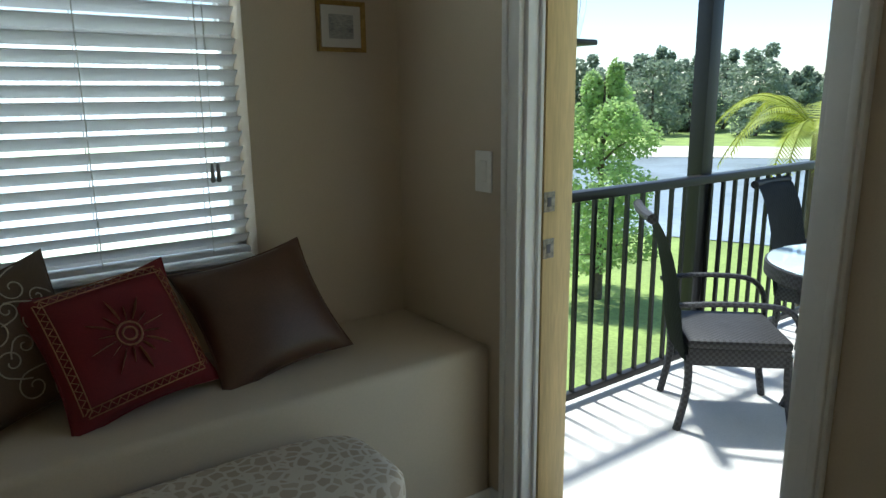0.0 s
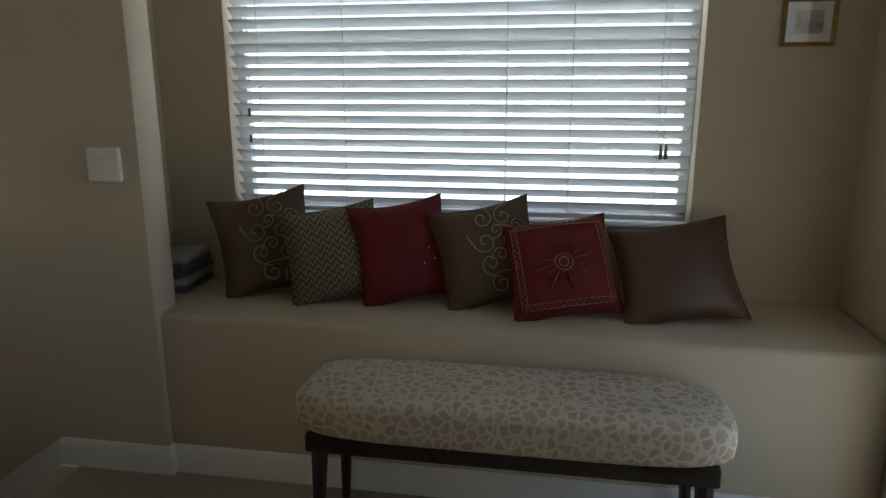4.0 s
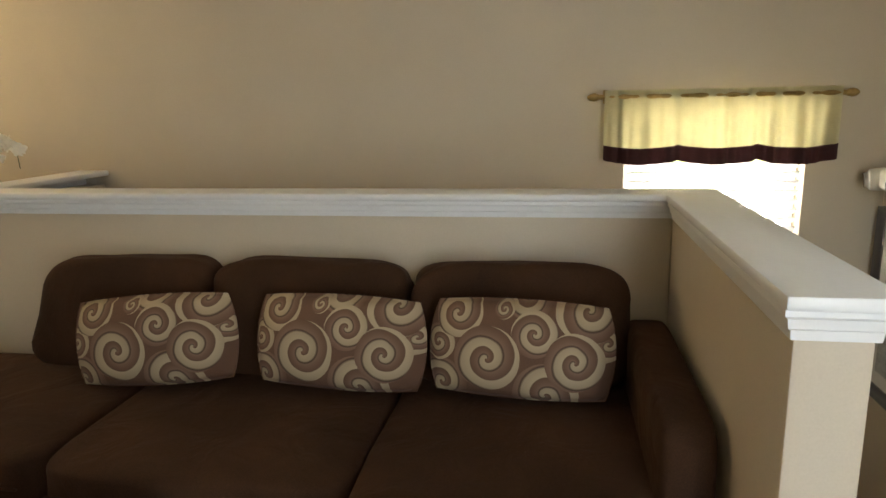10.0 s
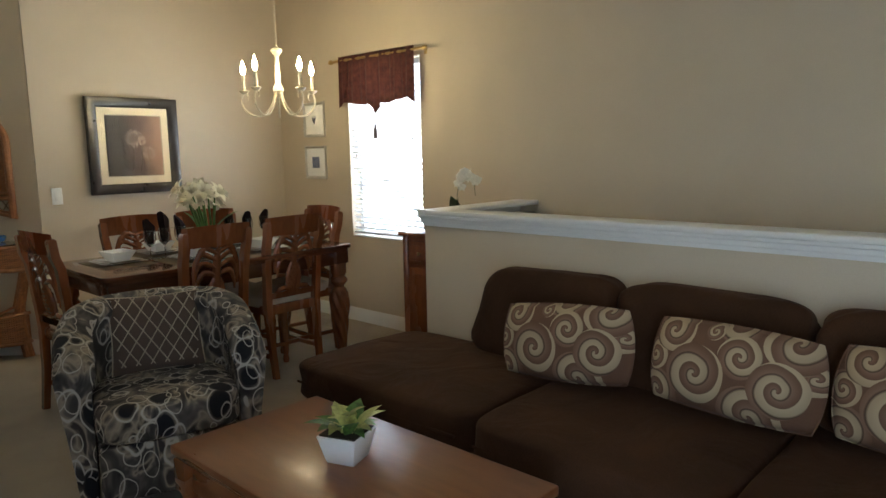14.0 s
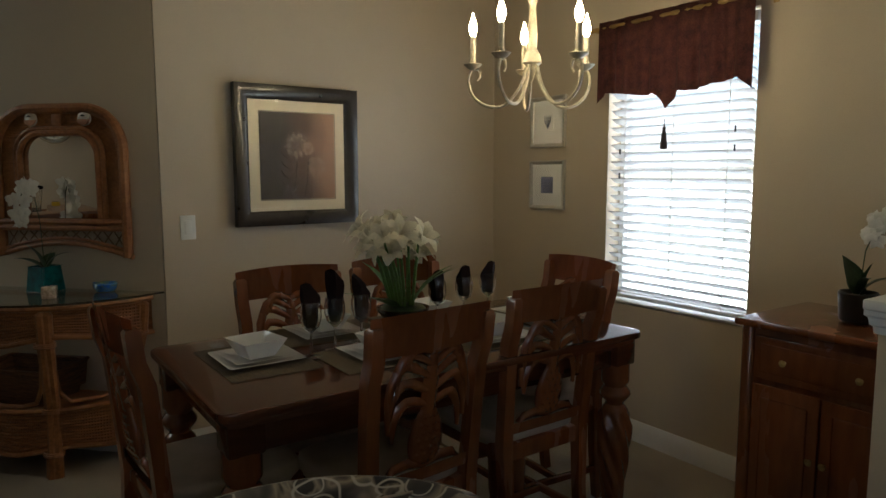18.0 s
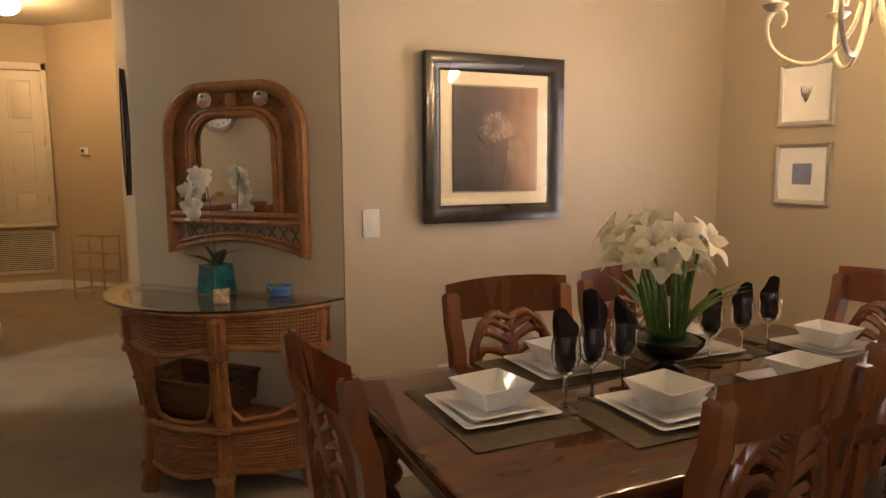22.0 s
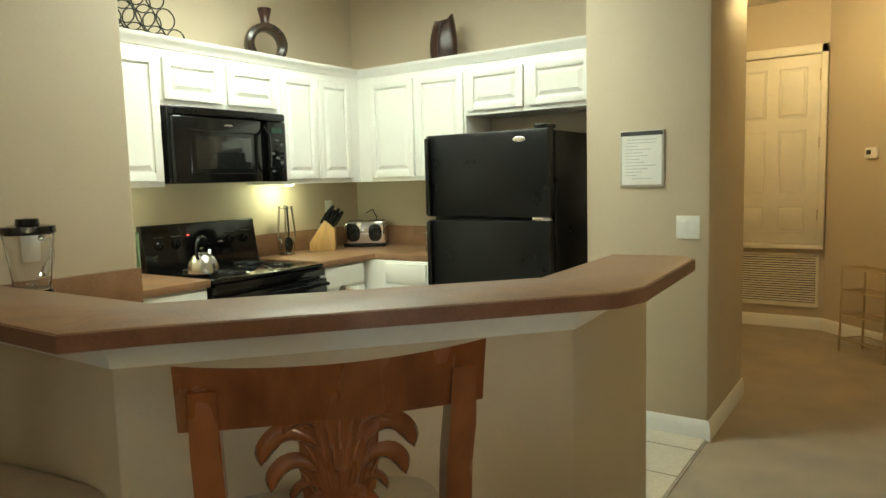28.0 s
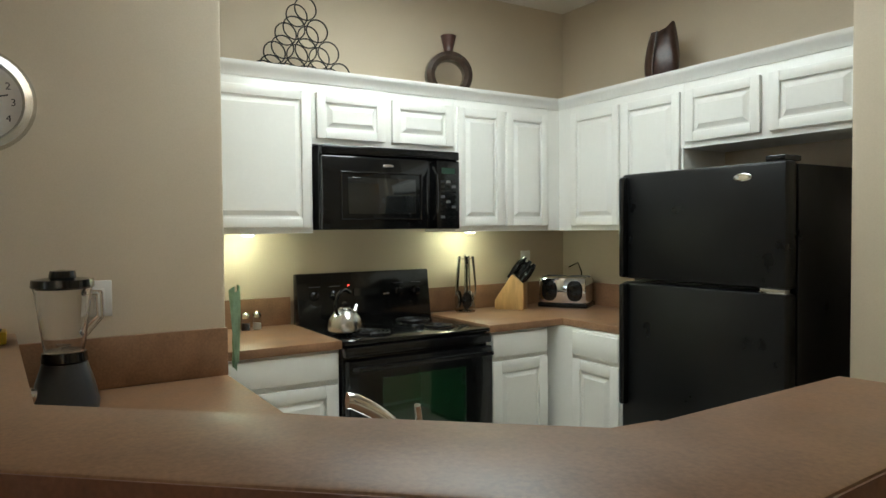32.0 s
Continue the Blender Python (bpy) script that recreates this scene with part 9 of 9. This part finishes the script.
def shore(u, near):
    """Plan line of the pond's edges, seen from the balcony towards the north-east."""
    a = radians(-40 + 150 * u)
    r = (24 + 2.0 * math.sin(5 * u)) if near else (58 + 3 * math.sin(7 * u + 1))
    return r * math.sin(a), r * math.cos(a)


def ring(r0, r1, z):
    def f(u, v):
        x0, y0 = r0(u)
        x1, y1 = r1(u)
        return Vector((x0 + (x1 - x0) * v, y0 + (y1 - y0) * v, z))
    return add_grid(bm_new(), f, 48, 2)


structure("water", ring(lambda u: shore(u, True), lambda u: shore(u, False), GZ + 0.03), M_WATER, "calm pale pond reflecting the sky", "pond", smooth=0)
structure("bank", ring(lambda u: shore(u, False), lambda u: tuple(c * 1.22 for c in shore(u, False)), GZ + 0.06), M_SAND, "pale sandy far bank of the pond", "bank", smooth=0)


def crown(rnd, blobs, size, n):
    """A crown of many small leaf cards gathered in clumps."""
    vs, fs = [], []
    for k in range(n):
        c, r = blobs[k % len(blobs)]
        d = Vector((rnd.gauss(0, 1), rnd.gauss(0, 1), rnd.gauss(0, 1))).normalized()
        q = Vector(c) + Vector((d.x * r[0], d.y * r[0], d.z * r[1])) * (0.55 + 0.5 * rnd.random())
        a = Vector((rnd.gauss(0, 1), rnd.gauss(0, 1), rnd.gauss(0, 0.6))).normalized() * size * (0.6 + 0.8 * rnd.random())
        b = a.cross(Vector((rnd.gauss(0, 1), rnd.gauss(0, 1), rnd.gauss(0, 1)))).normalized() * a.length * 0.6
        i = len(vs)
        vs += [q - a, q + b, q + a, q - b]
        fs.append((i, i + 1, i + 2, i + 3))
    me = bpy.data.meshes.new("crown")
    me.from_pydata([tuple(v) for v in vs], [], fs)
    return me


def tree(x, y, h, mat, label, seed, size, n, spread, low=0.25, group="", cone=0.0):
    rnd = random.Random(seed)
    t = thing("tree", label, "tree", pose(x, y, GZ), group)
    tb = add_tube(bm_new(), [(0, 0, -0.2), (0.03 * h * 0.2, 0, h * 0.3), (-0.02 * h * 0.2, 0, h * 0.6), (0, 0, h * 0.92)], [h * 0.022, h * 0.016, h * 0.010, h * 0.003], 8)
    blobs = []
    for k in range(16):
        zz = low + (0.95 - low) * (k + rnd.random() * 0.6) / 16
        rad = spread * h * math.sin(math.pi * min(1, 0.25 + 0.72 * (zz - low) / (0.95 - low))) ** 0.6 * (0.7 + 0.4 * rnd.random())
        rad *= 1 + cone * (0.45 - (zz - low) / (0.95 - low))
        a = k * 2.4 + rnd.random()
        e = (rad * 0.62 * math.cos(a), rad * 0.62 * math.sin(a), zz * h)
        add_tube(tb, [(0, 0, zz * h * 0.86), tuple(0.5 * c for c in e[:2]) + (zz * h * 0.95,), e], [h * 0.006, h * 0.004, h * 0.0015], 5)
        blobs.append((e, (rad * 0.55, h * 0.085)))
    part("trunk", tb, M_BARK, t)
    me = crown(rnd, blobs, size, n)
    me.materials.append(mat)
    c = new("crown", me)
    c.parent = t


tree(12.15, 10.35, 5.6, M_LIME, "young light green tree on the lawn", 5, 0.052, 16000, 0.25, 0.14, cone=0.5)


def woods():
    rnd = random.Random(9)
    for k in range(60):
        a = radians(-14 + 92 * (k + 0.8 * rnd.random()) / 60)
        r = 86 + 22 * rnd.random()
        h = 7.5 + 4.5 * rnd.random()
        tree(r * math.sin(a), r * math.cos(a), h, M_WOODS, "green tree at the edge of the far woods, paled by painted haze", 100 + k, 0.25, 3400, 0.36 + 0.14 * rnd.random(), 0.05, "far woods")


woods()


def palm(x, y, h, label):
    t = thing("palm_tree", label, "palm tree", pose(x, y, GZ))
    part("trunk", add_tube(bm_new(), [(0, 0, -0.2), (0.05, 0, h * 0.5), (0, 0, h)], [0.07, 0.05, 0.045], 10), M_BARK, t)
    rnd = random.Random(3)
    for k in range(15):
        a, up = k * 2.399, 0.6 + 0.8 * rnd.random()
        ln = 0.95 + 0.3 * rnd.random()
        fr = bm_new()
        pts = []
        for j in range(13):
            s = j / 12
            rr = ln * s * (0.9 - 0.12 * s)
            pts.append(Vector((rr * math.cos(a), rr * math.sin(a), h + ln * (up * s - 1.15 * s * s))))
        add_tube(fr, pts, [0.008 * (1 - 0.8 * j / 12) + 0.003 for j in range(13)], 5)
        for j in range(2, 13):
            for e in range(3):
                s = (j - e / 3) / 12
                i0 = max(0, int(s * 12) - 0)
                i0 = min(i0, 11)
                pp = pts[i0].lerp(pts[i0 + 1], s * 12 - i0)
                d = (pts[i0 + 1] - pts[i0]).normalized()
                sd2 = d.cross(Vector((0, 0, 1))).normalized()
                lf = 0.26 * (1.05 - s) + 0.06
                for sg in (-1, 1):
                    tip = pp + (sd2 * sg * 0.8 + d * 0.55 + Vector((0, 0, -0.35))) * lf
                    v = [fr.verts.new(pp - d * 0.012), fr.verts.new(pp + d * 0.012), fr.verts.new(tip)]
                    fr.faces.new(v)
        part("frond", fr, M_PALM, t, smooth=0)


palm(6.75, 3.1, 4.34, "yellow-green palm beside the balcony")


def patio_chair(m):
    """Facing +y: one curved woven back, a woven seat on an apron, bent arms and legs."""
    c = thing("patio_chair", "black woven wicker patio armchair with curved back", "patio chair", m, "patio chairs")
    part("seat", boxes((-0.225, -0.20, 0.385, 0.225, 0.24, 0.43, 0.018)), M_WICKER, c)
    part("apron", boxes((-0.22, -0.195, 0.31, -0.195, 0.235, 0.39, 0.006), (0.195, -0.195, 0.31, 0.22, 0.235, 0.39, 0.006), (-0.195, 0.21, 0.31, 0.195, 0.235, 0.39, 0.006), (-0.195, -0.195, 0.31, 0.195, -0.17, 0.39, 0.006)), M_WICKER, c)
    side = [(-0.205, 0.33), (-0.225, 0.45), (-0.235, 0.56), (-0.255, 0.68), (-0.285, 0.80), (-0.325, 0.90), (-0.36, 0.955), (-0.385, 0.968)]
    prof = curve([(0, y, z) for y, z in side], 3)
    bk = bm_new()

    def f(u, v):
        s = v * (len(prof) - 1)
        i = min(len(prof) - 2, int(s))
        q = prof[i].lerp(prof[i + 1], s - i)
        x = 2 * u - 1
        return Vector((0.225 * x * (1 - 0.04 * v), q.y - 0.022 * (1 - x * x) * math.sin(math.pi * min(1, 0.2 + v)), q.z))
    add_grid(bk, f, 12, 20)
    bmesh.ops.solidify(bk, geom=bk.faces[:], thickness=0.034)
    bmesh.ops.recalc_face_normals(bk, faces=bk.faces[:])
    part("backrest", bk, M_WICKER, c, smooth=50)
    part("top_roll", add_tube(bm_new(), [(x, -0.375 - 0.012 * (1 - (x / 0.216) ** 2), 0.957) for x in (-0.216, -0.1, 0, 0.1, 0.216)], 0.023, 10), M_WICKER, c)
    for sx in (-1, 1):
        part("armrest", add_tube(bm_new(), curve([(sx * 0.225, -0.245, 0.585), (sx * 0.245, -0.1, 0.60), (sx * 0.25, 0.08, 0.60), (sx * 0.248, 0.19, 0.58), (sx * 0.24, 0.245, 0.51), (sx * 0.225, 0.25, 0.40)], 3), 0.019, 8, flat=0.7), M_WICKER, c)
        part("leg", add_tube(bm_new(), curve([(sx * 0.205, -0.19, 0.36), (sx * 0.208, -0.185, 0.2), (sx * 0.21, -0.22, 0)], 3), 0.018, 8), M_WICKER, c)
        part("leg", add_tube(bm_new(), curve([(sx * 0.21, 0.225, 0.36), (sx * 0.21, 0.235, 0.2), (sx * 0.215, 0.27, 0)], 3), 0.018, 8), M_WICKER, c)
    return c


c0 = patio_chair(pose(2.83, 1.586, BZ, 0, 0, -134))
copy_thing(c0, pose(4.02, 1.66, BZ, 0, 0, -176))
pt = thing("patio_table", "round glass-topped black wicker patio table", "patio table", pose(3.37, 1.18, BZ))
part("tabletop", add_lathe(bm_new(), [(0.0, 0.70), (0.45, 0.70), (0.455, 0.706), (0.45, 0.712), (0.0, 0.712)], 40, cap=False), material("pale_glass_top", (0.62, 0.74, 0.76), 0.08, vary=0.05, bump=0, coat=0.6), pt, "pale glass top")
part("rim", add_lathe(bm_new(), [(0.42, 0.64), (0.465, 0.64), (0.465, 0.70), (0.42, 0.70), (0.42, 0.64)], 40, cap=False), M_WICKER, pt)
for k in range(4):
    a = radians(45 + 90 * k)
    part("leg", add_tube(bm_new(), [(0.36 * math.cos(a), 0.36 * math.sin(a), 0.66), (0.22 * math.cos(a), 0.22 * math.sin(a), 0.35), (0.34 * math.cos(a), 0.34 * math.sin(a), 0)], 0.02, 8), M_WICKER, pt)
# wall lantern outside, beside the door
br = thing("wall_lantern", "black wrought metal lantern with clear glass on the outer wall", "wall lantern", pose(1.46, 1.44, 1.464))
part("back_plate", boxes((0.0, -0.04, -0.16, 0.012, 0.04, 0.04, 0.004)), M_BLACKMETAL, br)
part("base_plate", boxes((0.06, -0.07, 0.0, 0.205, 0.07, 0.016, 0.004)), M_BLACKMETAL, br)
part("scroll", add_tube(bm_new(), curve([(0.01, 0, -0.14), (0.05, 0, -0.155), (0.115, 0, -0.11), (0.142, 0, -0.06), (0.13, 0, -0.02), (0.095, 0, -0.012), (0.075, 0, -0.04), (0.09, 0, -0.065)], 3), 0.006, 6), M_BLACKMETAL, br)
lg = part("lantern_glass", add_lathe(bm_new(), [(0.045, 0.017), (0.062, 0.10), (0.068, 0.19), (0.066, 0.19), (0.060, 0.10), (0.043, 0.019)], 8, pose(0.132, 0, 0), cap=False), M_WINEGLASS, br, "clear lantern glass")
lg.visible_shadow = False
part("cap", add_lathe(bm_new(), [(0.08, 0.19), (0.078, 0.20), (0.04, 0.25), (0.012, 0.275), (0.0, 0.29)], 8, pose(0.132, 0, 0)), M_BLACKMETAL, br)
